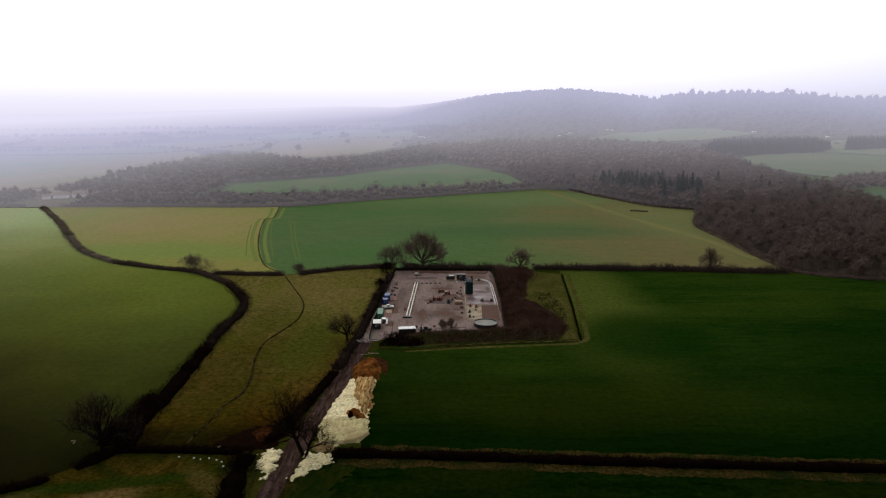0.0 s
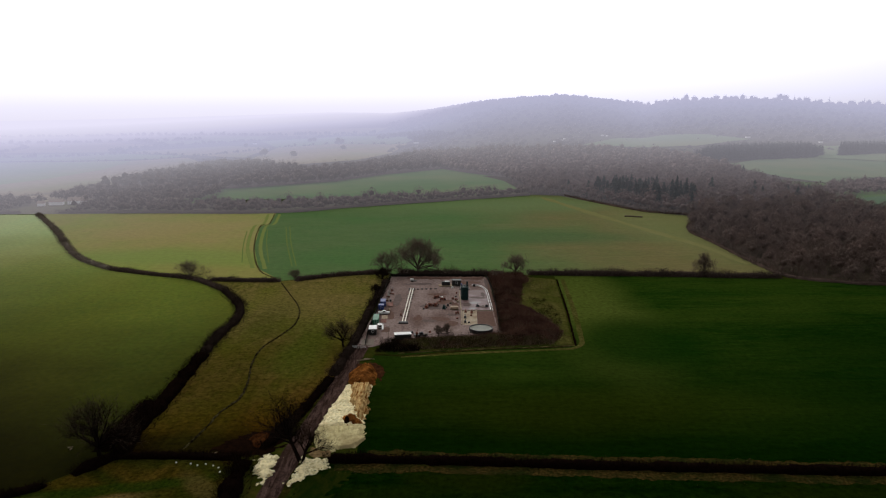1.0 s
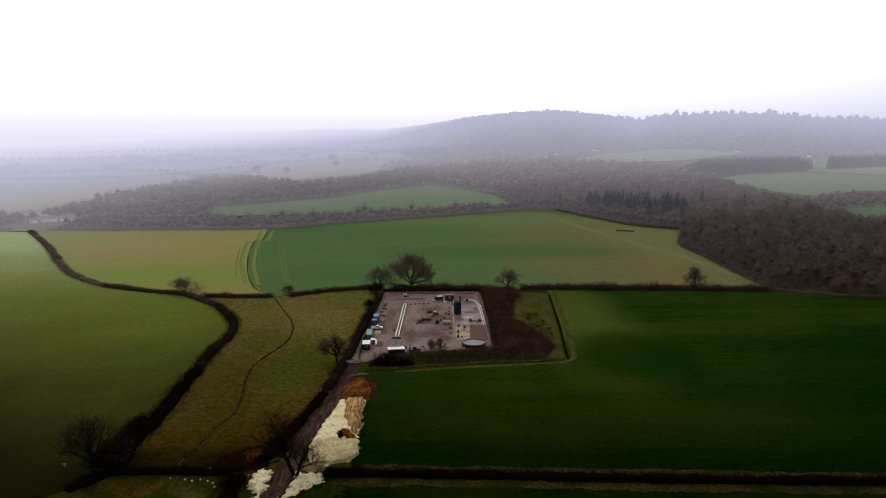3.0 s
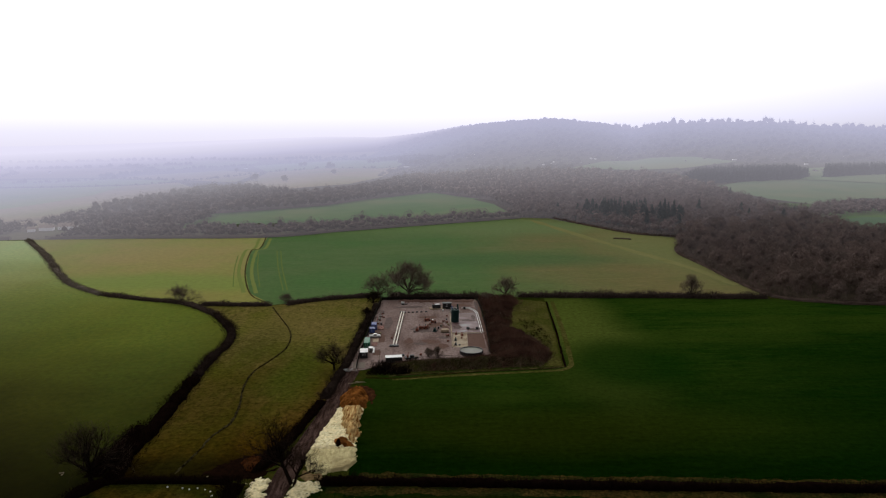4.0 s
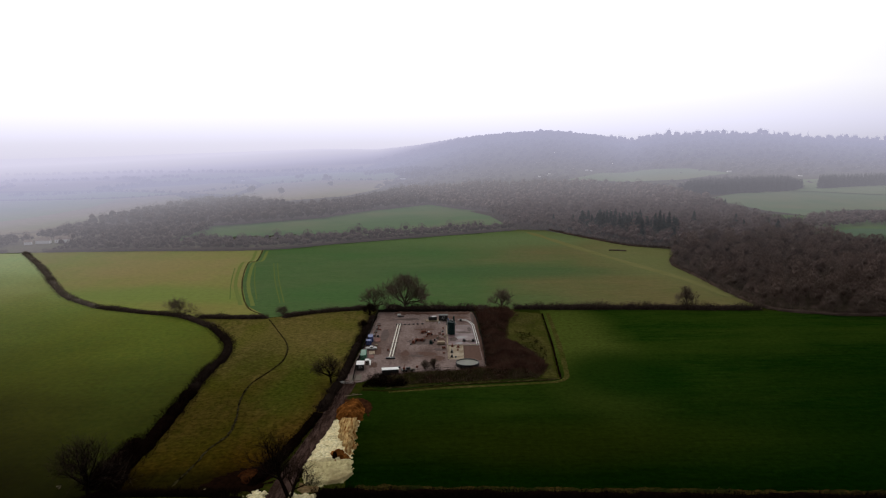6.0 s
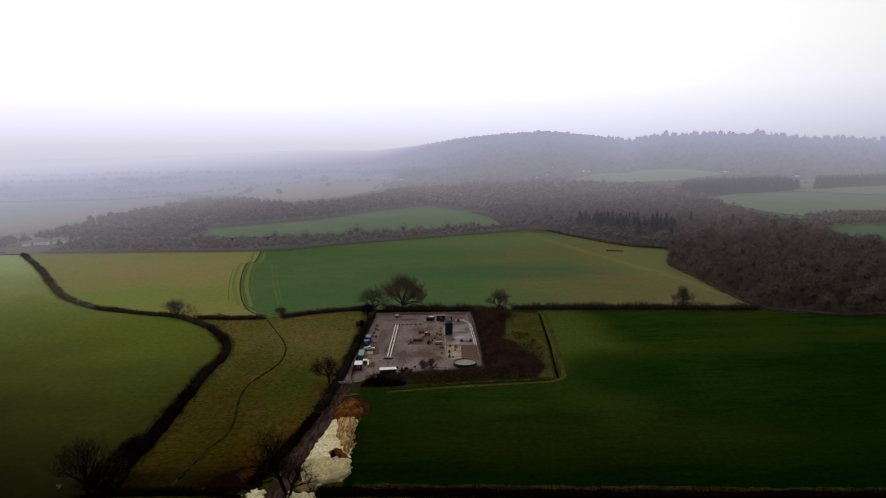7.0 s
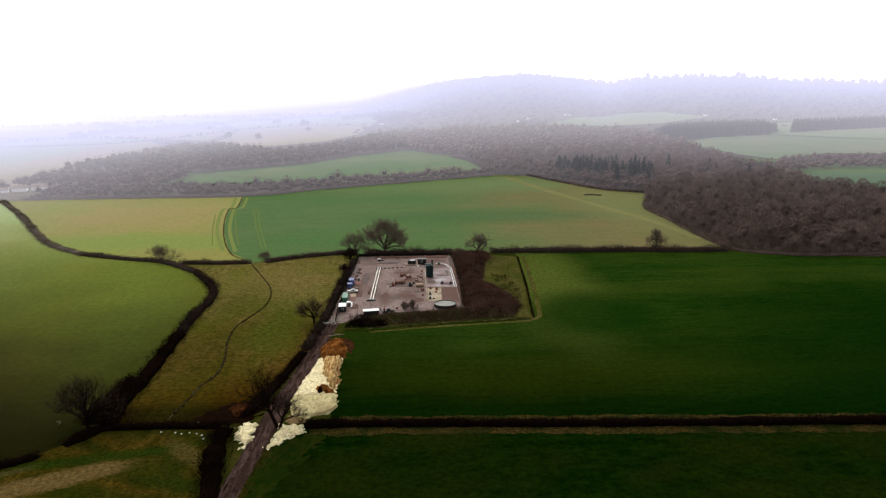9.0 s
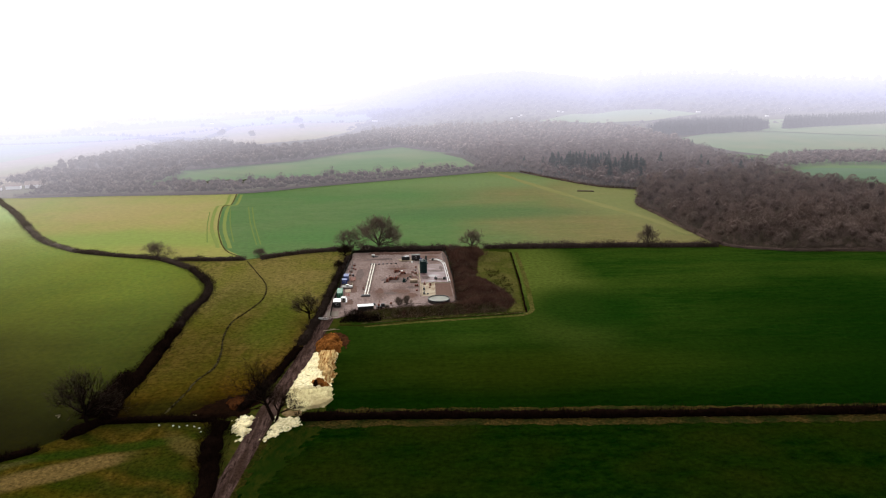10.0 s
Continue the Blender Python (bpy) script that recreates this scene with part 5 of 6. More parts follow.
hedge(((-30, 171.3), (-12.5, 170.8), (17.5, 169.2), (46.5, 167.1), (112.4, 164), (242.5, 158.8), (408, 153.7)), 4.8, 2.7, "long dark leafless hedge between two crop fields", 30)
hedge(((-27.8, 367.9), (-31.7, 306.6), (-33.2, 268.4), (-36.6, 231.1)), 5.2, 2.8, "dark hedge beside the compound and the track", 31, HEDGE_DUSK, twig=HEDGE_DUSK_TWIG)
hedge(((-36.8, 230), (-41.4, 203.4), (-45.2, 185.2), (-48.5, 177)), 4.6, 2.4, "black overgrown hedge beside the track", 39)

# tan verges on both sides of the front hedge
for path in (((-19.3, 174.5), (17.5, 172.5), (112.4, 167.2), (291.1, 160)), ((-27.1, 167.6), (17.5, 165.8), (112.4, 160.6), (291.2, 152.4))):
    v, t = strip(path, ((-2.3, 0.02), (-1.0, 0.12), (0.2, 0.16), (1.2, 0.12), (2.3, 0.02)), 1.0, 0.4, 9)
    me = mesh_np("verge", v + [0, 0, 0.05], t[:, ::-1])
    me.materials.append(DRY_GRASS)
    tagged(new("verge", me), "tan strip of dry grass along the hedge", "verge", kind="structure")

for low, high, seed in (((-19, 172.2), (290, 158.6), 95), ((-26, 164.6), (290, 151.4), 96)):
    brush("scrub", ((low[0], low[1]), (112, 164.8 if seed == 95 else 158.0), (high[0], high[1]), (high[0], high[1] + 4.4), (112, 169.8 if seed == 95 else 163.0), (low[0], low[1] + 4.0)), 5200, 0.42, DEAD_STEM, "pale dry tufts along the front hedge", "grass", seed)

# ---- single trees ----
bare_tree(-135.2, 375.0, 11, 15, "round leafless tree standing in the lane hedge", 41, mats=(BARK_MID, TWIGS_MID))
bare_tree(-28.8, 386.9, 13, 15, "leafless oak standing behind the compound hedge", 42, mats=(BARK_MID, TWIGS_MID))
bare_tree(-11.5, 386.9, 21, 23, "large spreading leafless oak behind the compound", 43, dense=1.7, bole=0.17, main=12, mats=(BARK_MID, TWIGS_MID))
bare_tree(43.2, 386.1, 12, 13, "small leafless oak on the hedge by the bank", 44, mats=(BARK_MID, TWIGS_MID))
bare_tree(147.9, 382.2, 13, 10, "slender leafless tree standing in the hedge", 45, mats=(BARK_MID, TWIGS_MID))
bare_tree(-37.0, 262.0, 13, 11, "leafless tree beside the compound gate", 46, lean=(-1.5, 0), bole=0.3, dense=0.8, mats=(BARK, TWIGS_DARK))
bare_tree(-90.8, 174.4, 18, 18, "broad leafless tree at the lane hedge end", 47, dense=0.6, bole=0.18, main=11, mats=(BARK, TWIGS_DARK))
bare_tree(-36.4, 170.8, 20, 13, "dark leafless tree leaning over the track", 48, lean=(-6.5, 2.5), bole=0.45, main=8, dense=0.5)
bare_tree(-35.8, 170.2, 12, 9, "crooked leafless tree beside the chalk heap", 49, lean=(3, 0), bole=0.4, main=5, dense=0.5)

# ---- spoil beside the track ----
DAMP_CHALK = material("trodden damp chalk", (0.36, 0.30, 0.14), (0.66, 0.58, 0.32), 1.2, 1.0, 0.0, big=(0.30, 0.24, 0.12), big_scale=0.25, bump=0.8, fine=0.45, stretch=(0.8, 0.35, 1))
mound("chalk_mound", ((-30.9, 223), (-32.1, 213), (-34.3, 203), (-35.1, 192), (-32.5, 189.5), (-27.5, 190.5), (-22.0, 192), (-22.5, 207.5), (-22.1, 222)), 1.0, CHALK, 2.2, 0.42, 0.35, 1.0, "long heap of pale chalk rubble beside the track", "spoil heap", edge=0.8)
mound("chalk_apron", ((-35.0, 191.5), (-35.4, 184.6), (-33.6, 178), (-29.1, 176.2), (-22.4, 178), (-20.6, 183.6), (-21.4, 193.0), (-28, 192)), 0.8, DAMP_CHALK, 1.6, 0.34, 0.35, 1.6, "trodden apron of greyish chalk rubble", "spoil heap", edge=0.9)
mound("chalk_spread", ((-35.8, 172.2), (-28.0, 171.6), (-27.6, 168.9), (-31.6, 164.8), (-34.2, 161.0), (-36.9, 157.6), (-38.0, 159.3), (-36.6, 165.7)), 0.55, CHALK, 1.4, 0.4, 0.35, 2.0, "small spread of pale chalk rubble at the track edge", "spoil heap", edge=1.5)
mound("chalk_patch", ((-48.4, 171.5), (-46.2, 175.6), (-43.2, 174.6), (-42.2, 168.5), (-42.8, 161.4), (-43.4, 157.7), (-45.2, 162.0), (-47.6, 167.2)), 0.5, CHALK, 1.4, 0.4, 0.35, 3.0, "patch of pale chalk rubble under the hedge", "spoil heap", edge=1.7)
mound("clay_mound", ((-31.6, 231.7), (-29.2, 239.9), (-25.2, 242.2), (-20.8, 235.5), (-20.5, 228.1), (-21.6, 222.6), (-26.0, 221.0), (-29.8, 223.4)), 2.4, CLAY, 4.0, 0.55, 0.4, 4.0, "heap of orange clay beside the track", "spoil heap")
mound("clay_scrape", ((-30.5, 236), (-29.0, 242.5), (-24.5, 244.5), (-20.0, 241), (-18.6, 234), (-19.6, 227), (-22, 232), (-25, 238)), 0.5, material("dark dug clay", (0.020, 0.008, 0.004), (0.060, 0.024, 0.010), 0.7, 1.0, 0.0, fine=0.4), 1.5, 0.3, 0.5, 4.7, "dark dug soil round the clay heap", "spoil heap", edge=0.9)
mound("clay_streak", ((-29.4, 221), (-22.3, 221.5), (-22.3, 207.5), (-22.0, 195.0), (-24.6, 194.0), (-26.6, 203.6), (-28.6, 212)), 2.15, CHALK_CLAY, 1.6, 0.5, 0.35, 5.0, "chalk heap side streaked with orange clay", "spoil heap", edge=1.2)
mound("clay_ring", ((-29.6, 194.2), (-27.6, 197.4), (-24.0, 196.4), (-22.2, 193.4), (-24.6, 191.6), (-28.2, 191.6)), 1.6, CLAY, 1.3, 0.45, 0.35, 6.5, "orange clay patch round a pit in the chalk", "spoil heap", edge=0.8)
# raised, not dug: the dark soil colour paints the shade of a hole
mound("pit", ((-28.1, 191.9), (-26.0, 191.7), (-25.6, 193.2), (-27.6, 193.4)), 2.75, SOIL, 0.6, 0.1, 0.25, 6.8, "dark soil mound standing in for a small pit", "pit", edge=0.2)
mound("trodden_soil", ((-34.0, 178.2), (-29.1, 176.4), (-28.4, 173.0), (-33.5, 172.4), (-35.6, 174)), 0.25, material("tan trodden soil", (0.085, 0.052, 0.022), (0.20, 0.140, 0.070), 0.8, 1.0, 0.0, fine=0.4), 1.5, 0.2, 0.4, 7.6, "tan trodden soil between the chalk heaps", "earth", "structure", 1.0)
mound("damp_clay_mound", ((-54.1, 183.6), (-51.7, 187.5), (-47.0, 186.6), (-45.4, 182.1), (-46.2, 177.7), (-50.5, 178.0)), 1.0, material("damp brown clay", (0.020, 0.006, 0.002), (0.060, 0.021, 0.007), 0.6, 1.0, 0.0), 2.5, 0.4, seed=6.0, label="low heap of damp brown clay by the hedge", category="spoil heap")

# ---- bank round the compound ----
BANK = ((28.8, 380.7), (44.2, 378.7), (42.6, 356.0), (37.8, 321.0), (43.1, 313.6), (48.0, 296.5), (51.0, 281.0), (45.0, 264.6), (14.5, 261.1), (-16.4, 257.8), (-21.2, 264.2), (-7.7, 271.6), (13.5, 273.8), (26.4, 277), (27.6, 315.2))
mound("bank", BANK, 2.6, SCRUB_SOIL, 8.0, 0.3, 1.2, 7.0, "earth bank overgrown with brown scrub", "bank", "structure")


def bank_top(x, y):
    s = np.clip(edge_distance(x, y, BANK) / 8.0, 0, 1)
    return 2.6 * s * s * (3 - 2 * s)


BANK_SCRUB = ((28.8, 380.7), (44.2, 378.7), (42.6, 356.0), (37.8, 321.0), (43.1, 313.6), (48.0, 296.5), (51.0, 281.0), (47.5, 269.5), (28.0, 268.5), (18.0, 273.8), (26.4, 277), (27.6, 315.2))
brush("scrub", BANK_SCRUB, 46000, 2.0, BRAMBLE, "reddish brown bramble scrub on the bank", "scrub", 51, lift=bank_top)
brush("scrub", ((47.0, 269.5), (45.0, 264.8), (14.5, 261.3), (-16.0, 258.2), (-20.5, 263.5), (-7.7, 270.6), (13.5, 272.8), (28.0, 268.5)), 15000, 1.1, BRAMBLE_OLIVE, "olive tussocks on the front of the bank", "scrub", 60, lift=bank_top)
brush("scrub", ((-18.0, 265.0), (-7.7, 271.0), (13.5, 273.2), (26.0, 275.5), (27.0, 272.0), (13.5, 269.8), (-7.0, 267.5)), 6000, 1.9, BRAMBLE, "brown bramble along the crest of the front bank", "scrub", 61, lift=bank_top)
drape("bank_grass", ((45.1, 379.7), (63, 371.3), (58.4, 316.4), (52.8, 264.4), (46.0, 264.0), (51.1, 281.0), (48.2, 296.5), (43.3, 313.8), (38.0, 321.2), (42.8, 356.0)), BANK_GRASS, 0.09, label="olive grass strip between bank and ditch", category="grass")

# ---- compound yard ----
drape("yard", ((-32.5, 257.5), (-28.9, 261), (-25, 262), (-17.3, 268.4), (26, 277), (26.9, 370.2), (25, 378.6), (-25.9, 379.5), (-27.9, 325.7)), YARD, 0.12, flat=True, label="stained grey gravel yard of the compound", category="yard")
drape("bund", ((10.8, 312), (24.6, 312), (24.2, 349.1), (10.8, 346.9)), BUND, 0.15, flat=True, label="wet stained liner floor of the bund", category="bund floor")
drape("pad", ((10.4, 289.7), (16.6, 289.8), (17.1, 311), (10.9, 311)), CONCRETE, 0.16, flat=True, label="pale ochre concrete pad", category="concrete pad")
drape("pad", ((17, 288.2), (24.5, 288.2), (24.8, 310.4), (17.5, 310.3)), DARK_PAD, 0.16, flat=True, label="brown hardcore pad", category="hardcore pad")

brush("scrub", ((-24, 256), (-8, 256), (-6, 266), (-14, 268), (-22, 264)), 3000, 2.2, HEDGE_TWIG, "dark thorn scrub by the yard entrance", "scrub", 52)
brush("scrub", ((29, 381), (46, 380), (47, 362), (38, 350), (29, 352)), 5200, 4.2, BRAMBLE, "tall brown thicket at the head of the bank", "scrub", 53, lift=1.2)
brush("scrub", ((44, 335), (52, 330), (55, 300), (50, 285), (46, 300)), 1500, 1.5, HEDGE_TWIG, "loose dark bramble clumps on the grass strip", "scrub", 54)
mound("earth_bank", ((-17, 372), (24, 370.5), (25, 377.5), (-18, 377.6)), 0.7, DARK_PAD, 2.5, 0.3, 0.8, 71.0, "low bank of brown earth along the back fence", "bank", "structure", 1.2)

# stains on the gravel and wet patches in the bund
for k, (x, y, rx, ry) in enumerate(((-2, 318, 6, 5), (3, 326, 4, 4), (1, 299, 4, 3.5), (-4, 296, 3, 2), (6, 292, 2.5, 3), (-9, 300, 2, 3.5), (-20, 330, 2.2, 9), (-21.5, 304, 1.6, 7), (8, 320, 1.5, 6), (-10, 361, 7, 2.2), (15, 365, 7, 2.5), (-1, 340, 5, 2), (6, 305, 2.2, 2), (-22, 283, 1.8, 4), (25.9, 325, 0.8, 44), (25.2, 362, 0.9, 12), (12.5, 300, 1.6, 5), (-29.5, 262, 2.0, 2.5))):
    stain(x, y, rx, ry, k * 3.7, STAIN if k % 3 == 0 else DARK_PAD, 0.124 + 0.003 * k / 14, "dark oily stain on the gravel")
for k, (x, y, rx, ry) in enumerate(((13.5, 322, 2.0, 3.0), (17.5, 325, 2.5, 1.8), (19, 334, 3.5, 1.6), (13, 340, 1.6, 3), (20.5, 318, 1.5, 2.4), (16, 315, 2.4, 1.2), (22, 340, 1.0, 4))):
    stain(x, y, rx, ry, 50 + k * 2.3, PUDDLE if k % 2 else STAIN, 0.156 + 0.0005 * k, "dark wet patch on the liner", "puddle")
brush("scrub", ((62.5, 372), (65.5, 372), (60.6, 316), (55, 263), (52.6, 263), (58.2, 316)), 800, 0.8, HEDGE_TWIG, "dark tufts along the drainage ditch", "scrub", 56)
brush("scrub", BANK, 9000, 2.1, DEAD_STEM, "pale dead stems among the bramble", "scrub", 57, lift=bank_top)
brush("scrub", ((46, 376), (58, 370), (57, 345), (50, 338), (44, 352)), 800, 1.0, BRAMBLE_OLIVE, "loose olive tussocks on the grass strip", "scrub", 58)
brush("scrub", ((48, 290), (54, 300), (53, 272), (47, 268)), 600, 0.8, BRAMBLE_OLIVE, "loose olive tussocks at the foot of the bank", "scrub", 59)

# ---- compound equipment ----
def container(x, y, turn, mat, label, long=6.06, wide=2.44, tall=2.59):
    """A steel box container: corner posts, ribbed sides, roof, and double doors with lock bars."""
    c = thing("container", label, "container", x, y, 0.12, turn)
    w, h = wide / 2, long / 2
    part("floor_frame", box(bmesh.new(), -w, -h, 0, w, h, 0.18), BLACK, c)
    part("roof", box(bmesh.new(), -w + 0.02, -h + 0.02, tall - 0.12, w - 0.02, h - 0.02, tall), mat, c)
    for sx in (-1, 1):
        bm = bmesh.new()
        box(bm, sx * (w - 0.08) - 0.03, -h + 0.1, 0.18, sx * (w - 0.08) + 0.03, h - 0.1, tall - 0.12, 0)
        n = int(long / 0.4)
        for k in range(n):
            yy = -h + 0.25 + k * (long - 0.5) / (n - 1)
            box(bm, sx * (w - 0.04) - 0.03, yy - 0.07, 0.2, sx * (w - 0.04) + 0.03, yy + 0.07, tall - 0.14, 0)
        part("side_wall", bm, mat, c)
    part("end_wall", box(bmesh.new(), -w + 0.1, h - 0.1, 0.18, w - 0.1, h - 0.03, tall - 0.12, 0), mat, c)
    for sx in (-1, 1):
        for sy in (-1, 1):
            part("corner_post", box(bmesh.new(), sx * w - 0.09 * (sx > 0), sy * h - 0.09 * (sy > 0), 0, sx * w + 0.09 * (sx < 0), sy * h + 0.09 * (sy < 0), tall), mat, c)
        d = part("door", box(bmesh.new(), min(0.01 * sx, sx * (w - 0.1)), -h + 0.02, 0.2, max(0.01 * sx, sx * (w - 0.1)), -h + 0.08, tall - 0.14, 0.01), mat, c)
        part("lock_bar", rod(bmesh.new(), (sx * 0.4, -h, 0.25), (sx * 0.4, -h, tall - 0.2), 0.025), WHITE, d, "galvanised lock bar")
    return c


container(-27.0, 293.4, 2, GREEN_PAINT, "bright green steel container by the fence", 8.6)
container(-26.0, 320.5, 4, BLUE_PAINT, "blue steel container by the fence", 5.0)
container(-26.4, 314.2, 4, BLUE_PAINT, "short blue steel container beside the pickup", 3.0, 2.44, 2.2)


def cabin(x, y, turn, wide, deep, tall, wall_mat, roof_mat, label, name="site_cabin", windows=1):
    c = thing(name, label, "cabin", x, y, 0.12, turn)
    w, d = wide / 2, deep / 2
    part("wall", box(bmesh.new(), -w, -d, 0.1, w, d, tall), wall_mat, c)
    part("base", box(bmesh.new(), -w + 0.1, -d + 0.1, 0, w - 0.1, d - 0.1, 0.12), BLACK, c)
    part("roof", box(bmesh.new(), -w - 0.15, -d - 0.15, tall, w + 0.15, d + 0.15, tall + 0.18, 0.05), roof_mat, c, "pale flat roof")
    for k in range(windows):
        xx = -w + wide * (k + 1) / (windows + 1)
        win = part("window", box(bmesh.new(), xx - 0.55, -d - 0.06, tall * 0.45, xx + 0.55, -d + 0.02, tall * 0.8, 0.02), WHITE, c)
        part("pane", box(bmesh.new(), xx - 0.47, -d - 0.075, tall * 0.48, xx + 0.47, -d - 0.055, tall * 0.77, 0), GLASS, win, "dark glass")
    part("door", box(bmesh.new(), w - 0.02, -0.45, 0.12, w + 0.05, 0.45, 2.1, 0.02), BLACK, c)
    return c


cabin(-27.0, 278.5, 3, 3.0, 5.2, 2.5, BLACK, WHITE, "black site cabin with a white roof by the gate")
cabin(-24.7, 284.6, 3, 1.6, 2.2, 1.9, TIMBER, WHITE, "small pale-roofed store beside the black cabin", "store")
cabin(-14.3, 270.6, 8, 6.6, 3.0, 2.4, BLACK, WHITE, "low dark shed with a white roof by the front fence", "shed", 0)
cabin(9.4, 358.0, 0, 4.6, 3.0, 3.0, BLACK, BLACK, "dark control cabin beside the green tank", "control_cabin")


def pickup(x, y, turn):
    """A pickup with bonnet, cab, load bed, windows, lamps and wheels."""
    c = thing("pickup_truck", "white pickup truck parked by the containers", "truck", x, y, 0.12, turn)
    bm = bmesh.new()
    box(bm, -2.55, -0.9, 0.45, 2.55, 0.9, 0.95, 0.1)
    box(bm, 1.0, -0.86, 0.9, 2.5, 0.86, 1.12, 0.1)
    part("body", bm, WHITE, c)
    bm = box(bmesh.new(), -0.75, -0.82, 0.95, 1.15, 0.82, 1.75, 0.16)
    for v in bm.verts:
        if v.co.z > 1.5:
            v.co.x = v.co.x * 0.72 + 0.0
            v.co.y *= 0.88
    cab = part("cab", bm, WHITE, c)
    part("windscreen", box(bmesh.new(), 0.86, -0.68, 1.15, 0.98, 0.68, 1.62, 0.02, Matrix.Translation((0.02, 0, 0))), GLASS, cab, "dark glass")
    for s in (-1, 1):
        part("side_window", box(bmesh.new(), -0.5, s * 0.79 - 0.03, 1.15, 0.75, s * 0.79 + 0.03, 1.6, 0.01), GLASS, cab, "dark glass")
        part("bed_side", box(bmesh.new(), -2.5, s * 0.86 - 0.05, 0.95, -0.8, s * 0.86 + 0.05, 1.2, 0.02), WHITE, c)
        part("headlight", box(bmesh.new(), 2.5, s * 0.68 - 0.16, 0.78, 2.58, s * 0.68 + 0.16, 0.95, 0.02), PIPE, c)
        for xx in (-1.55, 1.65):
            wheel = part("wheel", rod(bmesh.new(), (xx, s * 0.72, 0.38), (xx, s * 0.95, 0.38), 0.38, sides=18), RUBBER, c)
            part("rim", rod(bmesh.new(), (xx, s * 0.94, 0.38), (xx, s * 0.965, 0.38), 0.22, sides=14), WHITE, wheel)
    part("tailgate", box(bmesh.new(), -2.56, -0.82, 0.95, -2.48, 0.82, 1.2, 0.02), WHITE, c)
    part("bumper", box(bmesh.new(), 2.52, -0.85, 0.42, 2.66, 0.85, 0.62, 0.04), BLACK, c)
    return c


pickup(-24.6, 306.0, 4)

# pair of long pale pipes on sleepers
run = thing("pipe_run", "pair of long pale pipes laid on dark sleepers", "pipes")
for off in (-0.62, 0.62):
    bm = bmesh.new()
    for k in range(5):
        y0, y1 = 293.2 + k * 11.3, 293.2 + (k + 1) * 11.3 - 0.15
        x0, x1 = -15.1 + 1.55 * k / 5 + off, -15.1 + 1.55 * (k + 1) / 5 + off
        rod(bm, (x0, y0, 0.55), (x1, y1, 0.55), 0.27, sides=12)
        rod(bm, (x1, y1 - 0.2, 0.55), (x1, y1 + 0.1, 0.55), 0.33, sides=12)
    part("pipe", bm, PIPE, run, "pale coated steel pipe")
for k in range(8):
    yy = 294.5 + k * 7.6
    part("sleeper", box(bmesh.new(), -16.7 + 1.55 * k / 8, yy - 0.15, 0.12, -13.4 + 1.55 * k / 8, yy + 0.15, 0.30, 0.02), TIMBER, run)
part("end_block", box(bmesh.new(), -17.2, 291.4, 0.12, -13.2, 293.0, 0.75, 0.06), BLACK, run, "black end block")
part("end_block", box(bmesh.new(), -15.2, 350.0, 0.12, -12.0, 350.9, 0.6, 0.06), BLACK, run, "black end block")

for k, xx in enumerate((-10.6, -8.4, -6.2, -4.0, -1.5)):
    b = thing("sand_weight", "small dark block on the gravel", "block", xx, 350.0 + 0.2 * k, 0.12, 7 * k, group="row of dark blocks")
    part("block", box(bmesh.new(), -0.5, -0.35, 0, 0.5, 0.35, 0.5, 0.08), BLACK, b)
    part("lifting_eye", rod(bmesh.new(), (-0.12, 0, 0.55), (0.12, 0, 0.55), 0.05), RUST, b)

# tall tank with ladder, roof rail and manhole
t = thing("storage_tank", "tall dark teal cylindrical storage tank", "tank", 12.7, 331.5, 0.15)
part("shell", lathe(bmesh.new(), ((1.85, 0), (1.85, 2.0), (1.89, 2.0), (1.89, 2.1), (1.85, 2.1), (1.85, 4.0), (1.89, 4.0), (1.89, 4.1), (1.85, 4.1), (1.85, 6.0))), TANK_GREEN, t)
part("roof", lathe(bmesh.new(), ((1.9, 5.98), (1.9, 6.06), (1.0, 6.3), (0.01, 6.42))), TANK_GREEN, t)
part("manhole", rod(bmesh.new(), (0.7, -0.4, 6.2), (0.7, -0.4, 6.55), 0.35, sides=16), BLACK, t)
for s in (-0.25, 0.25):
    part("ladder_rail", rod(bmesh.new(), (s, -1.97, 0), (s, -1.97, 6.9), 0.03), TANK_GREEN, t)
for k in range(20):
    part("rung", rod(bmesh.new(), (-0.25, -1.97, 0.3 + 0.3 * k), (0.25, -1.97, 0.3 + 0.3 * k), 0.015, sides=5), TANK_GREEN, t)
for k in range(12):
    a = 2 * math.pi * k / 12
    part("rail_post", rod(bmesh.new(), (1.8 * math.cos(a), 1.8 * math.sin(a), 6.05), (1.8 * math.cos(a), 1.8 * math.sin(a), 7.0), 0.025, sides=5), BLACK, t)

# separator skid beside the tank
sk = thing("separator_skid", "dark blue-grey process skid behind the tank", "machinery", 13.3, 351.0, 0.12)
part("frame", box(bmesh.new(), -2.6, -1.4, 0, 2.6, 1.4, 0.3), BLACK, sk)
part("vessel", rod(bmesh.new(), (-2.2, 0.3, 1.5), (2.0, 0.3, 1.5), 0.75, sides=20), TANK_GREEN, sk)
part("column", rod(bmesh.new(), (1.4, -0.7, 0.3), (1.4, -0.7, 4.2), 0.45, sides=16), TANK_GREEN, sk)
part("column", rod(bmesh.new(), (-1.5, -0.7, 0.3), (-1.5, -0.7, 3.1), 0.35, sides=16), BLUE_PAINT, sk)
for xx in (-2, -0.6, 0.8):
    part("pipe", rod(bmesh.new(), (xx, -1.2, 0.3), (xx, -1.2, 2.4), 0.09), WHITE, sk)
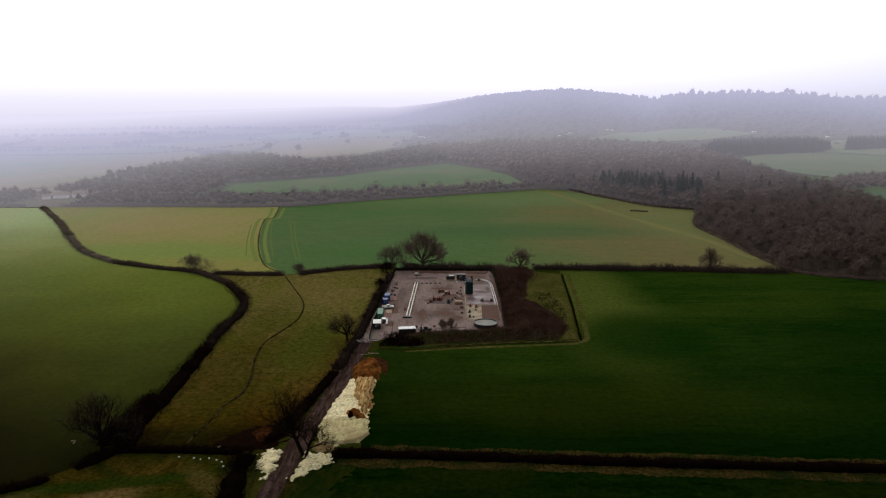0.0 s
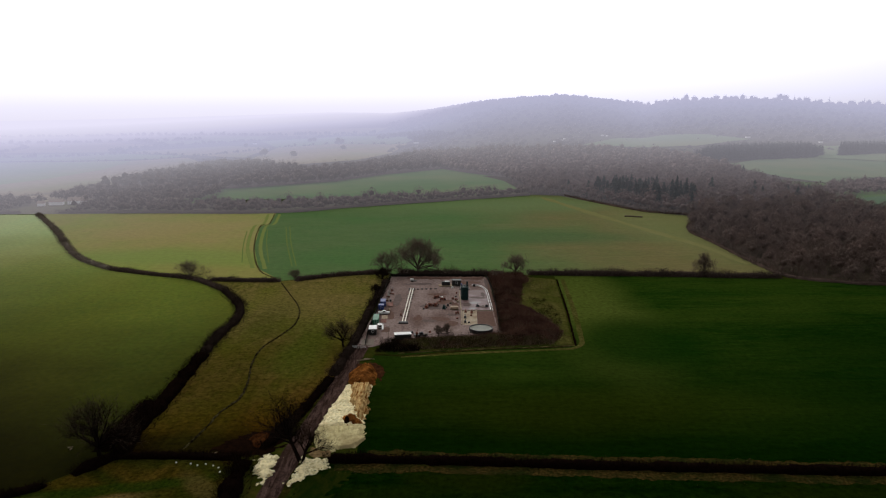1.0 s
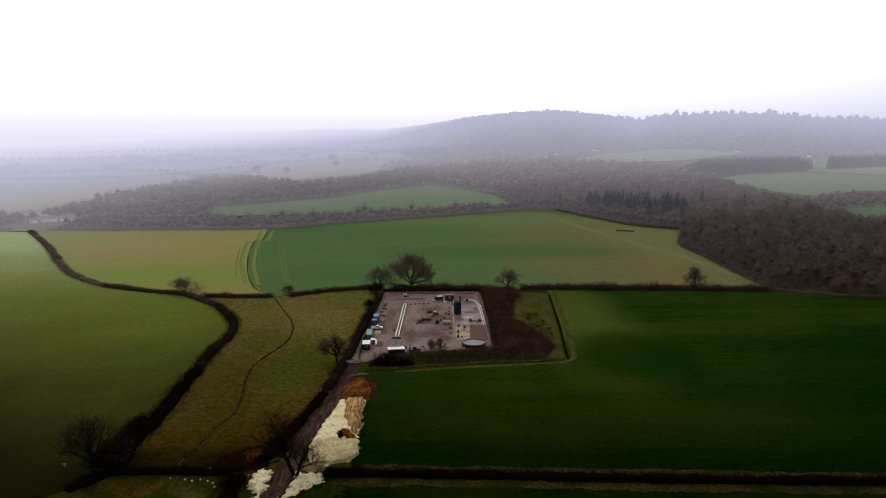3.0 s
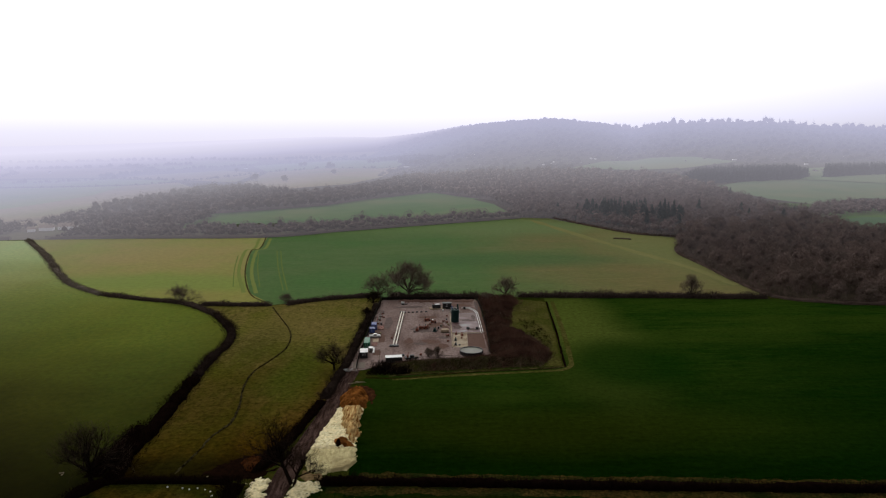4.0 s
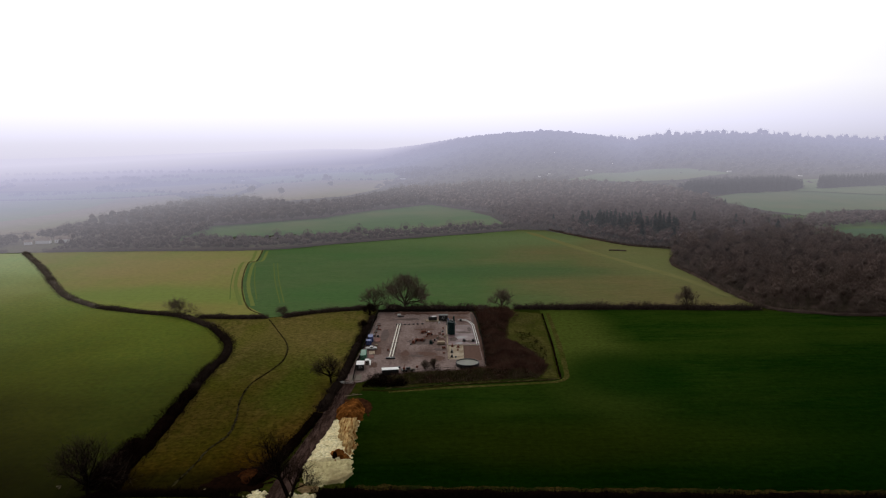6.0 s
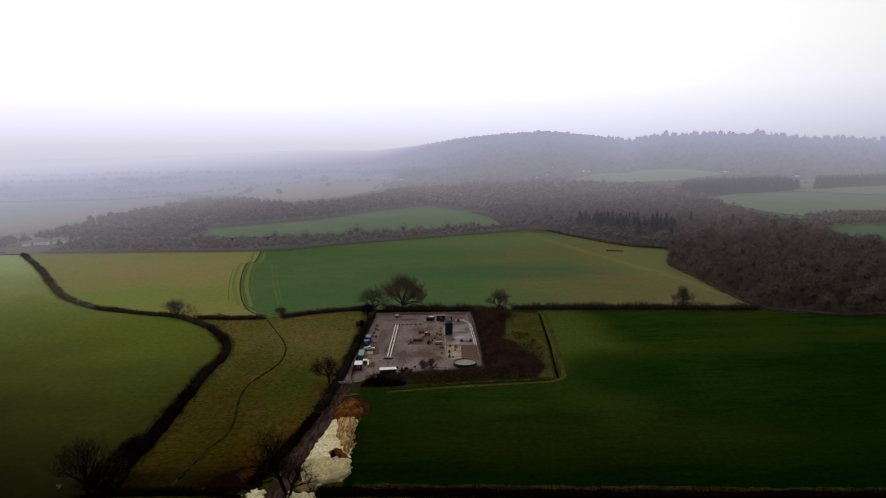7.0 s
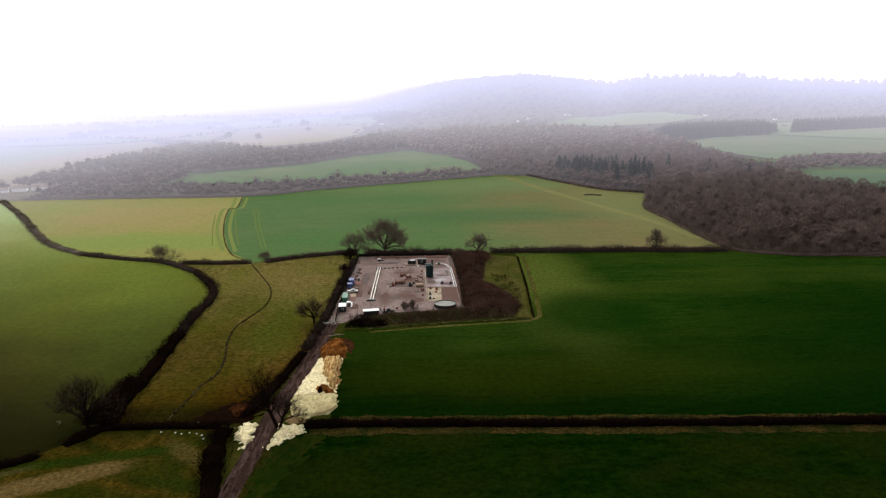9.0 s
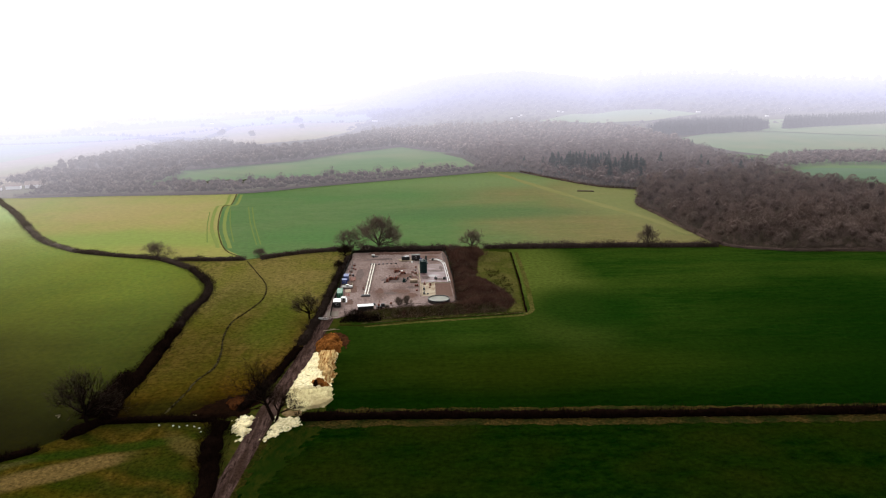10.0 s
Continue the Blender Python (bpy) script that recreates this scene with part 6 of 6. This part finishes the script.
part("manifold", rod(bmesh.new(), (-2.3, -1.2, 2.4), (1.2, -1.2, 2.4), 0.1), WHITE, sk)

# generator on a pale plinth
g = thing("generator", "black generator with a white top on a pale plinth", "machinery", 4.3, 358.0, 0.12, 8)
part("plinth", box(bmesh.new(), -4.2, -2.2, 0, 4.2, 2.2, 0.35, 0.05), CONCRETE, g, "pale concrete plinth")
part("housing", box(bmesh.new(), -2.6, -1.0, 0.35, 1.6, 1.1, 2.2, 0.08), BLACK, g)
part("cover", box(bmesh.new(), -1.0, -0.8, 2.2, 1.4, 0.9, 2.45, 0.08), WHITE, g, "white cover")
part("exhaust", rod(bmesh.new(), (-2.0, 0.2, 2.2), (-2.0, 0.2, 3.0), 0.12), RUST, g)

# round open tank
o = thing("round_tank", "low black round tank of pale water", "tank", 17.7, 281.3, 0.1)
part("wall", lathe(bmesh.new(), ((4.8, 0), (4.8, 1.45), (4.92, 1.45), (4.92, 1.6), (4.62, 1.6), (4.62, 0.0)), 48), BLACK, o)
part("water", lathe(bmesh.new(), ((4.63, 1.28), (0.01, 1.28)), 48), SLUDGE, o, "pale cloudy water")
for k in range(16):
    a = 2 * math.pi * k / 16
    part("stiffener", box(bmesh.new(), 4.8, -0.06, 0, 4.95, 0.06, 1.45, 0, Matrix.Rotation(a, 4, "Z")), BLACK, o)


# red-brown pumping units, green pump and covered stack
def pump_unit(x, y, turn, mat, label, top=None):
    u = thing("pump_unit", label, "machinery", x, y, 0.12, turn)
    part("skid", box(bmesh.new(), -1.5, -0.8, 0, 1.5, 0.8, 0.25, 0.03), mat, u)
    part("engine", box(bmesh.new(), -1.2, -0.55, 0.25, 0.2, 0.55, 1.35, 0.1), mat, u)
    part("pump_head", rod(bmesh.new(), (0.35, 0, 0.75), (1.35, 0, 0.75), 0.42, sides=14), mat, u)
    part("stack", rod(bmesh.new(), (-0.8, 0.2, 1.3), (-0.8, 0.2, 2.3), 0.12), BLACK, u)
    part("hose", rod(bmesh.new(), (1.1, 0, 1.1), (1.1, 0, 1.9), 0.1), mat, u)
    if top:
        part("cover", box(bmesh.new(), -0.9, -0.5, 1.35, 0.1, 0.5, 1.6, 0.06), top, u)
    for xx in (-1.1, 1.1):
        part("wheel", rod(bmesh.new(), (xx, -0.95, 0.35), (xx, -0.8, 0.35), 0.35, sides=14), RUBBER, u)
    return u


pump_unit(-5.6, 316.5, 80, RUST, "red-brown pumping unit on the gravel")
pump_unit(-3.6, 319.5, 15, RUST, "red-brown pumping unit beside another")
pump_unit(-1.2, 320.0, 70, RUST, "red-brown pumping unit with a dark stack")
pump_unit(2.0, 330.0, 5, RUST, "red-brown pumping unit with a pale cover", WHITE)
pump_unit(2.7, 315.0, 75, TANK_GREEN, "green wheeled pump in the yard", TANK_GREEN)
pump_unit(-1.0, 333.5, 20, RUST, "red-brown skid unit in the yard")

st = thing("covered_stack", "beige sheeted stack of goods on pallets", "stack", 7.3, 313.5, 0.12, 4)
bm = box(bmesh.new(), -1.8, -1.2, 0.2, 1.8, 1.2, 1.5, 0.25)
part("sheet", bm, BEIGE, st)
for yy in (-0.8, 0, 0.8):
    part("pallet_bearer", box(bmesh.new(), -1.9, yy - 0.08, 0, 1.9, yy + 0.08, 0.2, 0.01), TIMBER, st)
for x, y, s in ((8.4, 306.5, 1.0), (8.6, 329.0, 0.8), (7.0, 331.0, 0.7), (-16.8, 303.5, 0.5)):
    d = thing("drum_pallet", "brown drums standing on a pallet", "drums", x, y, 0.12, 12 * s)
    part("pallet", box(bmesh.new(), -s, -s, 0, s, s, 0.15, 0.02), TIMBER, d)
    for a, b in ((-0.45, -0.45), (0.45, -0.45), (-0.45, 0.45), (0.45, 0.45)):
        part("drum", rod(bmesh.new(), (a * s, b * s, 0.15), (a * s, b * s, 1.02), 0.3 * s, sides=12), RUST, d)

# bund kerbs and white pipework
def kerb(pts, w, h, mat, label, z=0.12, name="bund_wall"):
    k = thing(name, label, "kerb", kind="structure")
    for (x0, y0), (x1, y1) in zip(pts, pts[1:]):
        d = Vector((x1 - x0, y1 - y0, 0))
        m = Matrix.Translation((x0, y0, z)) @ Matrix.Rotation(math.atan2(d.y, d.x), 4, "Z")
        n = max(1, round(d.length / 6))
        for i in range(n):
            part("kerb_block", box(bmesh.new(), i * d.length / n + 0.02, -w / 2, 0, (i + 1) * d.length / n - 0.02, w / 2, h, 0.03, m), mat, k)


kerb(((10.6, 346.5), (10.4, 311.5), (10.0, 289.5)), 0.45, 0.5, CONCRETE, "pale concrete kerb along the bund")
kerb(((17.2, 311.0), (16.4, 289.5)), 0.6, 0.35, CONCRETE, "pale concrete kerb between two pads")
kerb(((10.4, 311.2), (24.4, 311.3)), 0.35, 0.35, CONCRETE, "pale concrete kerb across the bund")
pp = thing("pipework", "pair of white pipes curving round the bund", "pipes")
for off in (0.0, 0.9):
    bm = bmesh.new()
    line = ((17.0 + off, 357.5 + off), (20.5 + off, 356.5 + off), (22.6 + off, 353.5), (23.9 + off, 347.0), (24.0 + off, 330.0), (24.0 + off, 311.0))
    for a, b in zip(line, line[1:]):
        rod(bm, (*a, 0.5), (*b, 0.5), 0.14, sides=10)
        bmesh.ops.create_uvsphere(bm, u_segments=8, v_segments=6, radius=0.19, matrix=Matrix.Translation((*b, 0.5)))
    part("pipe", bm, WHITE, pp)
for yy in (313, 319, 325, 331, 337, 343):
    part("support", box(bmesh.new(), 23.6, yy - 0.1, 0.12, 25.3, yy + 0.1, 0.3, 0.02), TIMBER, pp)
for x, y, label in ((18.3, 318.0, "small dark valve box in the bund"), (22.6, 317.6, "dark valve set beside the white pipes"), (11.8, 300.0, "dark pump on the concrete pad"), (11.6, 293.0, "dark valve box on the concrete pad"), (15.0, 307.5, "rusty manifold on the concrete pad"), (12.4, 309.0, "small rusty pump on the concrete pad")):
    v = thing("valve_set", label, "machinery", x, y, 0.18, x * 7)
    m = RUST if "rusty" in label else BLACK
    part("base", box(bmesh.new(), -0.8, -0.6, 0, 0.8, 0.6, 0.25, 0.04), m, v)
    part("casing", rod(bmesh.new(), (-0.6, 0, 0.65), (0.6, 0, 0.65), 0.42, sides=12), m, v)
    part("stem", rod(bmesh.new(), (0, 0, 0.9), (0, 0, 1.5), 0.07), m, v)
    part("handwheel", rod(bmesh.new(), (0, 0, 1.45), (0, 0, 1.52), 0.3, sides=14), m, v)

# stores along the fence
def pallet_mat(x, y, turn, w, d, mat, label):
    p = thing("timber_mat", label, "mat", x, y, 0.12, turn)
    for k in range(6):
        part("board", box(bmesh.new(), -w / 2, -d / 2 + k * d / 6 + 0.05, 0.1, w / 2, -d / 2 + (k + 1) * d / 6 - 0.05, 0.2, 0.01), mat, p)
    for s in (-0.4, 0.4):
        part("bearer", box(bmesh.new(), s * w - 0.1, -d / 2, 0, s * w + 0.1, d / 2, 0.1, 0), TIMBER, p)


pallet_mat(-23.9, 301.0, 4, 2.6, 5.0, BEIGE, "pale sand-coloured timber mat by the pickup")
pallet_mat(-23.9, 295.0, 4, 2.4, 5.0, RUST, "brown timber mat beside the green container")
pallet_mat(-22.8, 321.5, 4, 2.6, 6.0, RUST, "brown timber mat beside the blue container")
pallet_mat(-23.8, 286.5, 4, 1.0, 7.0, WHITE, "narrow white walkway boards beside the cabin")
for k, (x, y) in enumerate(((-25.2, 330.0), (-24.8, 336.5), (-24.4, 343.0), (-24.0, 349.5))):
    r = thing("pipe_rack", "rack of dark steel pipes by the fence", "rack", x, y, 0.12, 4, group="racks by the fence")
    for s in (-1.8, 1.8):
        part("trestle", box(bmesh.new(), -0.9, s - 0.1, 0, 0.9, s + 0.1, 0.6, 0.02), RUST, r)
    for i in range(4):
        part("pipe", rod(bmesh.new(), (-0.65 + 0.42 * i, -2.7, 0.75), (-0.65 + 0.42 * i, 2.7, 0.75), 0.15, sides=8), (BLACK, RUST, BLACK, TIMBER)[(i + k) % 4], r)
w = thing("water_bowser", "small white tank on a dark trailer", "trailer", -14.2, 367.0, 0.12, 5)
part("chassis", box(bmesh.new(), -1.0, -0.7, 0.3, 2.6, 0.7, 0.5, 0.03), BLACK, w)
part("tank", rod(bmesh.new(), (-0.8, 0, 1.05), (0.9, 0, 1.05), 0.6, sides=16), WHITE, w)
for s in (-0.75, 0.75):
    part("wheel", rod(bmesh.new(), (0, s - 0.1, 0.35), (0, s + 0.1, 0.35), 0.35, sides=14), RUBBER, w)
# low loader with a machine by the front fence
lo = thing("plant_trailer", "black low trailer carrying dark machinery", "trailer", -7.2, 274.5, 0.12, 4)
part("bed", box(bmesh.new(), -2.9, -1.1, 0.6, 2.9, 1.1, 0.85, 0.04), BLACK, lo)
for xx in (-1.8, -0.7, 1.6):
    for s in (-1.0, 1.0):
        part("wheel", rod(bmesh.new(), (xx, s - 0.15, 0.45), (xx, s + 0.15, 0.45), 0.45, sides=14), RUBBER, lo)
part("headboard", box(bmesh.new(), -2.9, -1.1, 0.85, -2.75, 1.1, 1.5, 0.02), BLACK, lo)
part("winch", rod(bmesh.new(), (-1.6, -0.6, 1.35), (-1.6, 0.6, 1.35), 0.5, sides=16), RUST, lo)
part("engine", box(bmesh.new(), -0.6, -0.7, 0.85, 1.0, 0.7, 1.8, 0.1), BLACK, lo)
part("jib", rod(bmesh.new(), (-1.6, 0, 1.7), (-1.2, 0.3, 2.9), 0.1), RUST, lo)
part("tray", box(bmesh.new(), 1.2, -0.9, 0.85, 2.7, 0.9, 1.2, 0.05), TIMBER, lo)

pole = thing("lamp_pole", "thin dark pole by the front fence", "pole", -20.0, 270.0, 0.1)
part("post", rod(bmesh.new(), (0, 0, 0), (0, 0, 5.5), 0.09, 0.06), TIMBER, pole)
part("lamp_head", box(bmesh.new(), -0.35, -0.12, 5.45, 0.15, 0.12, 5.6, 0.02), BLACK, pole)

# fence round the compound
def fence(pts, label, tall=2.0, boards=False):
    f = thing("fence", label, "fence")
    post = solid("post", rod(bmesh.new(), (0, 0, 0), (0, 0, tall), 0.07, sides=6), BOARD)
    for (x0, y0), (x1, y1) in zip(pts, pts[1:]):
        n = max(1, round(math.hypot(x1 - x0, y1 - y0) / 3.2))
        for i in range(n):
            ob = part("post", post, BOARD, f)
            ob.location = (x0 + (x1 - x0) * i / n, y0 + (y1 - y0) * i / n, 0.05)
            if boards:
                m = Matrix.Translation(ob.location) @ Matrix.Rotation(math.atan2(y1 - y0, x1 - x0), 4, "Z")
                part("panel", box(bmesh.new(), 0.08, 0.03, 0.05, math.hypot(x1 - x0, y1 - y0) / n - 0.08, 0.07, tall - 0.15, 0, m), BOARD, f)
        for z in (0.5, 1.2, 1.9):
            part("rail", rod(bmesh.new(), (x0, y0, z), (x1, y1, z), 0.05, sides=5), BOARD, f)


fence(((-28.6, 263.0), (-29.0, 278.0), (-28.2, 310.0), (-26.5, 378.0)), "dark boarded fence along the container side", boards=True)
fence(((-26.0, 378.2), (0, 378.0), (25.0, 377.0)), "dark boarded fence behind the yard", 1.6, True)
fence(((26.2, 376.0), (27.2, 350.0), (26.6, 310.0), (25.4, 280.0)), "dark boarded fence beside the bank", boards=True)
fence(((24.5, 275.0), (0.0, 272.5), (-12.0, 268.0), (-23.0, 264.5)), "dark post and rail fence before the yard")
gt = thing("metal_gate", "open pale metal bar gate at the yard entrance", "gate", -31.5, 259.5, 0.1, 8)
for z in (0.3, 0.6, 0.9, 1.2):
    part("bar", rod(bmesh.new(), (0, 0, z), (3.4, 0, z), 0.035, sides=6), WHITE, gt)
for xx in (0, 1.7, 3.4):
    part("upright", rod(bmesh.new(), (xx, 0, 0.05), (xx, 0, 1.35), 0.05, sides=6), WHITE, gt)
sg = thing("notice_board", "small white notice board at the gate", "sign", -32.3, 258.5, 0.05, 10)
part("board", box(bmesh.new(), -0.8, -0.03, 0.7, 0.8, 0.03, 1.6, 0.01), WHITE, sg)
for s in (-0.6, 0.6):
    part("leg", rod(bmesh.new(), (s, 0.06, 0), (s, 0.06, 1.6), 0.05, sides=6), TIMBER, sg)
rp = thing("entrance_slab", "grey concrete slab inside the gate", "slab", -28.0, 266.8, 0.13, 3)
part("slab", box(bmesh.new(), -2.4, -3.6, 0, 2.4, 3.6, 0.15, 0.03), TIMBER, rp)

# leafless shrubs at the yard edge
bare_tree(-0.4, 277.5, 4.2, 3.8, "small leafless shrub at the yard edge", 61, name="shrub", dense=0.7, mats=(BARK_MID, TWIGS_MID))
bare_tree(3.6, 278.0, 4.5, 4.0, "small leafless shrub beside the yard fence", 62, name="shrub", dense=0.7, mats=(BARK_MID, TWIGS_MID))

# white sacks along the front hedge, standing in for small white dots of unknown kind
for k, (x, y) in enumerate(((-68.8, 170.0), (-64.7, 169.3), (-62.7, 168.6), (-60.7, 169.2), (-58.5, 168.4), (-56.8, 167.4), (-55.8, 165.2))):
    s = thing("sack", "white sack lying on the grass by the hedge", "sack", x, y, 0.04, 40 * k, group="sacks by the hedge")
    s.scale = (0.65, 0.65, 0.65)
    bm = bmesh.new()
    bmesh.ops.create_icosphere(bm, subdivisions=2, radius=0.5)
    for v in bm.verts:
        v.co = Vector((v.co.x * 0.8, v.co.y * 0.6, max(v.co.z, -0.3) * 0.6 + 0.18)) + 0.06 * noise.noise_vector(v.co * 3 + Vector((k, 0, 0)))
    part("bag", bm, WHITE, s, smooth=True)
    part("tied_neck", rod(bmesh.new(), (0.34, 0, 0.2), (0.52, 0, 0.24), 0.12, 0.08, 8), WHITE, s)

# felled timber and scraps
for x, y, turn, long in ((-60.7, 174.0, 55, 3.5), (-61.3, 174.3, 40, 2.5), (-27.5, 246.5, 15, 5.0), (-25.5, 247.5, -10, 4.0), (-100.6, 178.4, 20, 1.3), (-99.9, 177.4, 80, 0.9)):
    l = thing("felled_log", "pale felled log lying on the ground", "log", x, y, 0.1, turn)
    part("stem", rod(bmesh.new(), (-long / 2, 0, 0.2), (long / 2, 0, 0.25), 0.16, 0.1, 8), TIMBER_PALE, l)
    part("stub", rod(bmesh.new(), (0.2, 0, 0.25), (0.6, 0.5, 0.5), 0.08, 0.04, 6), BARK, l)

# ---- distant houses ----
def house(x, y, turn, w, d, h, wall, roof, label, windows=True):
    z = float(height(x, y)) + (3.0 if y > 1280 else 0.3)
    c = thing("house", label, "house", x, y, z, turn)
    part("wall", box(bmesh.new(), -w / 2, -d / 2, -1, w / 2, d / 2, h, 0), wall, c)
    bm = bmesh.new()
    a, b = w / 2 + 0.4, d / 2 + 0.4
    v = [bm.verts.new(p) for p in ((-a, -b, h), (a, -b, h), (a, b, h), (-a, b, h), (-a, 0, h + d * 0.45), (a, 0, h + d * 0.45))]
    for f in ((0, 1, 5, 4), (2, 3, 4, 5), (0, 4, 3), (1, 2, 5), (0, 3, 2, 1)):
        bm.faces.new([v[i] for i in f])
    r = part("roof", bm, roof, c)
    part("chimney", box(bmesh.new(), -0.4, -0.4, h, 0.4, 0.4, h + d * 0.45 + 1.3, 0.02, Matrix.Translation((w * 0.3, 0, 0))), roof, r)
    for k in range(max(2, int(w / 3.5)) if windows else 0):
        xx = -w / 2 + w * (k + 0.5) / max(2, int(w / 3.5))
        win = part("window", box(bmesh.new(), xx - 0.6, -d / 2 - 0.08, h * 0.4, xx + 0.6, -d / 2 + 0.02, h * 0.75, 0.02), WHITE, c)
        part("pane", box(bmesh.new(), xx - 0.5, -d / 2 - 0.1, h * 0.43, xx + 0.5, -d / 2 - 0.07, h * 0.72, 0), GLASS, win)
    return c


house(-362, 668, 10, 12, 6, 3.0, MIST_WHITE, TILE, "white cottage with a red roof by the lane", False)
house(-346, 676, 10, 16, 7, 3.2, MIST_WHITE, TILE, "low farm building with a red roof", False)
house(-372, 660, 20, 6, 5, 2.6, MIST_WHITE, TILE, "small white outbuilding by the lane", False)
for x, y, w in ((224, 1382, 9), (240, 1393, 8), (249, 1415, 7), (338, 1477, 10), (346, 1471, 7), (-49, 1561, 26), (-423, 1651, 16), (-818, 1548, 8), (604, 1395, 18), (704, 1313, 14)):
    house(x, y, 5, w * 0.45, 4, 1.8, MIST_WHITE, HAZE, "distant white house in the mist", False)

logs = thing("log_stack", "long dark stack of felled timber on the field", "logs", 166, 596, float(height(166, 596)), -20)
for k in range(5):
    for j in range(3):
        part("log", rod(bmesh.new(), (-7 + 3 * k, -1.2 + 1.1 * j, 0.4 + 0.15 * (k % 3)), (-4.3 + 3 * k, -1.0 + 1.1 * j, 0.45), 0.5, sides=8), BARK_MID, logs)
bare_tree(-78.5, 376, 5.5, 7, "round leafless bush at the hedge end", 63, name="bush", dense=1.2, bole=0.05, mats=(BARK_MID, TWIGS_MID))

# loose crates, hoses and spools about the yard
rng = random.Random(9)
for x, y, w, h, mat, label in ((9.2, 325.5, 0.9, 0.8, TIMBER_PALE, "pale timber crate beside the kerb"), (8.6, 335.0, 0.7, 0.6, BLACK, "small black box beside the kerb"), (9.0, 341.5, 0.8, 0.7, RUST, "rusty steel box beside the kerb"), (5.8, 322.5, 1.0, 0.9, TIMBER, "grey timber crate in the yard"), (4.4, 319.0, 0.8, 1.0, BLACK, "black steel box in the yard"), (0.6, 326.8, 0.9, 0.6, RUST, "rusty steel box in the yard"), (-6.8, 313.5, 0.7, 0.5, BLACK, "small black box on the gravel"), (8.3, 298.5, 0.9, 0.6, RUST, "rusty steel box near the pad"), (-11.0, 278.5, 0.9, 0.7, BLACK, "black box near the shed"), (-3.5, 279.0, 0.8, 0.8, RUST, "rusty box near the trailer"), (13.2, 292.5, 0.8, 0.5, BLACK, "small black box on the pad"), (14.6, 303.0, 0.7, 0.5, RUST, "small rusty box on the pad"), (-22.6, 311.5, 0.9, 0.7, TIMBER_PALE, "pale crate beside the pickup"), (-23.0, 327.0, 0.8, 0.9, BLACK, "black box beside the racks"), (-22.6, 340.0, 0.8, 0.6, RUST, "rusty box beside the racks"), (18.5, 356.0, 1.0, 1.2, BLACK, "black cabinet behind the bund"), (7.2, 352.0, 0.9, 0.8, WHITE, "white cabinet beside the plinth")):
    c = thing("crate", label, "crate", x, y, 0.17, rng.uniform(0, 60))
    part("box", box(bmesh.new(), -w / 2, -w * 0.4, 0.08, w / 2, w * 0.4, h, 0.03), mat, c)
    part("lid", box(bmesh.new(), -w / 2 - 0.03, -w * 0.4 - 0.03, h, w / 2 + 0.03, w * 0.4 + 0.03, h + 0.06, 0.02), mat, c)
    for s in (-0.3, 0.3):
        part("runner", box(bmesh.new(), s * w - 0.05, -w * 0.4, 0, s * w + 0.05, w * 0.4, 0.08, 0), TIMBER, c)
bare_tree(-30.5, 372, 7, 7, "fuzzy leafless thorn bush by the fence corner", 64, name="bush", dense=1.4, bole=0.05)
bare_tree(-31.5, 345, 5, 5, "leafless thorn bush in the fence hedge", 65, name="bush", dense=1.2, bole=0.05)
bare_tree(31.5, 372, 6, 8, "leafless thorn bush at the head of the bank", 66, name="bush", dense=1.4, bole=0.05, mats=(BARK_MID, TWIGS_MID))
bare_tree(-17.5, 261, 4.5, 8, "dark spreading thorn bush by the entrance", 67, name="bush", dense=1.6, bole=0.05)
